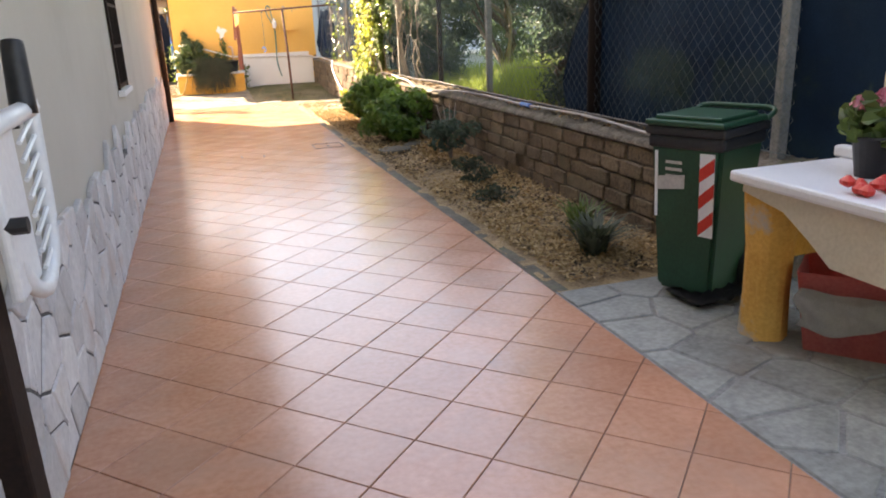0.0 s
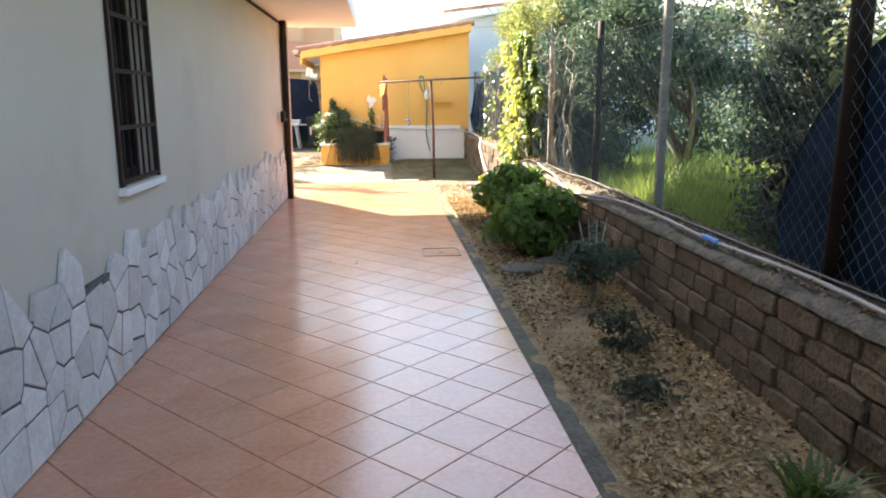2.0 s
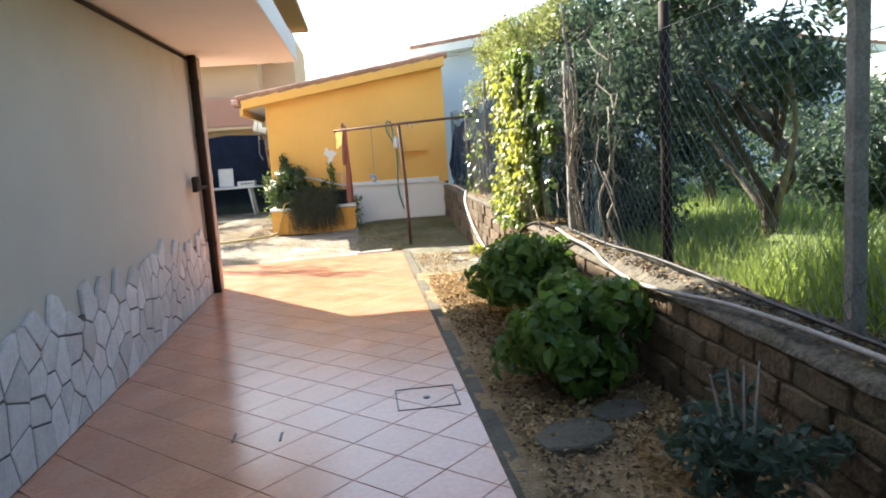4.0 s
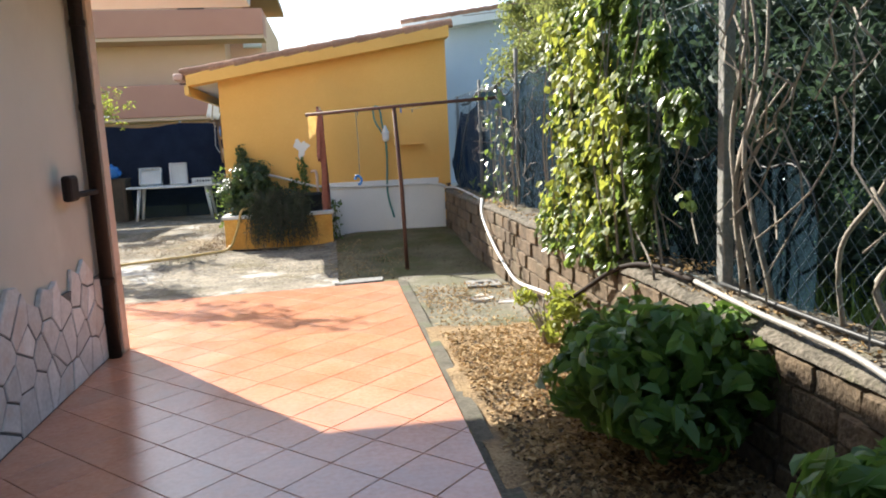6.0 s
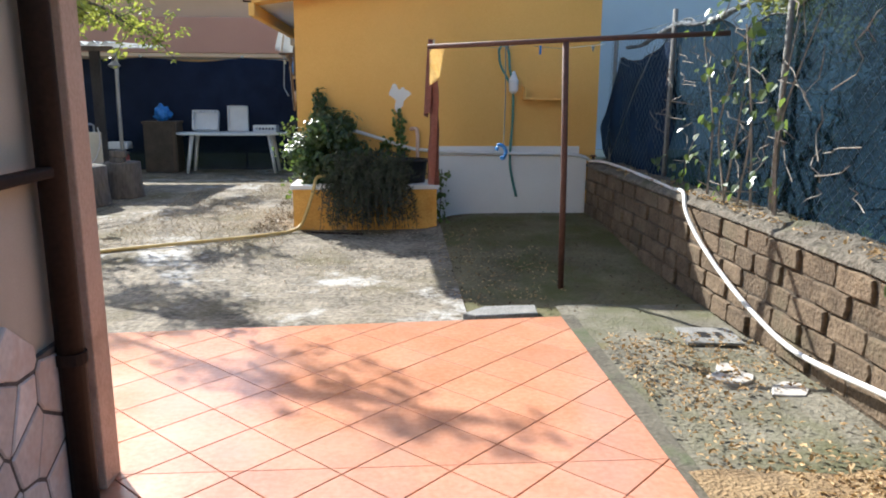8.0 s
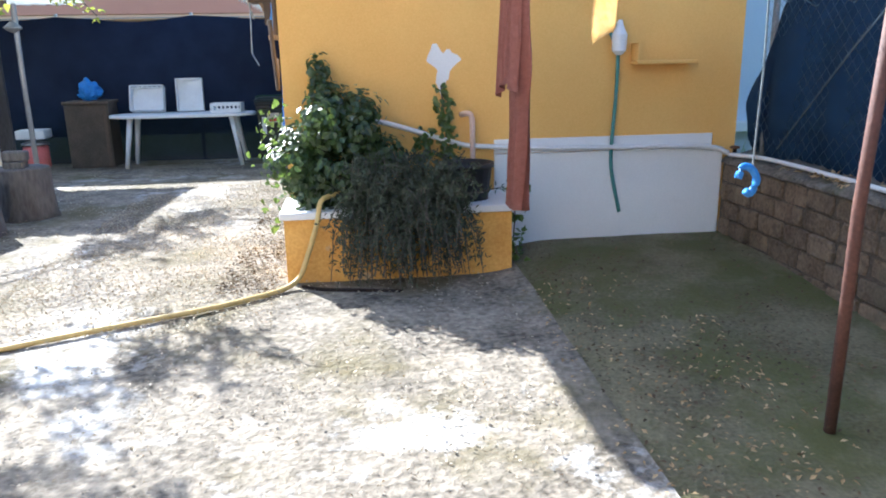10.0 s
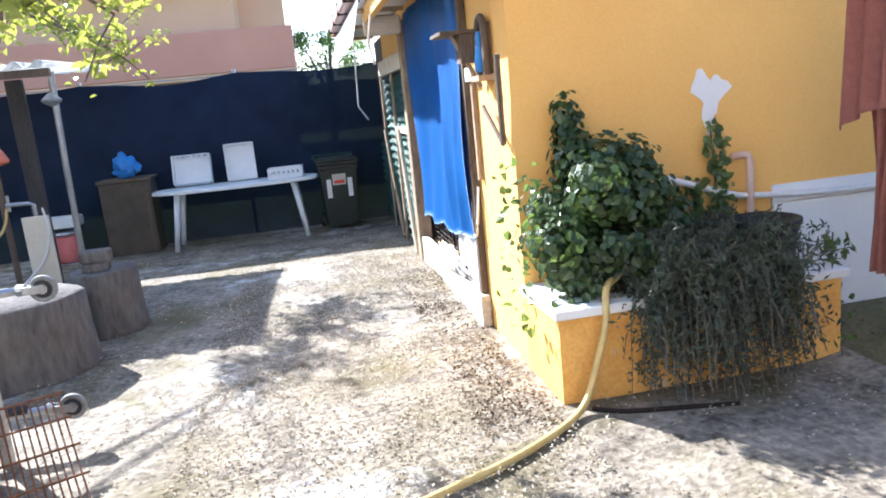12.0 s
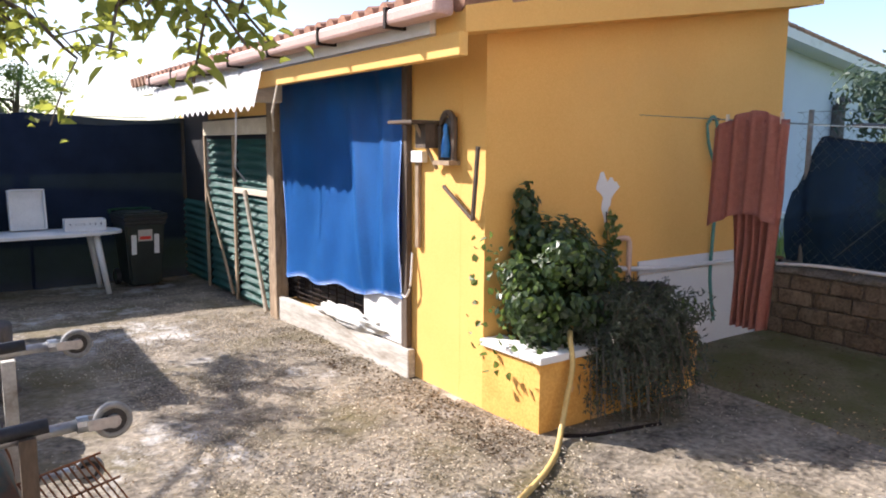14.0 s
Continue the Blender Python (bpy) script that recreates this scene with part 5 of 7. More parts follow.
# hoses on the low wall
pts = [(3.36, 20.05, 0.71), (3.42, 19.6, 0.73), (3.42, 18.6, 0.72), (3.40, 17.7, 0.70), (3.36, 17.35, 0.71), (3.31, 17.15, 0.60), (3.30, 16.9, 0.46), (3.30, 16.5, 0.30), (3.30, 16.0, 0.16), (3.29, 15.5, 0.10), (3.29, 14.8, 0.16), (3.31, 14.35, 0.19)]
solo("white_hose", tb(smooth_path(pts, 6), 0.0155, 8), M_HOSE_W, "white corrugated drain hose drooping over the low wall", "hose", smooth=True)
pts = [(3.31, 14.35, 0.19), (3.22, 14.0, 0.22), (3.26, 13.6, 0.40), (3.32, 13.2, 0.60), (3.40, 12.9, 0.672), (3.42, 12.4, 0.67)]
solo("dark_hose", tb(smooth_path(pts, 6), 0.016, 8), M_BROWN, "dark hose joined to the white drain hose", "hose", smooth=True)
pts = [(3.42, 12.4, 0.67), (3.37, 11.8, 0.658), (3.34, 11.2, 0.655), (3.308, 10.8, 0.61), (3.302, 10.3, 0.58), (3.312, 9.8, 0.61), (3.38, 9.2, 0.648), (3.42, 8.4, 0.655), (3.40, 7.4, 0.65), (3.44, 6.4, 0.658), (3.40, 5.6, 0.645), (3.36, 5.1, 0.63), (3.30, 4.75, 0.58), (3.32, 4.3, 0.50)]
solo("grey_hose", tb(smooth_path(pts, 6), 0.013, 8), M_HOSE_GREY, "long pale grey hose lying along the wall top", "hose", smooth=True)
pts = [(3.50, 12.3, 0.672), (3.51, 11.3, 0.655), (3.52, 10.5, 0.675), (3.50, 8.6, 0.665), (3.50, 7.2, 0.662), (3.52, 5.2, 0.66)]
solo("black_cable", tb(smooth_path(pts, 6), 0.011, 6), M_BLACK, "black cable lying along the wall top", "cable", smooth=True)
solo("hose_joint", tb([(3.402, 7.30, 0.652), (3.406, 7.50, 0.652)], 0.022, 8), M_BLUEBAG, "blue hose coupling on the wall top", "hose coupling")
tap_ = thing("wall_tap", "small dark brass tap at the wall's end", "tap", (3.40, 20.05, 0.70))
part("wheel", lathe(BM(), [(0.012, 0.05), (0.035, 0.055), (0.035, 0.07), (0.012, 0.075)], 12), M_RUST, tap_)
part("body", tb([(0, 0.0, -0.06), (0, 0.0, 0.05)], 0.015, 8), M_BROWN, tap_)

# ---- wheelie bin, sink, tub, flower pot


def wheelie_bin(at, rz, label, group, sticker=True, body=M_BIN):
    e = thing("wheelie_bin", label, "bin", at, rz, group)
    bm = BM()
    lo = [(-0.19, -0.20), (0.19, -0.20), (0.19, 0.20), (-0.19, 0.20)]
    hi = [(-0.24, -0.26), (0.24, -0.26), (0.24, 0.27), (-0.24, 0.27)]
    a = [bm.verts.new((x, y, 0.03)) for x, y in lo]
    b = [bm.verts.new((x, y, 0.84)) for x, y in hi]
    bm.faces.new(a[::-1])
    bm.faces.new(b)
    fs = [bm.faces.new((a[k], a[(k + 1) % 4], b[(k + 1) % 4], b[k])) for k in range(4)]
    bmesh.ops.bevel(bm, geom=[ed for ed in bm.edges], offset=0.025, segments=2, affect="EDGES")
    part("body", bm, body, e, smooth=False)
    part("liner", bx(-0.252, 0.252, -0.272, 0.272, 0.775, 0.842, bevel=0.02), M_BLACK, e, "black bag folded over the rim")
    part("rim", bx(-0.265, 0.265, -0.285, 0.285, 0.84, 0.885, bevel=0.012), M_BLACK, e, "dark rim")
    bm = BM()
    box(bm, -0.26, 0.26, -0.30, 0.25, 0.887, 0.915, bevel=0.01)
    box(bm, -0.22, 0.22, -0.25, 0.20, 0.912, 0.935, bevel=0.01)
    part("lid", bm, body, e, "dark lid")
    part("handle", tb(smooth_path([(-0.24, 0.26, 0.885), (-0.24, 0.36, 0.93), (0, 0.37, 0.935), (0.24, 0.36, 0.93), (0.24, 0.26, 0.885)], 4), 0.015, 8), M_BIN, e, smooth=True)
    for x in (-0.225, 0.225):
        wh = part("wheel", tb([(x - 0.025, 0.22, 0.10), (x + 0.025, 0.22, 0.10)], 0.10, 20), M_BLACK, e, "black rubber wheel")
        part("hub", tb([(x - 0.03, 0.22, 0.10), (x + 0.03, 0.22, 0.10)], 0.04, 12), M_BIN, wh)
    part("axle", tb([(-0.22, 0.22, 0.10), (0.22, 0.22, 0.10)], 0.012, 6), M_STEEL, e)

    def front(x0, x1, z0, z1, m, nm, lab="", skew=0.0, off=0.004):
        bm = BM()
        q = []
        for x, z in ((x0, z0), (x1, z0 + skew), (x1, z1 + skew), (x0, z1)):
            q.append((x, -0.20 - 0.06 * (z - 0.03) / 0.81 - off, z))
        v0 = [bm.verts.new(p) for p in q]
        v1 = [bm.verts.new((p[0], p[1] + 0.003, p[2])) for p in q]
        bm.faces.new(v0)
        bm.faces.new(v1[::-1])
        for k in range(4):
            bm.faces.new((v0[k], v1[k], v1[(k + 1) % 4], v0[(k + 1) % 4]))
        bmesh.ops.recalc_face_normals(bm, faces=bm.faces)
        return part(nm, bm, m, e, lab)

    if sticker:
        s_ = front(0.10, 0.195, 0.35, 0.765, M_REFW, "reflective_strip", "red and white striped reflective strip")
        for k in range(3):
            z = 0.352 + k * 0.135
            front(0.10, 0.195, z, z + 0.066, M_RED, "red_stripe", "", 0.072 if k < 2 else 0.06, 0.007)
        for k in range(3):
            front(-0.13, -0.02, 0.70 - k * 0.035, 0.715 - k * 0.035, M_STICKER, "text_bar", "row of unreadable white lettering")
        front(-0.19, 0.0, 0.56, 0.63, M_STICKER, "torn_sticker", "torn white sticker", 0.02)
        front(-0.205, -0.185, 0.42, 0.76, M_REFW, "edge_strip", "white edge strip")
    else:
        for x0 in (-0.17, 0.10):
            front(x0, x0 + 0.06, 0.42, 0.66, M_REFW, "reflective_strip", "pale reflective strip")
        front(-0.09, 0.08, 0.58, 0.72, M_STICKER, "torn_sticker", "faded label")
        front(-0.07, 0.06, 0.60, 0.64, M_RED, "label_bar", "red bar on the label", 0.0, 0.007)
    return e


near_bin = wheelie_bin((2.98, 4.27, -0.01), -66, "dark green wheelie bin with a red and white strip", "wheelie bins")
near_bin.matrix_world = near_bin.matrix_world @ Matrix.Diagonal((0.80, 0.80, 1.0, 1.0))
wheelie_bin((-0.56, 26.15, -0.03), 4, "dark wheelie bin beside the plastic table", "wheelie bins", False, M_BINDARK)
bm = BM()
cl = cloth(bm, lambda u, v: (2.78 + 0.45 * u, 4.0 + 0.28 * v, 0.02 + 0.05 * abs(noise.noise((u * 5, v * 5, 1))) * math.sin(math.pi * u) * 2), 14, 10, 0.004)
solo("black_rag", bm, M_BLACK, "crumpled black bag on the flagstones", "plastic bag", smooth=True)

sink = thing("garden_sink", "white outdoor wash sink on yellow masonry supports", "sink", (2.74, 3.80, -0.045))
bm = BM()
box(bm, 0.0, 0.62, -1.55, 0.0, 0.735, 0.785, bevel=0.014)
part("worktop", bm, M_SINK, sink, "white stone top")
part("back_lip", bx(0.58, 0.64, -1.55, 0.02, 0.786, 0.84, bevel=0.012), M_SINK, sink)
bm = BM()
prof = [(0.06, 0.73), (0.06, 0.70), (0.30, 0.66), (0.44, 0.58), (0.56, 0.50), (1.45, 0.50), (1.5, 0.73)]
v0 = [bm.verts.new((0.03, -y, z)) for y, z in prof]
v1 = [bm.verts.new((0.56, -y, z)) for y, z in prof]
bm.faces.new(v0)
bm.faces.new(v1[::-1])
for k in range(len(prof)):
    bm.faces.new((v0[k], v1[k], v1[(k + 1) % len(prof)], v0[(k + 1) % len(prof)]))
bmesh.ops.recalc_face_normals(bm, faces=bm.faces)
part("basin", bm, M_CREAM, sink, "cream sloping basin underside")
part("support", lathe(BM(), [(0.105, -0.02), (0.098, 0.2), (0.10, 0.40), (0.115, 0.55), (0.125, 0.69)], 24, (0.16, -0.11, 0.045), 0.05), M_YELLOW_OLD, sink, "rough yellow masonry support")
bm = bx(0.20, 0.6, -0.17, -0.03, 0.40, 0.733, bevel=0.02)
part("support_wall", bm, M_YELLOW_OLD, sink, "rough yellow masonry support")
part("support", lathe(BM(), [(0.15, -0.02), (0.135, 0.69)], 16, (0.3, -1.4, 0.045), 0.03), M_YELLOW_OLD, sink)

tub = thing("plastic_tub", "pink plastic tub with a white cloth under the sink", "tub", (3.17, 3.42, -0.008), -50)
bm = BM()
a_ = [(-0.20, -0.15), (0.20, -0.15), (0.20, 0.15), (-0.20, 0.15)]
b_ = [(-0.25, -0.19), (0.25, -0.19), (0.25, 0.19), (-0.25, 0.19)]
va = [bm.verts.new((x, y, 0)) for x, y in a_]
vb = [bm.verts.new((x, y, 0.36)) for x, y in b_]
bm.faces.new(va[::-1])
fs = [bm.faces.new((va[k], va[(k + 1) % 4], vb[(k + 1) % 4], vb[k])) for k in range(4)]
bmesh.ops.solidify(bm, geom=bm.faces[:], thickness=0.01)
part("tub_body", bm, M_PINK, tub)
part("cloth", cloth(BM(), lambda u, v: (-0.235 + 0.34 * u + 0.02 * math.sin(v * 8), -0.215 + 0.012 * math.sin(u * 12 + v * 4) + 0.03 * (1 - v) - (0.02 if v < 0.8 else -0.06), 0.13 + 0.05 * u * (1 - v) + 0.20 * v * (1 - 0.1 * u) - 0.05 * math.sin(math.pi * u) * (1 - v)), 20, 12, 0.006),
     M_CLOTH_W, tub, "white cloth hanging over the rim", smooth=True)

pot = thing("flower_pot", "black pot of pink geraniums on the sink top", "potted plant", (3.12, 3.42, 0.741))
part("pot", lathe(BM(), [(0.065, 0), (0.088, 0.15), (0.094, 0.15), (0.094, 0.165), (0.085, 0.165), (0.08, 0.14)], 18), M_BLACK, pot, smooth=True)
p_, n__ = clump_points(blob(0, 0, 0.22, 0.12, 0.12, 0.06, 9, 0.05, 0.08, 3), 110, 0.6)
mesh_part("leaves", leaf_mesh("leaves", p_, n__, 0.065, M_LEAF_MID, 0.95, 0.15), pot)
p_, n__ = clump_points([(0.03, 0.0, 0.31, 0.045, 0.045, 0.03), (-0.05, 0.05, 0.29, 0.03, 0.03, 0.02)], 90, 0.8)
mesh_part("flowers", leaf_mesh("flowers", p_, n__, 0.03, M_FLOWER, 0.9), pot, "pink geranium blooms")
bm = BM()
r = random.Random(5)
for k in range(16):
    lathe(bm, [(0.006, 0), (0.026, 0.012), (0.028, 0.026), (0.008, 0.045)], 8, (2.92 + r.uniform(-0.10, 0.14), 3.2 + r.uniform(-0.06, 0.07), 0.741 + (0.02 if k > 9 else 0)), 0.1)
solo("red_clothes_pegs", bm, M_RED, "heap of red scraps on the sink top", "red scraps", kind="stuff")
solo("plastic_box", bx(3.235, 3.315, 3.34, 3.53, 0.742, 1.15, bevel=0.015), M_STICKER, "grey plastic container standing on the sink top", "plastic box")

# ---------------------------------------------------------------- yard things
# clothes-line frame, wires, towel
frame_ = thing("clothes_line", "rusty iron clothes-line pole with a cross bar", "clothes line", (2.44, 17.37, 0))
part("pole", tb([(0.015, 0.02, -0.06), (0.0, 0.0, 0.9), (-0.05, -0.12, 1.80)], 0.024, 10), M_RUSTPIPE, frame_, smooth=True)
part("cross_bar", tb([(-1.02, 0.05, 1.765), (-0.05, -0.12, 1.81), (1.08, -0.25, 1.86)], 0.019, 10), M_RUSTPIPE, frame_, smooth=True)
for x, y in ((-1.0, 0.05), (-0.45, -0.05), (0.15, -0.14)):
    part("hook", tb([(x, y, 1.77), (x, y + 0.03, 1.74), (x, y + 0.05, 1.77)], 0.006, 5), M_WIRE, frame_)
for x in (1.55, 2.1, 2.7):
    solo("taut_wire", tb([(x, 17.5 - (x - 1.5) * 0.15, 1.79), (x + 0.01, 18.8, 1.845), (x, SY - 0.004, 1.95)], 0.0022, 5), M_WIRE, "taut wire from the pole to the wall", "wire", "clothes line wires")


def towel_place(u, v):
    y = 19.02 + 0.50 * u
    zb = 0.56 if u < 0.66 else 0.56 + (u - 0.66) / 0.34 * 0.05 + 0.62
    fl = 1 - 0.25 * (1 - v)
    return (1.563 + 0.055 * math.sin(u * 52 + v * 2) * (1 - 0.6 * v) + 0.02 * noise.noise((u * 6, v * 4, 1)) - (0.03 if u >= 0.66 else 0), 19.02 + 0.25 + (y - 19.27) * fl, zb + (1.888 - zb) * v)


def towel_back(u, v):
    return (1.535 - 0.035 * (1 - v) + 0.025 * math.sin(u * 26 + 1), 19.04 + 0.48 * u, 1.24 + 0.06 * math.sin(u * 4) + (1.888 - 1.24) * v)


towel = thing("towel", "salmon pink towel draped over the clothes line", "towel", (0, 0, 0))
part("front_fall", cloth(BM(), lambda u, v: towel_place(u * 0.66, v), 40, 24, 0.006), M_TOWEL, towel, smooth=True)
part("back_fall", cloth(BM(), towel_back, 36, 14, 0.006), M_TOWEL, towel, smooth=True)
for y in (19.05, 19.42):
    part("peg", bx(1.545, 1.565, y, y + 0.016, 1.86, 1.93), M_WOOD_PALE, towel, "wooden clothes peg")
solo("yellow_cloth", cloth(BM(), lambda u, v: (1.435 + 0.12 * u * (0.65 + 0.35 * v), 17.49 + 0.015 * math.sin(v * 6 + u * 5), 1.49 + 0.29 * v + 0.05 * u * (1 - v)), 8, 8, 0.005), M_CLOTH_Y, "yellow cloth hanging from the clothes-line bar", "cloth", smooth=True)
solo("blue_peg", bx(2.69, 2.71, 19.72, 19.745, 1.84, 1.93), M_BLUEBAG, "blue plastic clothes peg on the wire", "clothes peg")

# teal hose on the wall
hs_ = thing("hanging_hose", "teal garden hose hanging on the yellow wall", "hose", (2.42, SY - 0.04, 0))
part("hose", tb(smooth_path([(-0.10, 0.0, 1.90), (-0.06, -0.02, 1.96), (0.0, -0.02, 1.90), (0.02, -0.02, 1.72), (0.06, -0.02, 1.50), (0.07, 0, 1.2), (0.05, 0, 0.8), (0.06, 0, 0.6), (0.13, 0, 0.30)], 5), 0.014, 8), M_HOSE_G, hs_, smooth=True)
part("hose_loop", tb(smooth_path([(-0.10, 0.0, 1.90), (-0.08, -0.01, 1.75), (0.0, -0.01, 1.6), (0.05, -0.02, 1.5)], 4), 0.012, 8), M_HOSE_G, hs_, smooth=True)
part("filter", lathe(BM(), [(0.02, 1.44), (0.05, 1.47), (0.055, 1.58), (0.03, 1.63), (0.015, 1.68)], 14, (0.065, -0.03, 0)), M_PLASTIC_W, hs_, "white and blue plastic sprayer")
part("wall_hook", bx(-0.02, 0.0, -0.04, 0.036, 1.93, 1.95), M_BROWN, hs_)

hook_ = thing("hanging_hook", "blue plastic hook hanging on a cord from the clothes-line bar", "hook", (1.97, 17.31, 0.0))
part("cord", tb([(0, 0, 1.775), (0.008, 0.0, 1.4), (0.0, 0, 1.05)], 0.004, 6), M_WIRE, hook_)
part("hook_body", tb(smooth_path([(-0.05, 0, 1.03), (-0.035, 0, 1.07), (0.0, 0, 1.06), (0.02, 0, 1.02), (0.0, 0, 0.975), (-0.02, 0, 0.985)], 4), 0.014, 8), M_BLUEBAG, hook_, "bright blue plastic hook", smooth=True)

# white pipe along the wall, orange bend
solo("white_water_pipe", tb(smooth_path([(0.70, 19.93, 1.04), (0.78, 19.98, 1.03), (1.0, 20.05, 0.96), (1.3, 20.10, 0.86), (1.45, 20.10, 0.83), (1.9, 20.10, 0.80), (2.6, 20.10, 0.785), (3.2, 20.09, 0.77), (3.36, 20.07, 0.72)], 5), 0.018, 8), M_HOSE_W,
     "white water pipe running along the wall", "pipe", smooth=True)
solo("pvc_bend", tb(smooth_path([(1.36, SY - 0.004, 1.05), (1.40, SY - 0.05, 1.06), (1.43, SY - 0.06, 1.03), (1.435, SY - 0.06, 0.85), (1.435, SY - 0.06, 0.42)], 4), 0.02, 8), M_PVC, "pale orange pvc pipe bend at the wall", "pipe", smooth=True)
solo("planter_pot", lathe(BM(), [(0.13, 0.40), (0.17, 0.72), (0.185, 0.72), (0.185, 0.75), (0.165, 0.75), (0.15, 0.68)], 18, (1.36, 19.86, 0)), M_BLACK, "black plastic pot standing in the planter", "plant pot", smooth=True)
# yellow hose
pts = [(0.66, 19.92, 1.03), (0.68, 19.82, 0.92), (0.62, 19.78, 0.72), (0.48, 19.72, 0.60), (0.37, 19.62, 0.57), (0.33, 19.555, 0.42), (0.26, 19.53, 0.22), (0.20, 19.50, 0.09), (0.10, 19.42, 0.045), (-0.05, 19.30, 0.042), (-0.30, 19.15, 0.039), (-0.75, 18.95, 0.034), (-1.3, 18.70, 0.028), (-2.2, 18.25, 0.013), (-3.4, 18.0, -0.012)]
solo("yellow_hose", tb(smooth_path(pts, 7), 0.017, 10), M_HOSE_Y, "yellow garden hose trailing from the planter across the yard", "hose", smooth=True)
solo("loose_hose", tb(smooth_path([(0.22, 19.50, 0.035), (0.35, 19.42, 0.033), (0.6, 19.36, 0.032), (0.85, 19.30, 0.031)], 5), 0.012, 8), M_BROWN, "thin dark hose lying by the planter", "hose", smooth=True)

# planter plants
r_np = np.random.default_rng(31)
e = thing("planter_ivy", "dense ivy bush climbing the wall from the planter", "ivy", (0.55, 19.85, 0.42))
cl = blob(-0.09, 0.0, 0.42, 0.33, 0.24, 0.40, 34, 0.12, 0.2, 21) + [(-0.10 - 0.012 * k, 0.20, 0.52 + 0.075 * k, 0.17 - 0.016 * k, 0.07, 0.10) for k in range(7)]
p_, n__ = clump_points(cl, 7600, 0.5)
n__ = n__ + np.array([-0.3, -1.0, 0])
mesh_part("leaves", leaf_mesh("leaves", p_, n__, 0.045, M_LEAF_IVYDARK, 0.95, 0.05, False, 0.1, True), e)
p_ = np.stack([r_np.normal(-0.47, 0.07, 85), r_np.normal(0.05, 0.16, 85), r_np.uniform(-0.1, 0.75, 85)], 1)
mesh_part("shoot_mass", leaf_mesh("shoot_mass", p_, r_np.normal(size=(85, 3)) + [-1.2, -0.3, 0.3], 0.05, M_LEAF_MID, 0.8), e, "yellow-green side shoots")["kind"] = "stuff"
for k in range(8):
    a = k * 0.8
    part("stem", tb(smooth_path([(0.1 * math.cos(a), 0.05 * math.sin(a), -0.05), (0.2 * math.cos(a), 0.12 * math.sin(a) + 0.05, 0.3), (0.12 * math.cos(a + 0.5) - 0.06, 0.2, 0.6)], 4), 0.009, 5, 0.004), M_BARK, e)
e = thing("wall_ivy", "thin ivy shoots climbing the yellow wall", "ivy", (1.25, 20.1, 0.6))
pts = []
for k in range(150):
    t = r_np.random()
    if k % 3:
        pts.append((0.03 - 0.06 * t + r_np.normal(0, 0.03), r_np.uniform(-0.05, 0.02), 0.1 + 0.55 * t))
    else:
        pts.append((-0.16 + r_np.normal(0, 0.03), r_np.uniform(-0.05, 0.02), 0.15 + 0.2 * t))
mesh_part("leaves", leaf_mesh("leaves", pts, r_np.normal(size=(150, 3)) * 0.4 + [0, -1, 0.2], 0.05, M_LEAF_IVY, 0.85), e)
part("stem", tb([(0.03, 0.03, -0.1), (0.0, 0.03, 0.3), (-0.03, 0.03, 0.66)], 0.005, 5), M_BARK, e)
e = thing("wall_ivy", "small ivy shoots at the planter's end", "ivy", (1.68, 19.75, 0.05))
pts = np.stack([r_np.normal(0.0, 0.04, 70), r_np.normal(0, 0.05, 70), r_np.uniform(0.05, 0.62, 70)], 1)
mesh_part("leaves", leaf_mesh("leaves", pts, r_np.normal(size=(70, 3)) + [0.6, -0.6, 0.2], 0.055, M_LEAF_IVY, 0.85), e)
part("stem", tb([(-0.02, 0.02, 0), (0.0, 0.0, 0.6)], 0.005, 5), M_BARK, e)

# trailing rosemary over the planter front
e = thing("trailing_rosemary", "shaggy trailing rosemary hanging over the planter", "shrub", (0.98, 19.80, 0.42))
rr = random.Random(17)
strands, pos, nor = [], [], []
for k in range(900):
    x0, y0 = rr.uniform(-0.40, 0.27), rr.uniform(-0.14, 0.20)
    outy, outx = -rr.uniform(0.12, 0.44), x0 * 0.12 + rr.gauss(0, 0.10)
    top = rr.uniform(0.15, 0.50) * (1 - 0.5 * (x0 / 0.5) ** 2)
    end = rr.uniform(-0.41, 0.05) if rr.random() < 0.7 else rr.uniform(0.15, 0.45)
    pl = []
    for s in range(9):
        t = s / 8
        z = top * math.sin(math.pi * min(1, t * 1.25) * 0.5) * (1 - t ** 2) + end * t ** 2
        wob = 0.02 * math.sin(k + 7 * t)
        pl.append((x0 + outx * t + wob, y0 + outy * t ** 0.6 - (0.05 if end < 0 else 0) + wob * 0.6, max(-0.38, z)))
    if k % 2 == 0:
        strands.append(pl)
    for j in range(27):
        t = 0.12 + 0.88 * j / 27
        i0 = min(7, int(t * 8))
        f_ = t * 8 - i0
        q = [pl[i0][c] * (1 - f_) + pl[i0 + 1][c] * f_ for c in range(3)]
        pos.append([c + rr.uniform(-0.014, 0.014) for c in q])
        nor.append([rr.uniform(-1, 1), rr.uniform(-1.2, 0.4), rr.uniform(-0.6, 1)])
mesh_part("strand_mass", strip_mesh("strand_mass", strands, 0.0030, M_STRAND), e, "thin woody strands")
mesh_part("needles", leaf_mesh("needles", pos, nor, 0.042, M_NEEDLE, 0.26, 0, True), e)

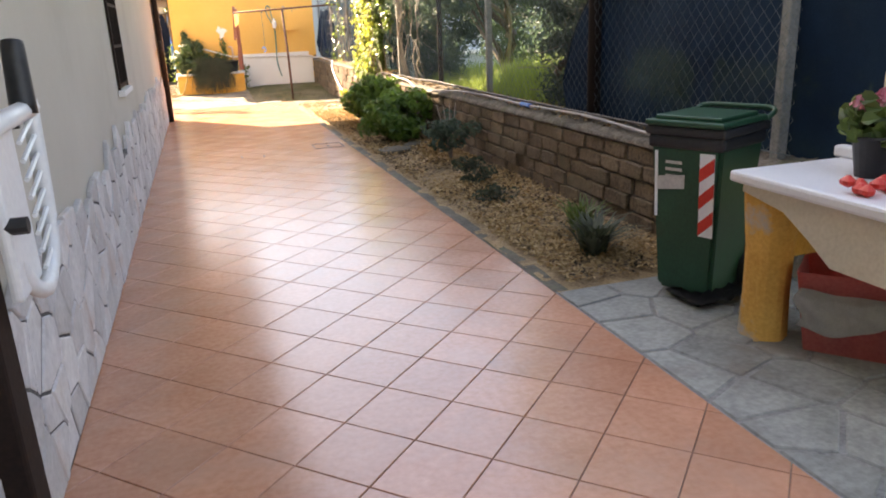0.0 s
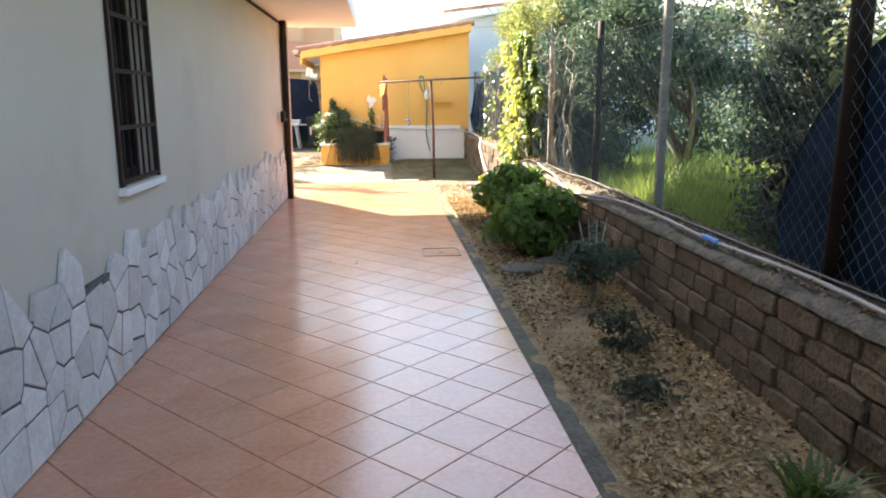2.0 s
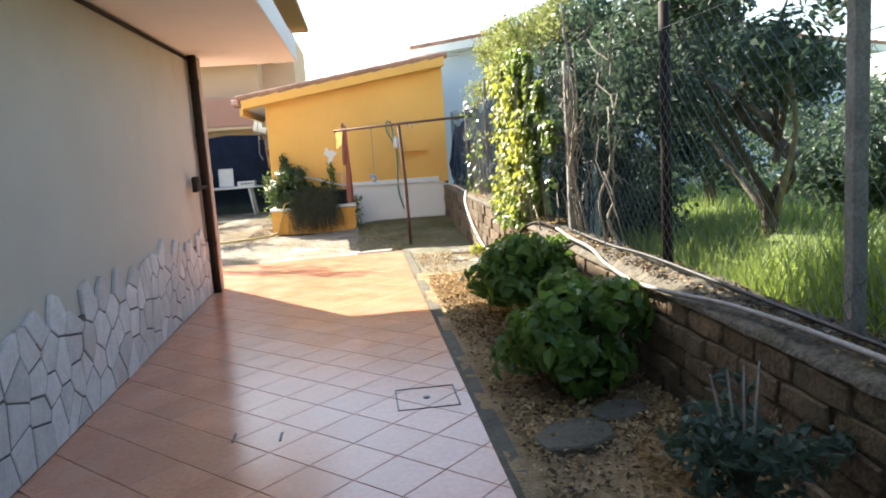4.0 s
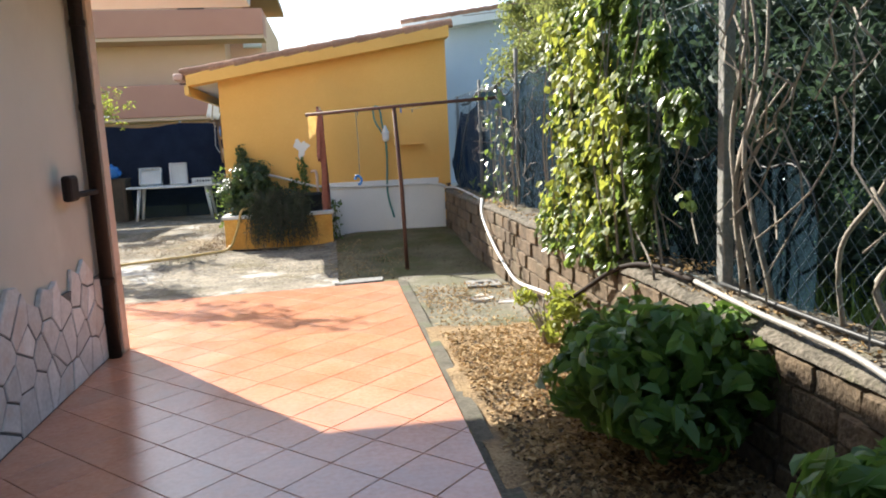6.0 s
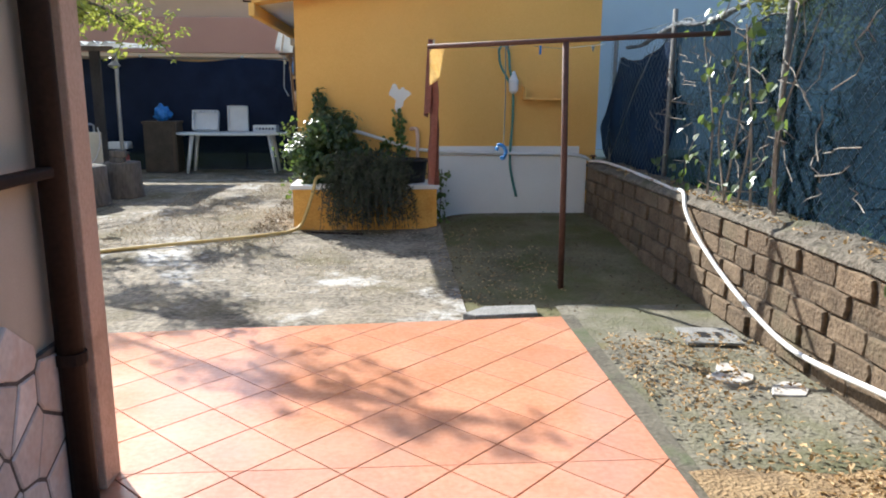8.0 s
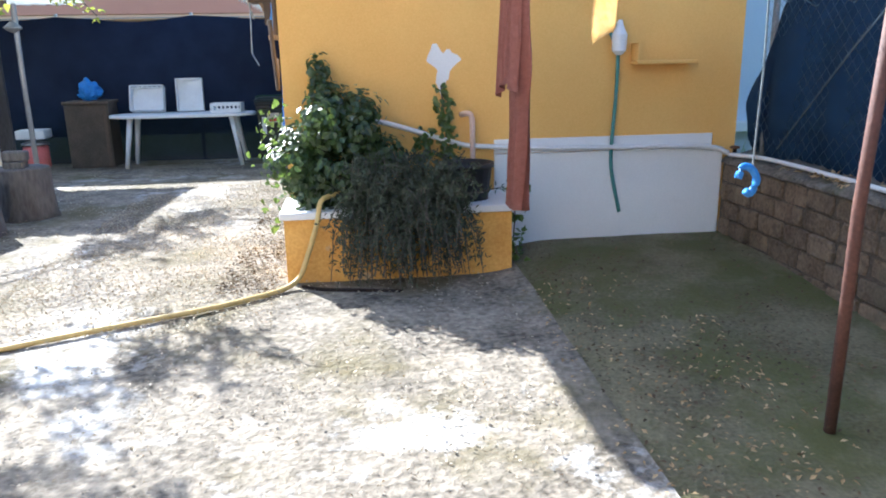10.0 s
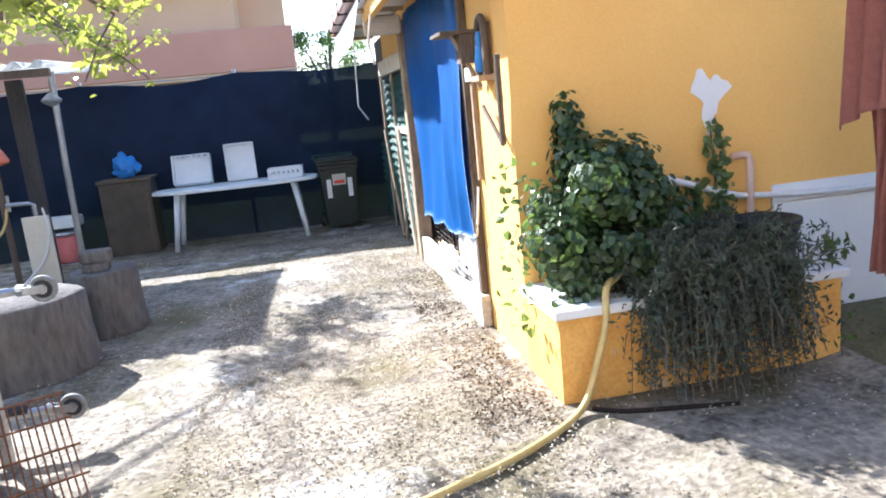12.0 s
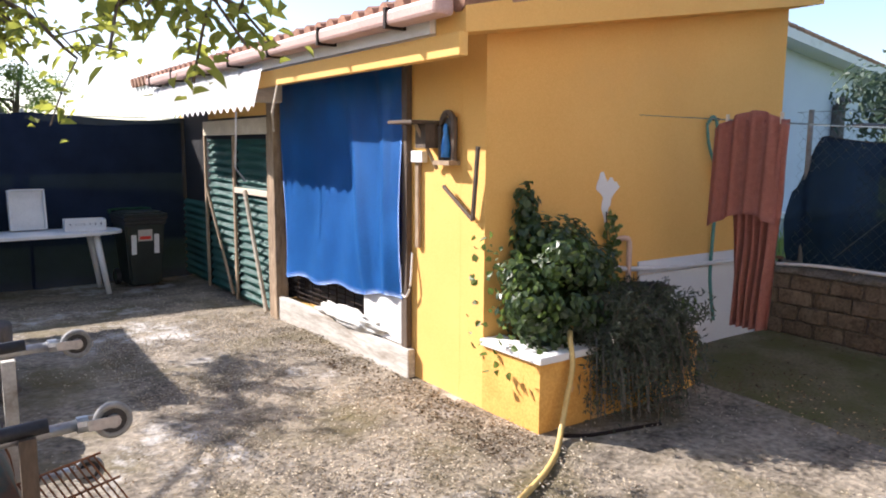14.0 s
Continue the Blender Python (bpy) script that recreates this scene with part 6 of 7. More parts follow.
# things on the side wall
shr = thing("wall_shrine", "small wall shrine with a blue figure in an arched niche", "wall shrine", (SX0 - 0.004, 20.50, 1.62))
bm = BM()
tube(bm, [(-0.035, -0.07, 0.0), (-0.035, -0.075, 0.2)] + [(-0.035, -0.075 * math.cos(a), 0.2 + 0.11 * math.sin(a)) for a in np.linspace(0.15, math.pi - 0.15, 9)] + [(-0.035, 0.075, 0.2), (-0.035, 0.07, 0.0)], 0.022, 6)
part("arch", bm, M_WOOD_DARK, shr)
part("back", bx(-0.02, 0.0, -0.06, 0.06, 0.0, 0.28), M_STUMP, shr)
part("figure", lathe(BM(), [(0.03, 0.02), (0.034, 0.08), (0.022, 0.15), (0.016, 0.18), (0.02, 0.20), (0.012, 0.235)], 12, (-0.05, 0, 0)), M_BLUEBAG, shr, "plain blue figurine", smooth=True)
part("base", bx(-0.09, 0.0, -0.09, 0.09, -0.03, 0.0), M_WOOD, shr)
wl = thing("wall_shelf", "dark slanted wooden bracket shelf on the wall", "shelf", (SX0 - 0.004, 20.72, 1.86))
part("board", bx(-0.24, 0.0, -0.10, 0.20, 0.0, 0.022, bevel=0.004), M_WOOD_DARK, wl)
part("cheek", bx(-0.13, 0.0, -0.10, 0.02, -0.16, -0.002), M_WOOD_DARK, wl)
part("strut", tb([(-0.02, -0.08, -0.30), (-0.16, -0.02, 0.0)], 0.013, 6), M_WOOD, wl)
part("switch_box", bx(-0.05, 0.0, 0.06, 0.20, -0.26, -0.18, bevel=0.006), M_PLASTIC_W, wl, "white electrical switch box")
solo("batten_strip", bx(SX0 - 0.03, SX0 - 0.003, 20.86, 20.90, 1.0, 1.66), M_WOOD, "timber batten on the outbuilding wall", "batten")
stk = thing("wall_hook_sticks", "two dark sticks fixed in a v on the wall", "wall hook", (SX0 - 0.004, 20.2, 1.25))
part("stick", tb([(-0.03, 0.03, 0.0), (-0.05, -0.04, 0.46)], 0.016, 6), M_WOOD_DARK, stk)
part("stick", tb([(-0.03, 0.03, 0.0), (-0.05, 0.32, 0.20)], 0.014, 6), M_WOOD_DARK, stk)
solo("cord_loop", tb(smooth_path([(SX0 - 0.02, 20.95, 0.95), (SX0 - 0.05, 20.93, 0.72), (SX0 - 0.05, 21.0, 0.62), (SX0 - 0.05, 21.06, 0.72), (SX0 - 0.03, 21.0, 1.1)], 4), 0.008, 6), M_HOSE_W, "pale cord looped beside the blue sheet", "cord")

# plastic table
tab = thing("garden_table", "white oval plastic garden table", "table", (-1.82, 26.0, -0.03))
bm = BM()
n = 40
out = []
for ring, (s, z) in enumerate(((0.96, 0.70), (1.0, 0.705), (1.0, 0.735), (0.985, 0.742))):
    out.append([bm.verts.new((s * 1.02 * math.copysign(abs(math.cos(a)) ** 0.7, math.cos(a)), s * 0.36 * math.copysign(abs(math.sin(a)) ** 0.7, math.sin(a)), z)) for a in [2 * math.pi * k / n for k in range(n)]])
for a_, b_ in zip(out, out[1:]):
    for k in range(n):
        bm.faces.new((a_[k], a_[(k + 1) % n], b_[(k + 1) % n], b_[k]))
bm.faces.new(out[0][::-1])
bm.faces.new(out[-1])
part("tabletop", bm, M_PLASTIC_W, tab)
for sx in (-1, 1):
    for sy in (-1, 1):
        part("leg", tb([(sx * 0.70, sy * 0.20, 0.70), (sx * 0.80, sy * 0.26, 0.0)], 0.042, 8, 0.030), M_PLASTIC_W, tab, smooth=True)


def crate(at, rx, rz, w_, d_, h_, label):
    e = thing("plastic_crate", label, "crate", at, group="white crates")
    e.matrix_world = pose(*at, rx, 0, rz)
    part("base", bx(-w_ / 2, w_ / 2, -d_ / 2, d_ / 2, 0, 0.008), M_PLASTIC_W, e)
    for s in (-1, 1):
        part("end_wall", bx(s * w_ / 2 - 0.006, s * w_ / 2 + 0.006, -d_ / 2, d_ / 2, 0.009, h_), M_PLASTIC_W, e)
        for z0, z1 in ((0.009, h_ * 0.3), (h_ * 0.72, h_)):
            part("side_rail", bx(-w_ / 2 + 0.007, w_ / 2 - 0.007, s * d_ / 2 - 0.005, s * d_ / 2 + 0.005, z0, z1), M_PLASTIC_W, e)
        for k in range(7):
            x = -w_ / 2 + 0.03 + k * (w_ - 0.06) / 6
            part("side_slat", bx(x - 0.012, x + 0.012, s * d_ / 2 - 0.005, s * d_ / 2 + 0.005, h_ * 0.3 + 0.001, h_ * 0.72 - 0.001), M_PLASTIC_W, e)
    return e


crate((-2.36, 26.28, 0.72), 72, 0, 0.46, 0.36, 0.16, "white slatted plastic crate propped upright on the table")
crate((-1.76, 26.30, 0.72), 82, 4, 0.36, 0.46, 0.14, "white plastic crate standing on end on the table")
crate((-1.20, 26.0, 0.715), 0, -3, 0.42, 0.28, 0.13, "shallow white plastic crate lying on the table")
for c in [o for o in scene.objects if o.name.startswith("plastic_crate")][:2]:
    d_ = 0.36 if c.name == "plastic_crate" else 0.46
    c.matrix_world = Matrix.Translation((0, -0.02, 0)) @ c.matrix_world @ Matrix.Translation((0, d_ / 2, 0))

# brown box, blue bag, red canister
bxx = thing("wooden_box", "brown wooden chest against the net fence", "chest", (-3.15, 26.2, -0.03))
part("body", bx(-0.30, 0.30, -0.22, 0.22, 0, 0.90, bevel=0.008), mat("brown_board", (0.055, 0.044, 0.031), (0.115, 0.09, 0.066), 4, 0.85, bump=0.4), bxx)
part("lid", bx(-0.32, 0.32, -0.24, 0.24, 0.902, 0.94, bevel=0.006), M_WOOD_DARK, bxx)
part("batten", bx(0.22, 0.27, -0.232, -0.222, 0.02, 0.88), M_WOOD_DARK, bxx)
bm = BM()
bmesh.ops.create_icosphere(bm, subdivisions=4, radius=1.0)
for v in bm.verts:
    q = 1 + 0.45 * noise.noise(v.co * 2.2) + 0.25 * noise.noise(v.co * 6)
    v.co = Vector((-3.13 + 0.15 * v.co.x * q, 26.2 + 0.10 * v.co.y * q, 1.015 + 0.10 * v.co.z * q + 0.09 * max(0, v.co.z) * (1 + v.co.x * -0.9)))
solo("blue_bag", bm, M_BLUEBAG, "crumpled blue plastic bag on the chest", "plastic bag", smooth=True)
can = thing("red_canister", "dark red canister with a grey lid under the shelter", "canister", (-3.95, 26.1, -0.03))
part("body", lathe(BM(), [(0.15, 0), (0.17, 0.03), (0.17, 0.30), (0.14, 0.34)], 18), M_PINK, can, smooth=True)
part("lid", lathe(BM(), [(0.18, 0.342), (0.18, 0.37), (0.05, 0.41)], 18), M_STEEL, can, smooth=True)
part("tray", bx(-0.2, 0.2, -0.15, 0.15, 0.43, 0.56, bevel=0.02), M_PLASTIC_W, can, "pale plastic tray on top")

# tree stumps
st1 = thing("tree_stump", "weathered grey tree stump used as a block", "tree stump", (-2.55, 22.25, 0.01), group="stumps")
part("log", lathe(BM(), [(0.28, -0.03), (0.25, 0.06), (0.235, 0.25), (0.235, 0.48), (0.225, 0.495)], 22, (0, 0, 0), 0.05), M_STUMP, st1, smooth=True)
anv = thing("iron_anvil", "small rusty iron anvil on a stump", "anvil", (-2.57, 22.2, 0.506))
part("anvil_body", bx(-0.09, 0.09, -0.07, 0.07, 0, 0.06, bevel=0.01), M_STUMP, anv)
part("anvil_head", bx(-0.10, 0.12, -0.055, 0.055, 0.061, 0.16, bevel=0.02), M_STUMP, anv)
st2 = thing("tree_stump", "large grey tree stump with a cracked base", "tree stump", (-2.95, 21.45, 0.01), group="stumps")
part("log", lathe(BM(), [(0.51, -0.03), (0.47, 0.05), (0.45, 0.3), (0.445, 0.50), (0.43, 0.515)], 26, (0, 0, 0), 0.05), M_STUMP, st2, smooth=True)

# standpipe
sp = thing("standpipe", "garden tap on a post wrapped in a cream board", "standpipe", (-3.30, 23.35, -0.03))
part("pipe", tb([(0, 0, 0), (0, 0, 0.98), (-0.04, 0, 0.995), (-0.22, 0, 1.0)], 0.018, 8), M_STEEL, sp)
part("board", bx(-0.11, 0.11, -0.05, -0.02, 0.25, 0.88, bevel=0.006), M_CREAM, sp, "cream board strapped to the pipe")
part("tap", tb([(-0.20, 0, 0.94), (-0.20, 0, 1.08)], 0.014, 8), M_STEEL, sp)
part("hose", tb(smooth_path([(-0.22, 0, 0.97), (-0.26, -0.02, 0.82), (-0.36, -0.03, 0.72), (-0.6, -0.05, 0.70)], 4), 0.012, 8), M_HOSE_Y, sp, "yellow hose end")
part("hose", tb(smooth_path([(0.08, -0.06, 0.95), (0.10, -0.07, 0.75), (0.02, -0.07, 0.5), (-0.18, -0.08, 0.3)], 4), 0.010, 8), M_HOSE_W, sp, "thin pale hose")
bk = thing("orange_bucket", "orange plastic bucket hung upside down on a shelter post", "bucket", (-3.72, 23.62, 1.28))
part("bucket", lathe(BM(), [(0.20, 0.0), (0.205, 0.02), (0.13, 0.36), (0.02, 0.37)], 20), M_ORANGE, bk, smooth=True)
bk.matrix_world = pose(-3.72, 23.62, 1.28, 0, -14, 0)
solo("shelter_post", tb([(-3.72, 23.82, -0.05), (-3.72, 23.82, 2.14)], 0.03, 8), M_WOOD_DARK, "dark timber post of the shelter", "post")

# overturned wheeled barbecue
bbq = thing("overturned_trolley", "rusty wheeled barbecue trolley lying on its side", "trolley", (-2.75, 19.7, 0.015))


def caster(parent, x, y, z):
    bm = BM()
    rim = [(0.044, -0.012), (0.058, -0.016), (0.064, -0.008), (0.064, 0.008), (0.058, 0.016), (0.044, 0.012)]
    rows = [[bm.verts.new((x + rad * math.cos(a), y + w_, z + rad * math.sin(a))) for rad, w_ in rim] for a in [2 * math.pi * k / 24 for k in range(24)]]
    for a, b in zip(rows, rows[1:] + rows[:1]):
        for k in range(6):
            bm.faces.new((a[k], b[k], b[(k + 1) % 6], a[(k + 1) % 6]))
    bmesh.ops.recalc_face_normals(bm, faces=bm.faces)
    wh = part("wheel", bm, M_RUBBER, parent, "pale grey caster tyre", smooth=True)
    # Black disc paints the dark gap between tyre and hub.
    part("wheel_gap_dark", tb([(x, y - 0.008, z), (x, y + 0.008, z)], 0.0445, 22), M_BLACK, wh)
    part("hub", tb([(x, y - 0.022, z), (x, y + 0.022, z)], 0.024, 16), M_STEEL, wh)
    part("fork", bx(x - 0.085, x + 0.012, y - 0.030, y - 0.024, z - 0.018, z + 0.022, bevel=0.002), M_STEEL, parent)
    part("fork", bx(x - 0.085, x + 0.012, y + 0.024, y + 0.030, z - 0.018, z + 0.022, bevel=0.002), M_STEEL, parent)
    part("swivel", tb([(x - 0.115, y, z + 0.004), (x - 0.08, y, z + 0.004)], 0.028, 10), M_STEEL, parent)


for x, y, z in ((0.52, 0.42, 0.81), (0.49, -0.46, 0.74), (0.54, 0.42, 0.21), (0.50, -0.46, 0.10)):
    part("leg", tb([(-0.35, y, z - 0.03), (x - 0.11, y, z + 0.004)], 0.020, 10), M_STEEL, bbq, smooth=True)
    part("grip", tb([(-0.15, y, z - 0.004), (x - 0.20, y, z + 0.022)], 0.027, 10), M_BLACK, bbq, "dark tube sleeve", smooth=True)
    caster(bbq, x, y, z)
part("drum", tb([(-0.12, -0.38, 0.42), (-0.12, 0.34, 0.46)], 0.33, 30), M_TEAL, bbq, "teal and rust enamelled drum", smooth=True)
part("drum_band", tb([(-0.12, -0.02, 0.439), (-0.12, 0.02, 0.441)], 0.336, 30), M_RUST, bbq)
part("upright", bx(0.22, 0.27, 0.30, 0.34, 0.0, 0.80), M_BOARD, bbq, "pale timber upright")
part("upright", bx(0.20, 0.25, -0.50, -0.46, 0.0, 0.74), M_WOOD_DARK, bbq)
grl = thing("barbecue_grill", "rusty barbecue grate leaning against the trolley", "grill", (-2.30, 19.35, 0.02))
M_ = pose(0, 0, 0, 32, 0, 24)
for k in range(24):
    x = -0.36 + k * 0.03
    part("bar", tb([tuple(M_ @ Vector(q)) for q in ((x, 0, 0), (x, 0.62, 0))], 0.0045, 5), M_RUST, grl)
for y in (0.0, 0.15, 0.31, 0.47, 0.62):
    part("cross_bar", tb([tuple(M_ @ Vector(q)) for q in ((-0.38, y, 0.006), (0.36, y, 0.006))], 0.006, 5), M_RUST, grl)
e = thing("weed", "yellowish weeds beside the trolley", "weed", (-2.75, 18.75, 0.0))
p_, n__ = clump_points(blob(0, 0, 0.22, 0.22, 0.2, 0.2, 14, 0.05, 0.1, 33), 500, 0.6)
mesh_part("leaves", leaf_mesh("leaves", p_, n__, 0.045, M_LEAF_LIME, 0.6), e)
part("stick", tb([(0.08, 0.02, -0.02), (0.12, 0.0, 0.42)], 0.02, 6), M_WOOD_PALE, e, "pale stake")

# yard tree with overhanging branches
yt = thing("yard_tree", "yellow-green leafed fruit tree overhanging the yard", "tree", (-4.7, 20.6, -0.05))
part("trunk", tube(BM(), smooth_path([(0, 0, -0.05), (0.06, 0.02, 0.7), (0.0, 0.06, 1.4), (0.15, 0.0, 2.1), (0.3, -0.05, 2.8)], 4), 0.15, 12, 0.07), M_BARK, yt, smooth=True)
BOUGHS = [((0.1, 0, 1.7), (1.3, -0.6, 2.15), (2.4, -1.05, 2.5), (2.95, -1.35, 2.25)), ((0.1, 0, 1.9), (1.3, 0.2, 2.3), (2.3, 0.5, 2.5), (2.75, 0.75, 2.25)),
         ((0.3, 0, 2.7), (1.2, -0.4, 3.3), (2.2, -0.9, 3.8), (3.0, -1.2, 3.9)), ((0.3, 0, 2.7), (0.8, 0.6, 3.5), (1.6, 0.7, 3.9)), ((0.1, 0, 2.2), (-0.7, -0.6, 3.0), (-1.2, -1.0, 3.4)), ((0.2, 0, 2.4), (0.6, -1.2, 2.9), (1.3, -2.0, 3.1)),
         ((0.1, 0.05, 2.0), (0.4, 1.7, 2.5), (1.2, 3.2, 2.75), (2.1, 4.1, 2.3)), ((0.2, 0.1, 2.4), (0.3, 2.2, 3.0), (0.8, 3.7, 3.3), (1.5, 4.6, 3.0))]
pos, nor = [], []
rr = random.Random(41)
tw = []
for bough, L in enumerate(BOUGHS):
    sp_ = smooth_path(L, 6)
    part("limb", tube(BM(), sp_, 0.042 if bough < 6 else 0.024, 8, 0.008), M_BARK, yt, smooth=True)
    for k in range(26 if bough < 6 else 22):
        i = rr.randint(len(sp_) // 3 if bough < 6 else len(sp_) * 2 // 3, len(sp_) - 1)
        q = Vector(sp_[i])
        d_ = Vector((rr.uniform(-1, 1), rr.uniform(-1, 1), rr.uniform(-0.9, 0.7))).normalized() * rr.uniform(0.2, 0.55)
        tw.append([tuple(q), tuple(q + d_ * 0.5 + Vector((0, 0, 0.03))), tuple(q + d_)])
        for j in range(24):
            t = rr.uniform(0.25, 1.05)
            pos.append(tuple(q + d_ * t + Vector((rr.gauss(0, 0.05), rr.gauss(0, 0.05), rr.gauss(0, 0.045)))))
            nor.append((rr.gauss(0, 0.6), rr.gauss(0, 0.6), 1.0))
mesh_part("twig_mass", strip_mesh("twig_mass", tw, 0.006, M_BARK, 4), yt)["kind"] = "stuff"
mesh_part("foliage", leaf_mesh("foliage", pos, nor, 0.075, M_LEAF_TREE, 0.55, 0.25, False), yt)

# white stones in the moss, drain
dr = thing("drain_cover", "small pale concrete drain cover", "drain", (3.10, 16.15, -0.035), -6)
part("frame", bx(-0.17, 0.17, -0.15, 0.15, 0, 0.02, bevel=0.004), M_POST, dr)
# Black plates on the solid cover stand in for the slots' dark.
part("slot_dark", bx(-0.06, 0.0, -0.05, 0.05, 0.0205, 0.023), M_BLACK, dr)
part("slot_dark", bx(0.04, 0.08, -0.05, 0.05, 0.0205, 0.023), M_BLACK, dr)
for x, y, w_, rz in ((2.95, 15.50, 0.13, 10), (3.17, 15.32, 0.12, 40), (2.98, 15.62, 0.09, 70)):
    o = solo("flat_stone", slab(BM(), [(w_ * (1 + 0.25 * math.sin(2.7 * k)) * math.cos(k * 0.9), 0.75 * w_ * math.sin(k * 0.9)) for k in range(7)], -0.02, 0.006, 0.005), M_STICKER, "flat white stone on the ground", "stone", "flat stones")
    o.matrix_world = pose(x, y, -0.03, 0, 0, rz)
for x, y, w_ in ((2.68, 9.5, 0.22), (3.0, 9.75, 0.17)):
    o = solo("flat_stone", slab(BM(), [(w_ * (1 + 0.2 * math.sin(2.1 * k)) * math.cos(k * 0.9), 0.8 * w_ * math.sin(k * 0.9)) for k in range(7)], -0.02, 0.04, 0.01), M_KERB, "flat grey stone laid in the bed", "stone", "flat stones")
    o.matrix_world = pose(x, y, -0.02, 0, 0, 20)
solo("step_slab", slab(BM(), [(1.62, 16.62), (1.70, 16.56), (2.12, 16.60), (2.14, 16.80), (1.78, 16.78)], -0.1, 0.004, 0.006), M_POST, "broken pale concrete slab at the terrace edge", "concrete slab")

# manhole cover in the terrace
mh = thing("manhole_cover", "tiled manhole cover with a dark metal rim", "manhole cover", (2.016, 10.28, 0.0))
bm = BM()
for a0, a1, b0, b1 in ((-0.18, 0.18, 0.172, 0.18), (-0.18, 0.18, -0.18, -0.172), (-0.18, -0.172, -0.172, 0.172), (0.172, 0.18, -0.172, 0.172)):
    box(bm, a0, a1, b0, b1, -0.004, 0.0035)
part("rim", bm, M_BLACK, mh)
# Black disc laid on the tiles imitates the hole's dark inside.
part("lift_hole_dark", lathe(BM(), [(0.022, 0.0), (0.022, 0.003)], 14), M_BLACK, mh)
for x, y, rz in ((1.20, 9.85, 10), (0.95, 9.9, 80)):
    solo("floor_mark", bx(x, x + 0.012, y, y + 0.12, 0.0, 0.004), M_BLACK, "small dark metal strip in the tiles", "metal strip", "floor strips")

# ---------------------------------------------------------------- beyond the yard
apt = thing("apartment_building", "apricot apartment building with terracotta parapets", "apartment building", (-6.0, 42.0, 0))
part("wall", bx(-14, 3.4, 0.5, 12, -0.2, 9.0), M_APT, apt)
part("wall", bx(3.4, 5.0, 2.5, 12, -0.2, 7.6), M_APT, apt)
for z in (2.9, 6.1):
    bal = part("balcony", bx(-14, 5.2, -1.0, 0.49, z - 0.15, z, bevel=0.02), M_APT, apt, "balcony slab")
    part("parapet", bx(-14, 5.2, -1.05, -0.9, z, z + 1.05 + (0.25 if z < 3 else 0), bevel=0.03), M_APT2, bal, "terracotta balcony parapet")
    part("parapet_end", bx(5.0, 5.2, -0.89, 0.49, z, z + 1.05 + (0.25 if z < 3 else 0), bevel=0.03), M_APT2, bal)
for z in (6.5,):
    for x in (-11, -7.5, -4, 1.6):
        wd = part("window", bx(x, x + 1.1, 0.44, 0.498, z, z + 1.6), M_WOOD_DARK, apt, "shuttered window")
        part("sill", bx(x - 0.05, x + 1.15, 0.40, 0.498, z - 0.08, z - 0.002), M_WHITE, wd)
part("roof", bx(-14.4, 5.4, -0.6, 12.4, 9.0, 9.25), M_ROOFTILE, apt)
part("air_unit", bx(4.0, 4.8, 2.1, 2.49, 6.0, 6.6, bevel=0.03), M_PLASTIC_W, apt, "white outdoor air unit")

nb = thing("neighbour_house", "pale blue neighbouring house with a sloping tiled roof", "house", (7.4, 24.0, 0))


def gable(drop, y0, y1, low, thick):
    """A gable outline; low is the foot of it, or None for a roof slab of that thickness."""
    top = [(-3.9 - drop, 3.58 - 0.128 * drop), (0, 4.08), (7.8 + drop, 3.10 - 0.128 * drop)]
    if low is not None:
        outline = [(-3.9, low)] + top[:1] + [(0, 4.08)] + top[2:] + [(7.8, low)]
    else:
        outline = [(x, z + 0.004) for x, z in top] + [(x, z + thick) for x, z in top[::-1]]
    bm = BM()
    v0 = [bm.verts.new((x, y0, z)) for x, z in outline]
    v1 = [bm.verts.new((x, y1, z)) for x, z in outline]
    bm.faces.new(v0)
    bm.faces.new(v1[::-1])
    m = len(outline)
    for k in range(m):
        bm.faces.new((v0[k], v1[k], v1[(k + 1) % m], v0[(k + 1) % m]))
    bmesh.ops.recalc_face_normals(bm, faces=bm.faces)
    return bm


part("wall", gable(0, 0.45, 9, -0.2, 0), M_BLUEWALL, nb, "pale blue wall")
rf = part("roof", gable(0.3, 0.0, 9.4, None, 0.2), M_WHITE, nb, "white rendered roof verge")
bm = BM()
for k in range(50):
    x = -4.2 + k * 0.25
    z = 4.30 - 0.128 * abs(x) if x > 0 else 4.30 + 0.128 * x
    tube(bm, [(x, 0.05, z), (x + 0.27, 0.05, z + (-0.02 if x > 0 else 0.05))], 0.065, 8)
part("verge_tile", bm, M_ROOFTILE, rf, "terracotta verge tiles")
part("flue", tb([(5.5, 0.35, 1.9), (5.5, 0.35, 2.6), (5.45, 0.2, 2.75)], 0.13, 10), M_STUMP, nb, "sooty wall flue")
part("ledge", bx(-3.5, 7.8, 0.2, 0.44, 0.40, 0.52), M_WHITE, nb, "white ledge")

tree("far_tree", "bare-topped tree behind the neighbouring house", (9.0, 34, 0), 7.5, 0.14, blob(0, 0, 4.9, 0.95, 1.0, 1.8, 40, 0.3, 0.55, 51), 1600, 0.14, M_LEAF_DARK, 12, 51, bare=140)
tree("far_tree", "hazy tree beyond the back fence", (0.6, 52, 0), 7.0, 0.16, blob(0, 0, 3.6, 2.0, 1.8, 1.9, 40, 0.4, 0.7, 52), 2600, 0.18, M_LEAF_MID, 9, 52)
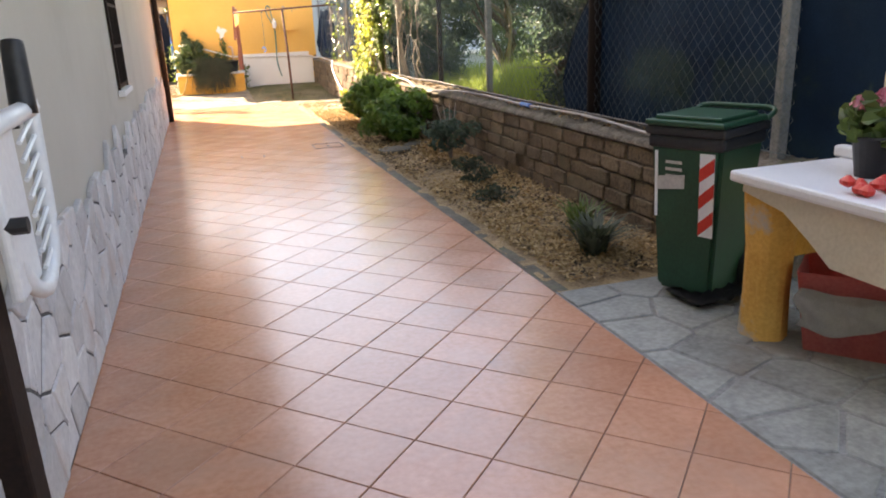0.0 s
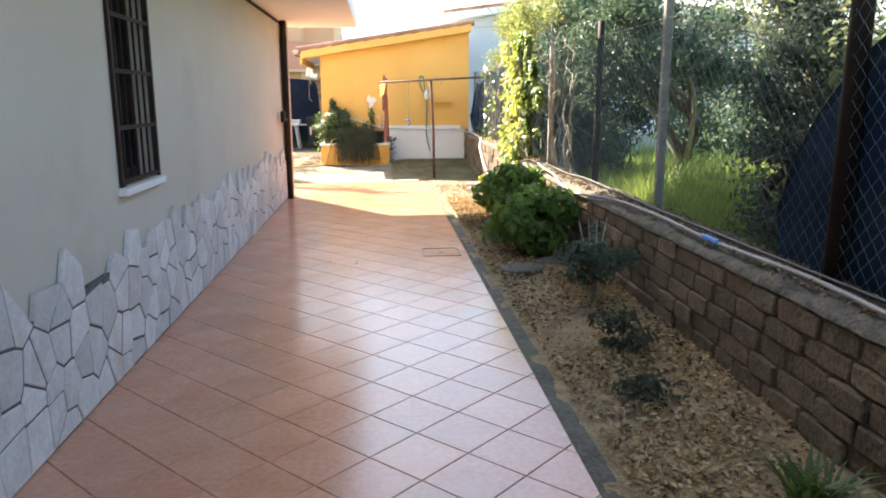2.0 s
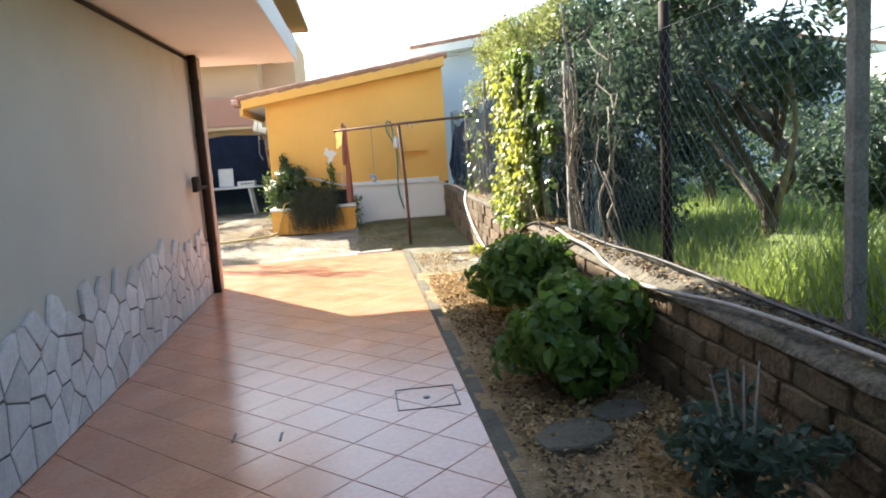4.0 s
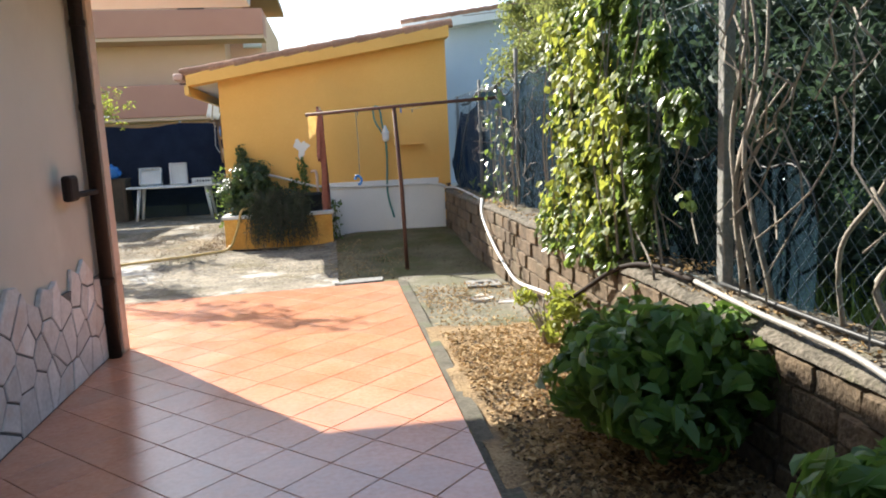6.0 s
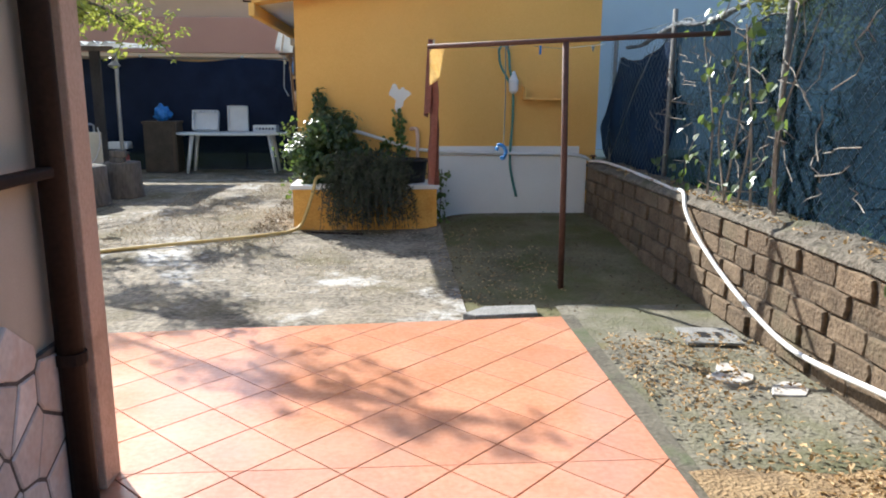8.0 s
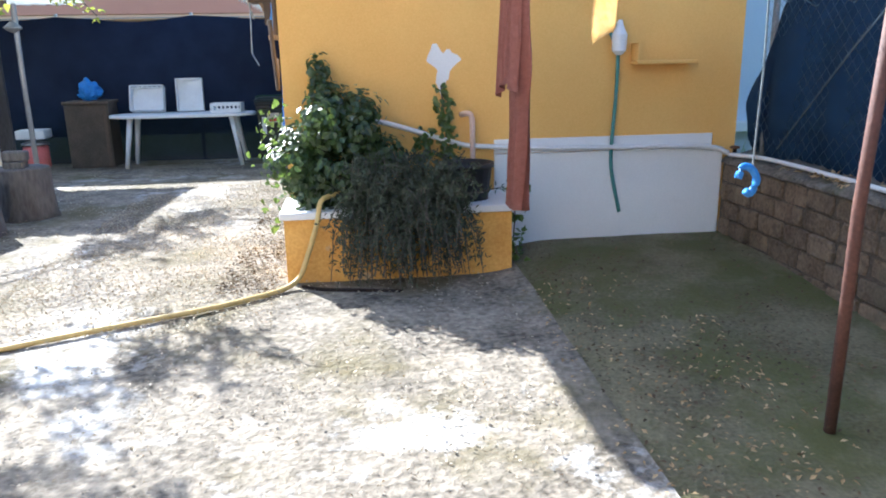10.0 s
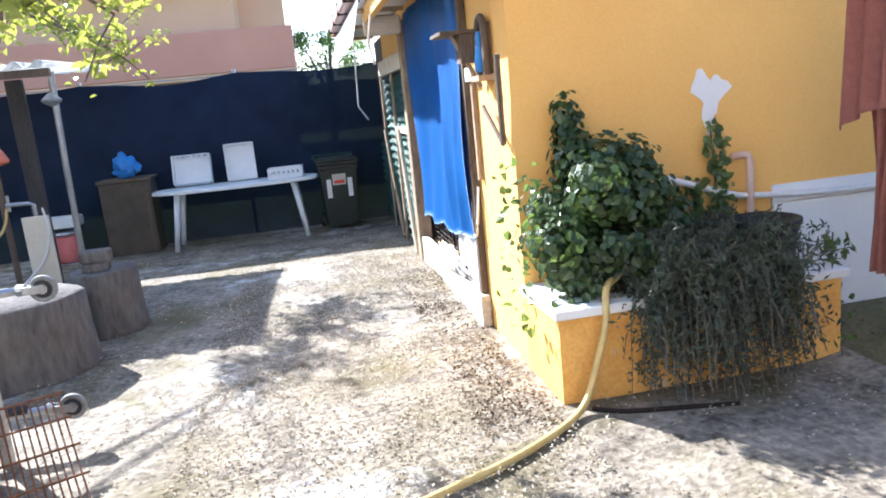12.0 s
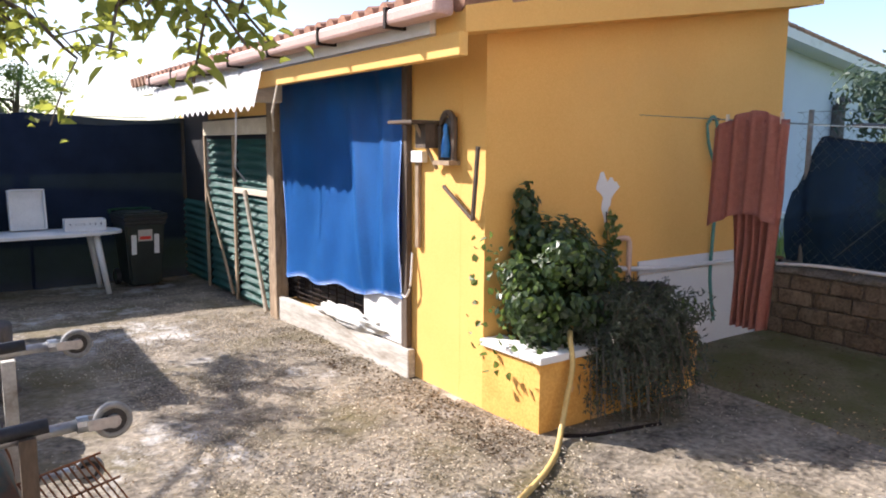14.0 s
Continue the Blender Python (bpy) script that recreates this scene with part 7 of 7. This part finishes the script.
tree("far_tree", "hazy tree beyond the outbuilding", (7.5, 44, 0), 6.0, 0.16, blob(0, 0, 3.4, 2.4, 2.0, 1.9, 40, 0.4, 0.7, 53), 2600, 0.18, M_LEAF_MID, 9, 53)
bm = BM()
r = random.Random(3)
n = 90
ring = [(70 * math.cos(2 * math.pi * k / n), 70 * math.sin(2 * math.pi * k / n), 3.2 + 1.6 * noise.noise((k * 0.5, 1, 2)) + r.uniform(-0.4, 0.4)) for k in range(n)]
lo = [bm.verts.new((x, y, -0.5)) for x, y, z in ring]
hi = [bm.verts.new((x * 1.02, y * 1.02, z)) for x, y, z in ring]
for k in range(n):
    bm.faces.new((lo[k], lo[(k + 1) % n], hi[(k + 1) % n], hi[k]))
solo("backdrop", bm, M_GRASS, "distant dark tree line round the plot", "distant trees", kind="structure")

# boundary behind the start
solo("wall_boundary", bx(0.0, 5.5, -3.5, -3.2, -0.2, 2.2), M_PLASTER, "plain cream boundary wall", "boundary wall", kind="structure")
solo("wall_side", bx(4.2, 4.4, -3.2, 1.2, -0.2, 1.4), M_PLASTER, "plain low boundary wall", "boundary wall", kind="structure")


# ---------------------------------------------------------------- litter
def litter(name, label, x0, x1, y0, y1, n, size, z, seed, material, cond=None):
    r = np.random.default_rng(seed)
    pts = []
    while len(pts) < n:
        x, y = r.uniform(x0, x1), r.uniform(y0, y1)
        if noise.noise((x * 1.3, y * 1.3, seed)) + 0.35 * r.normal() < 0 or (cond and not cond(x, y)):
            continue
        pts.append((x, y, z + rise(x, y) * (y > 16.5 and z < 0.3) + r.uniform(0, 0.012)))
    nn = r.normal(size=(n, 3)) * 0.35 + [0, 0, 1]
    return tagged(new(name, leaf_mesh(name, pts, nn, size, material, 0.55, 0, True, 0.15)), label, "fallen leaves", kind="stuff")


litter("fallen_leaves", "dry straw and leaf litter on the garden bed", 2.40, 3.34, 4.6, 14.3, 15000, 0.036, 0.0, 1, M_DRY)
litter("fallen_leaves", "damp brown leaf litter on the garden bed", 2.40, 3.34, 4.6, 14.3, 4200, 0.036, 0.0, 11, M_WETLEAF)
litter("fallen_leaves", "dry leaves scattered on the concrete strip", 2.40, 3.33, 13.7, 16.2, 1700, 0.032, -0.02, 2, M_DRY)
litter("fallen_leaves", "small dead leaves scattered over the yard", -3.0, 1.5, 17.2, 25.5, 9000, 0.020, -0.026, 3, M_FLAKE)
litter("fallen_leaves", "pale flakes of dead leaf before the outbuilding", -1.7, 0.1, 18.8, 23.8, 11000, 0.020, -0.026, 13, M_FLAKE)
litter("fallen_leaves", "damp dead leaves on the mossy concrete", 1.65, 3.3, 16.7, 20.0, 1300, 0.024, -0.035, 4, M_WETLEAF)
litter("fallen_leaves", "dry leaves drifted along the mossy concrete edge", 1.55, 2.5, 17.0, 19.2, 420, 0.026, -0.03, 24, M_DRY)
litter("fallen_leaves", "dark leaf litter along the outbuilding foot", -0.32, 0.05, 19.4, 22.8, 1300, 0.026, -0.026, 5, M_WETLEAF)
litter("wall_top_litter", "dead leaves and twigs on the wall top", 3.38, 3.66, 5.0, 12.5, 800, 0.035, 0.632, 6, M_DRY)
litter("wall_top_litter", "damp dead leaves and twigs on the wall top", 3.38, 3.66, 5.0, 12.5, 1200, 0.035, 0.632, 36, M_WETLEAF)
litter("wall_top_litter", "dead leaves on the wall top under the ivy", 3.38, 3.62, 12.5, 19.5, 1300, 0.035, 0.70, 16, M_DRY)


# ---------------------------------------------------------------- pieces of walls and floors
# terracotta tiles, laid on the diagonal
P = 0.2975
C45 = math.cos(radians(45))
joined = BM()
full = mesh_from(slab(BM(), [(-0.1470, -0.1470), (0.1470, -0.1470), (0.1470, 0.1470), (-0.1470, 0.1470)], -0.006, 0.0, 0.0025), "tile", M_TILE)
count = 0
FAR = (-0.0693, 0.9976)     # far edge of the terrace, square to this
FARC = FAR[0] * -0.579 + FAR[1] * 16.332
for i in range(-50, 100):
    for j in range(-50, 100):
        cx = 1.798 + (i + 0.5 - j - 0.5) * P * C45
        cy = 3.194 + (i + 0.5 + j + 0.5) * P * C45
        if not (-4.8 < cx < 2.6 and -3.3 < cy < 16.9):
            continue
        h_ = 0.1470 * math.sqrt(2)
        dia = [(cx + h_, cy), (cx, cy + h_), (cx - h_, cy), (cx, cy - h_)]
        for zone in (0, 1):
            poly = clip(clip(dia, 1, 0, TX), 0, -1, -TY0)
            if zone == 0:
                poly = clip(clip(poly, 0, 1, HC), -1, 0, -0.0) if poly else poly
            else:
                poly = clip(clip(clip(poly, 0, -1, -HC), FAR[0], FAR[1], FARC), -1, 0, 4.4) if poly else poly
            if len(poly) < 3 or area(poly) < 0.0006:
                continue
            whole = len(poly) == 4 and area(poly) > 0.0860
            if 3.2 < cy < 11.6 and count < 300:
                if whole:
                    o = new("tile", full)
                    o.matrix_basis = pose(cx, cy, 0.0, 0, 0, 45)
                else:
                    o = new("tile", mesh_from(slab(BM(), poly, -0.006, 0.0, 0.0025), "cut_tile", M_TILE))
                o.parent = terrace
                count += 1
            else:
                slab(joined, poly, -0.006, 0.0, 0.0025)
o = part("far_tiles", joined, M_TILE, terrace)
o["kind"] = "stuff"

# crazy-paved stone base of the house wall
clad = solo("stone_base", bx(0.002, 0.024, -3.0, HC - 0.16, -0.02, 0.60), M_MORTAR, "crazy-paved pale stone facing at the wall foot", "stone facing", kind="structure")
more = BM()
made = 0
for poly in cells(-3.0, HC - 0.16, 0.0, 0.93, 0.185, 5, 0.48, 1.05):
    cy = sum(p[0] for p in poly) / len(poly)
    cz = sum(p[1] for p in poly) / len(poly)
    if cz > 0.68 + 0.06 * noise.noise((cy * 2.3, 0, 4)):
        continue
    q = shrink(poly, 0.0055 + 0.003 * noise.noise((cy * 5, cz * 5, 8)))
    if len(q) < 3 or area(q) < 0.0006:
        continue
    single = cy > 3.2 and made < 300
    bm = slab(BM() if single else more, q, 0.0, 0.026 + 0.007 * noise.noise((cz * 9, cy * 3, 1)), 0.005, lambda u, v, w_: (0.004 + w_, u, v))
    if single:
        part("stone", bm, M_CLAD, clad)
        made += 1
o = part("more_stones", more, M_CLAD, clad)
o["kind"] = "stuff"

# flagstones
for poly in cells(2.28, 4.4, 1.2, 4.54, 0.29, 9, 0.45):
    q = shrink(poly, 0.010)
    if len(q) > 2 and area(q) > 0.004:
        part("flagstone", slab(BM(), q, -0.03, -0.008 + 0.004 * noise.noise((q[0][0], q[0][1], 3)), 0.006), M_SLATE, flag)

# tufa blocks of the low wall
rest = BM()
rb = random.Random(23)
made = 0
for c in range(5):
    y = 4.2 - rb.uniform(0, 0.2)
    while y < 20.1:
        ln = rb.uniform(0.24, 0.36)
        y0, y1 = max(4.2, y), min(20.12, y + ln)
        y += ln
        if y1 - y0 < 0.06:
            continue
        g = 0.008
        course = wtop(y0) / 5
        z0, z1 = c * course - 0.03 + g, (c + 1) * course - 0.03 - g * 0.5
        z0 += rb.uniform(-0.006, 0.006)
        dx = rb.uniform(-0.017, 0.012)
        target = BM() if made < 300 and 4.2 < y0 < 19 else rest
        q = [(y0 + g + rb.uniform(0, 0.02), z0), ((y0 + y1) / 2, z0 - rb.uniform(0, 0.008)), (y1 - g - rb.uniform(0, 0.015), z0 + rb.uniform(-0.004, 0.010)), (y1 - g, (z0 + z1) / 2 + rb.uniform(-0.02, 0.02)),
             (y1 - g - rb.uniform(0, 0.022), z1 - rb.uniform(0, 0.008)), ((y0 + y1) / 2 + rb.uniform(-0.04, 0.04), z1 + rb.uniform(0, 0.004)), (y0 + g + rb.uniform(0, 0.018), z1 - rb.uniform(0, 0.012)), (y0 + g, (z0 + z1) / 2)]
        slab(target, q, 0.0, 0.020 - dx, 0.008, lambda u, v, w_: (WX + 0.018 - w_, u, v))
        bmesh.ops.recalc_face_normals(target, faces=target.faces) if target is not rest else None
        if target is not rest:
            part("block", target, M_TUFA, low_wall)
            made += 1
bmesh.ops.recalc_face_normals(rest, faces=rest.faces)
o = part("more_blocks", rest, M_TUFA, low_wall)
o["kind"] = "stuff"
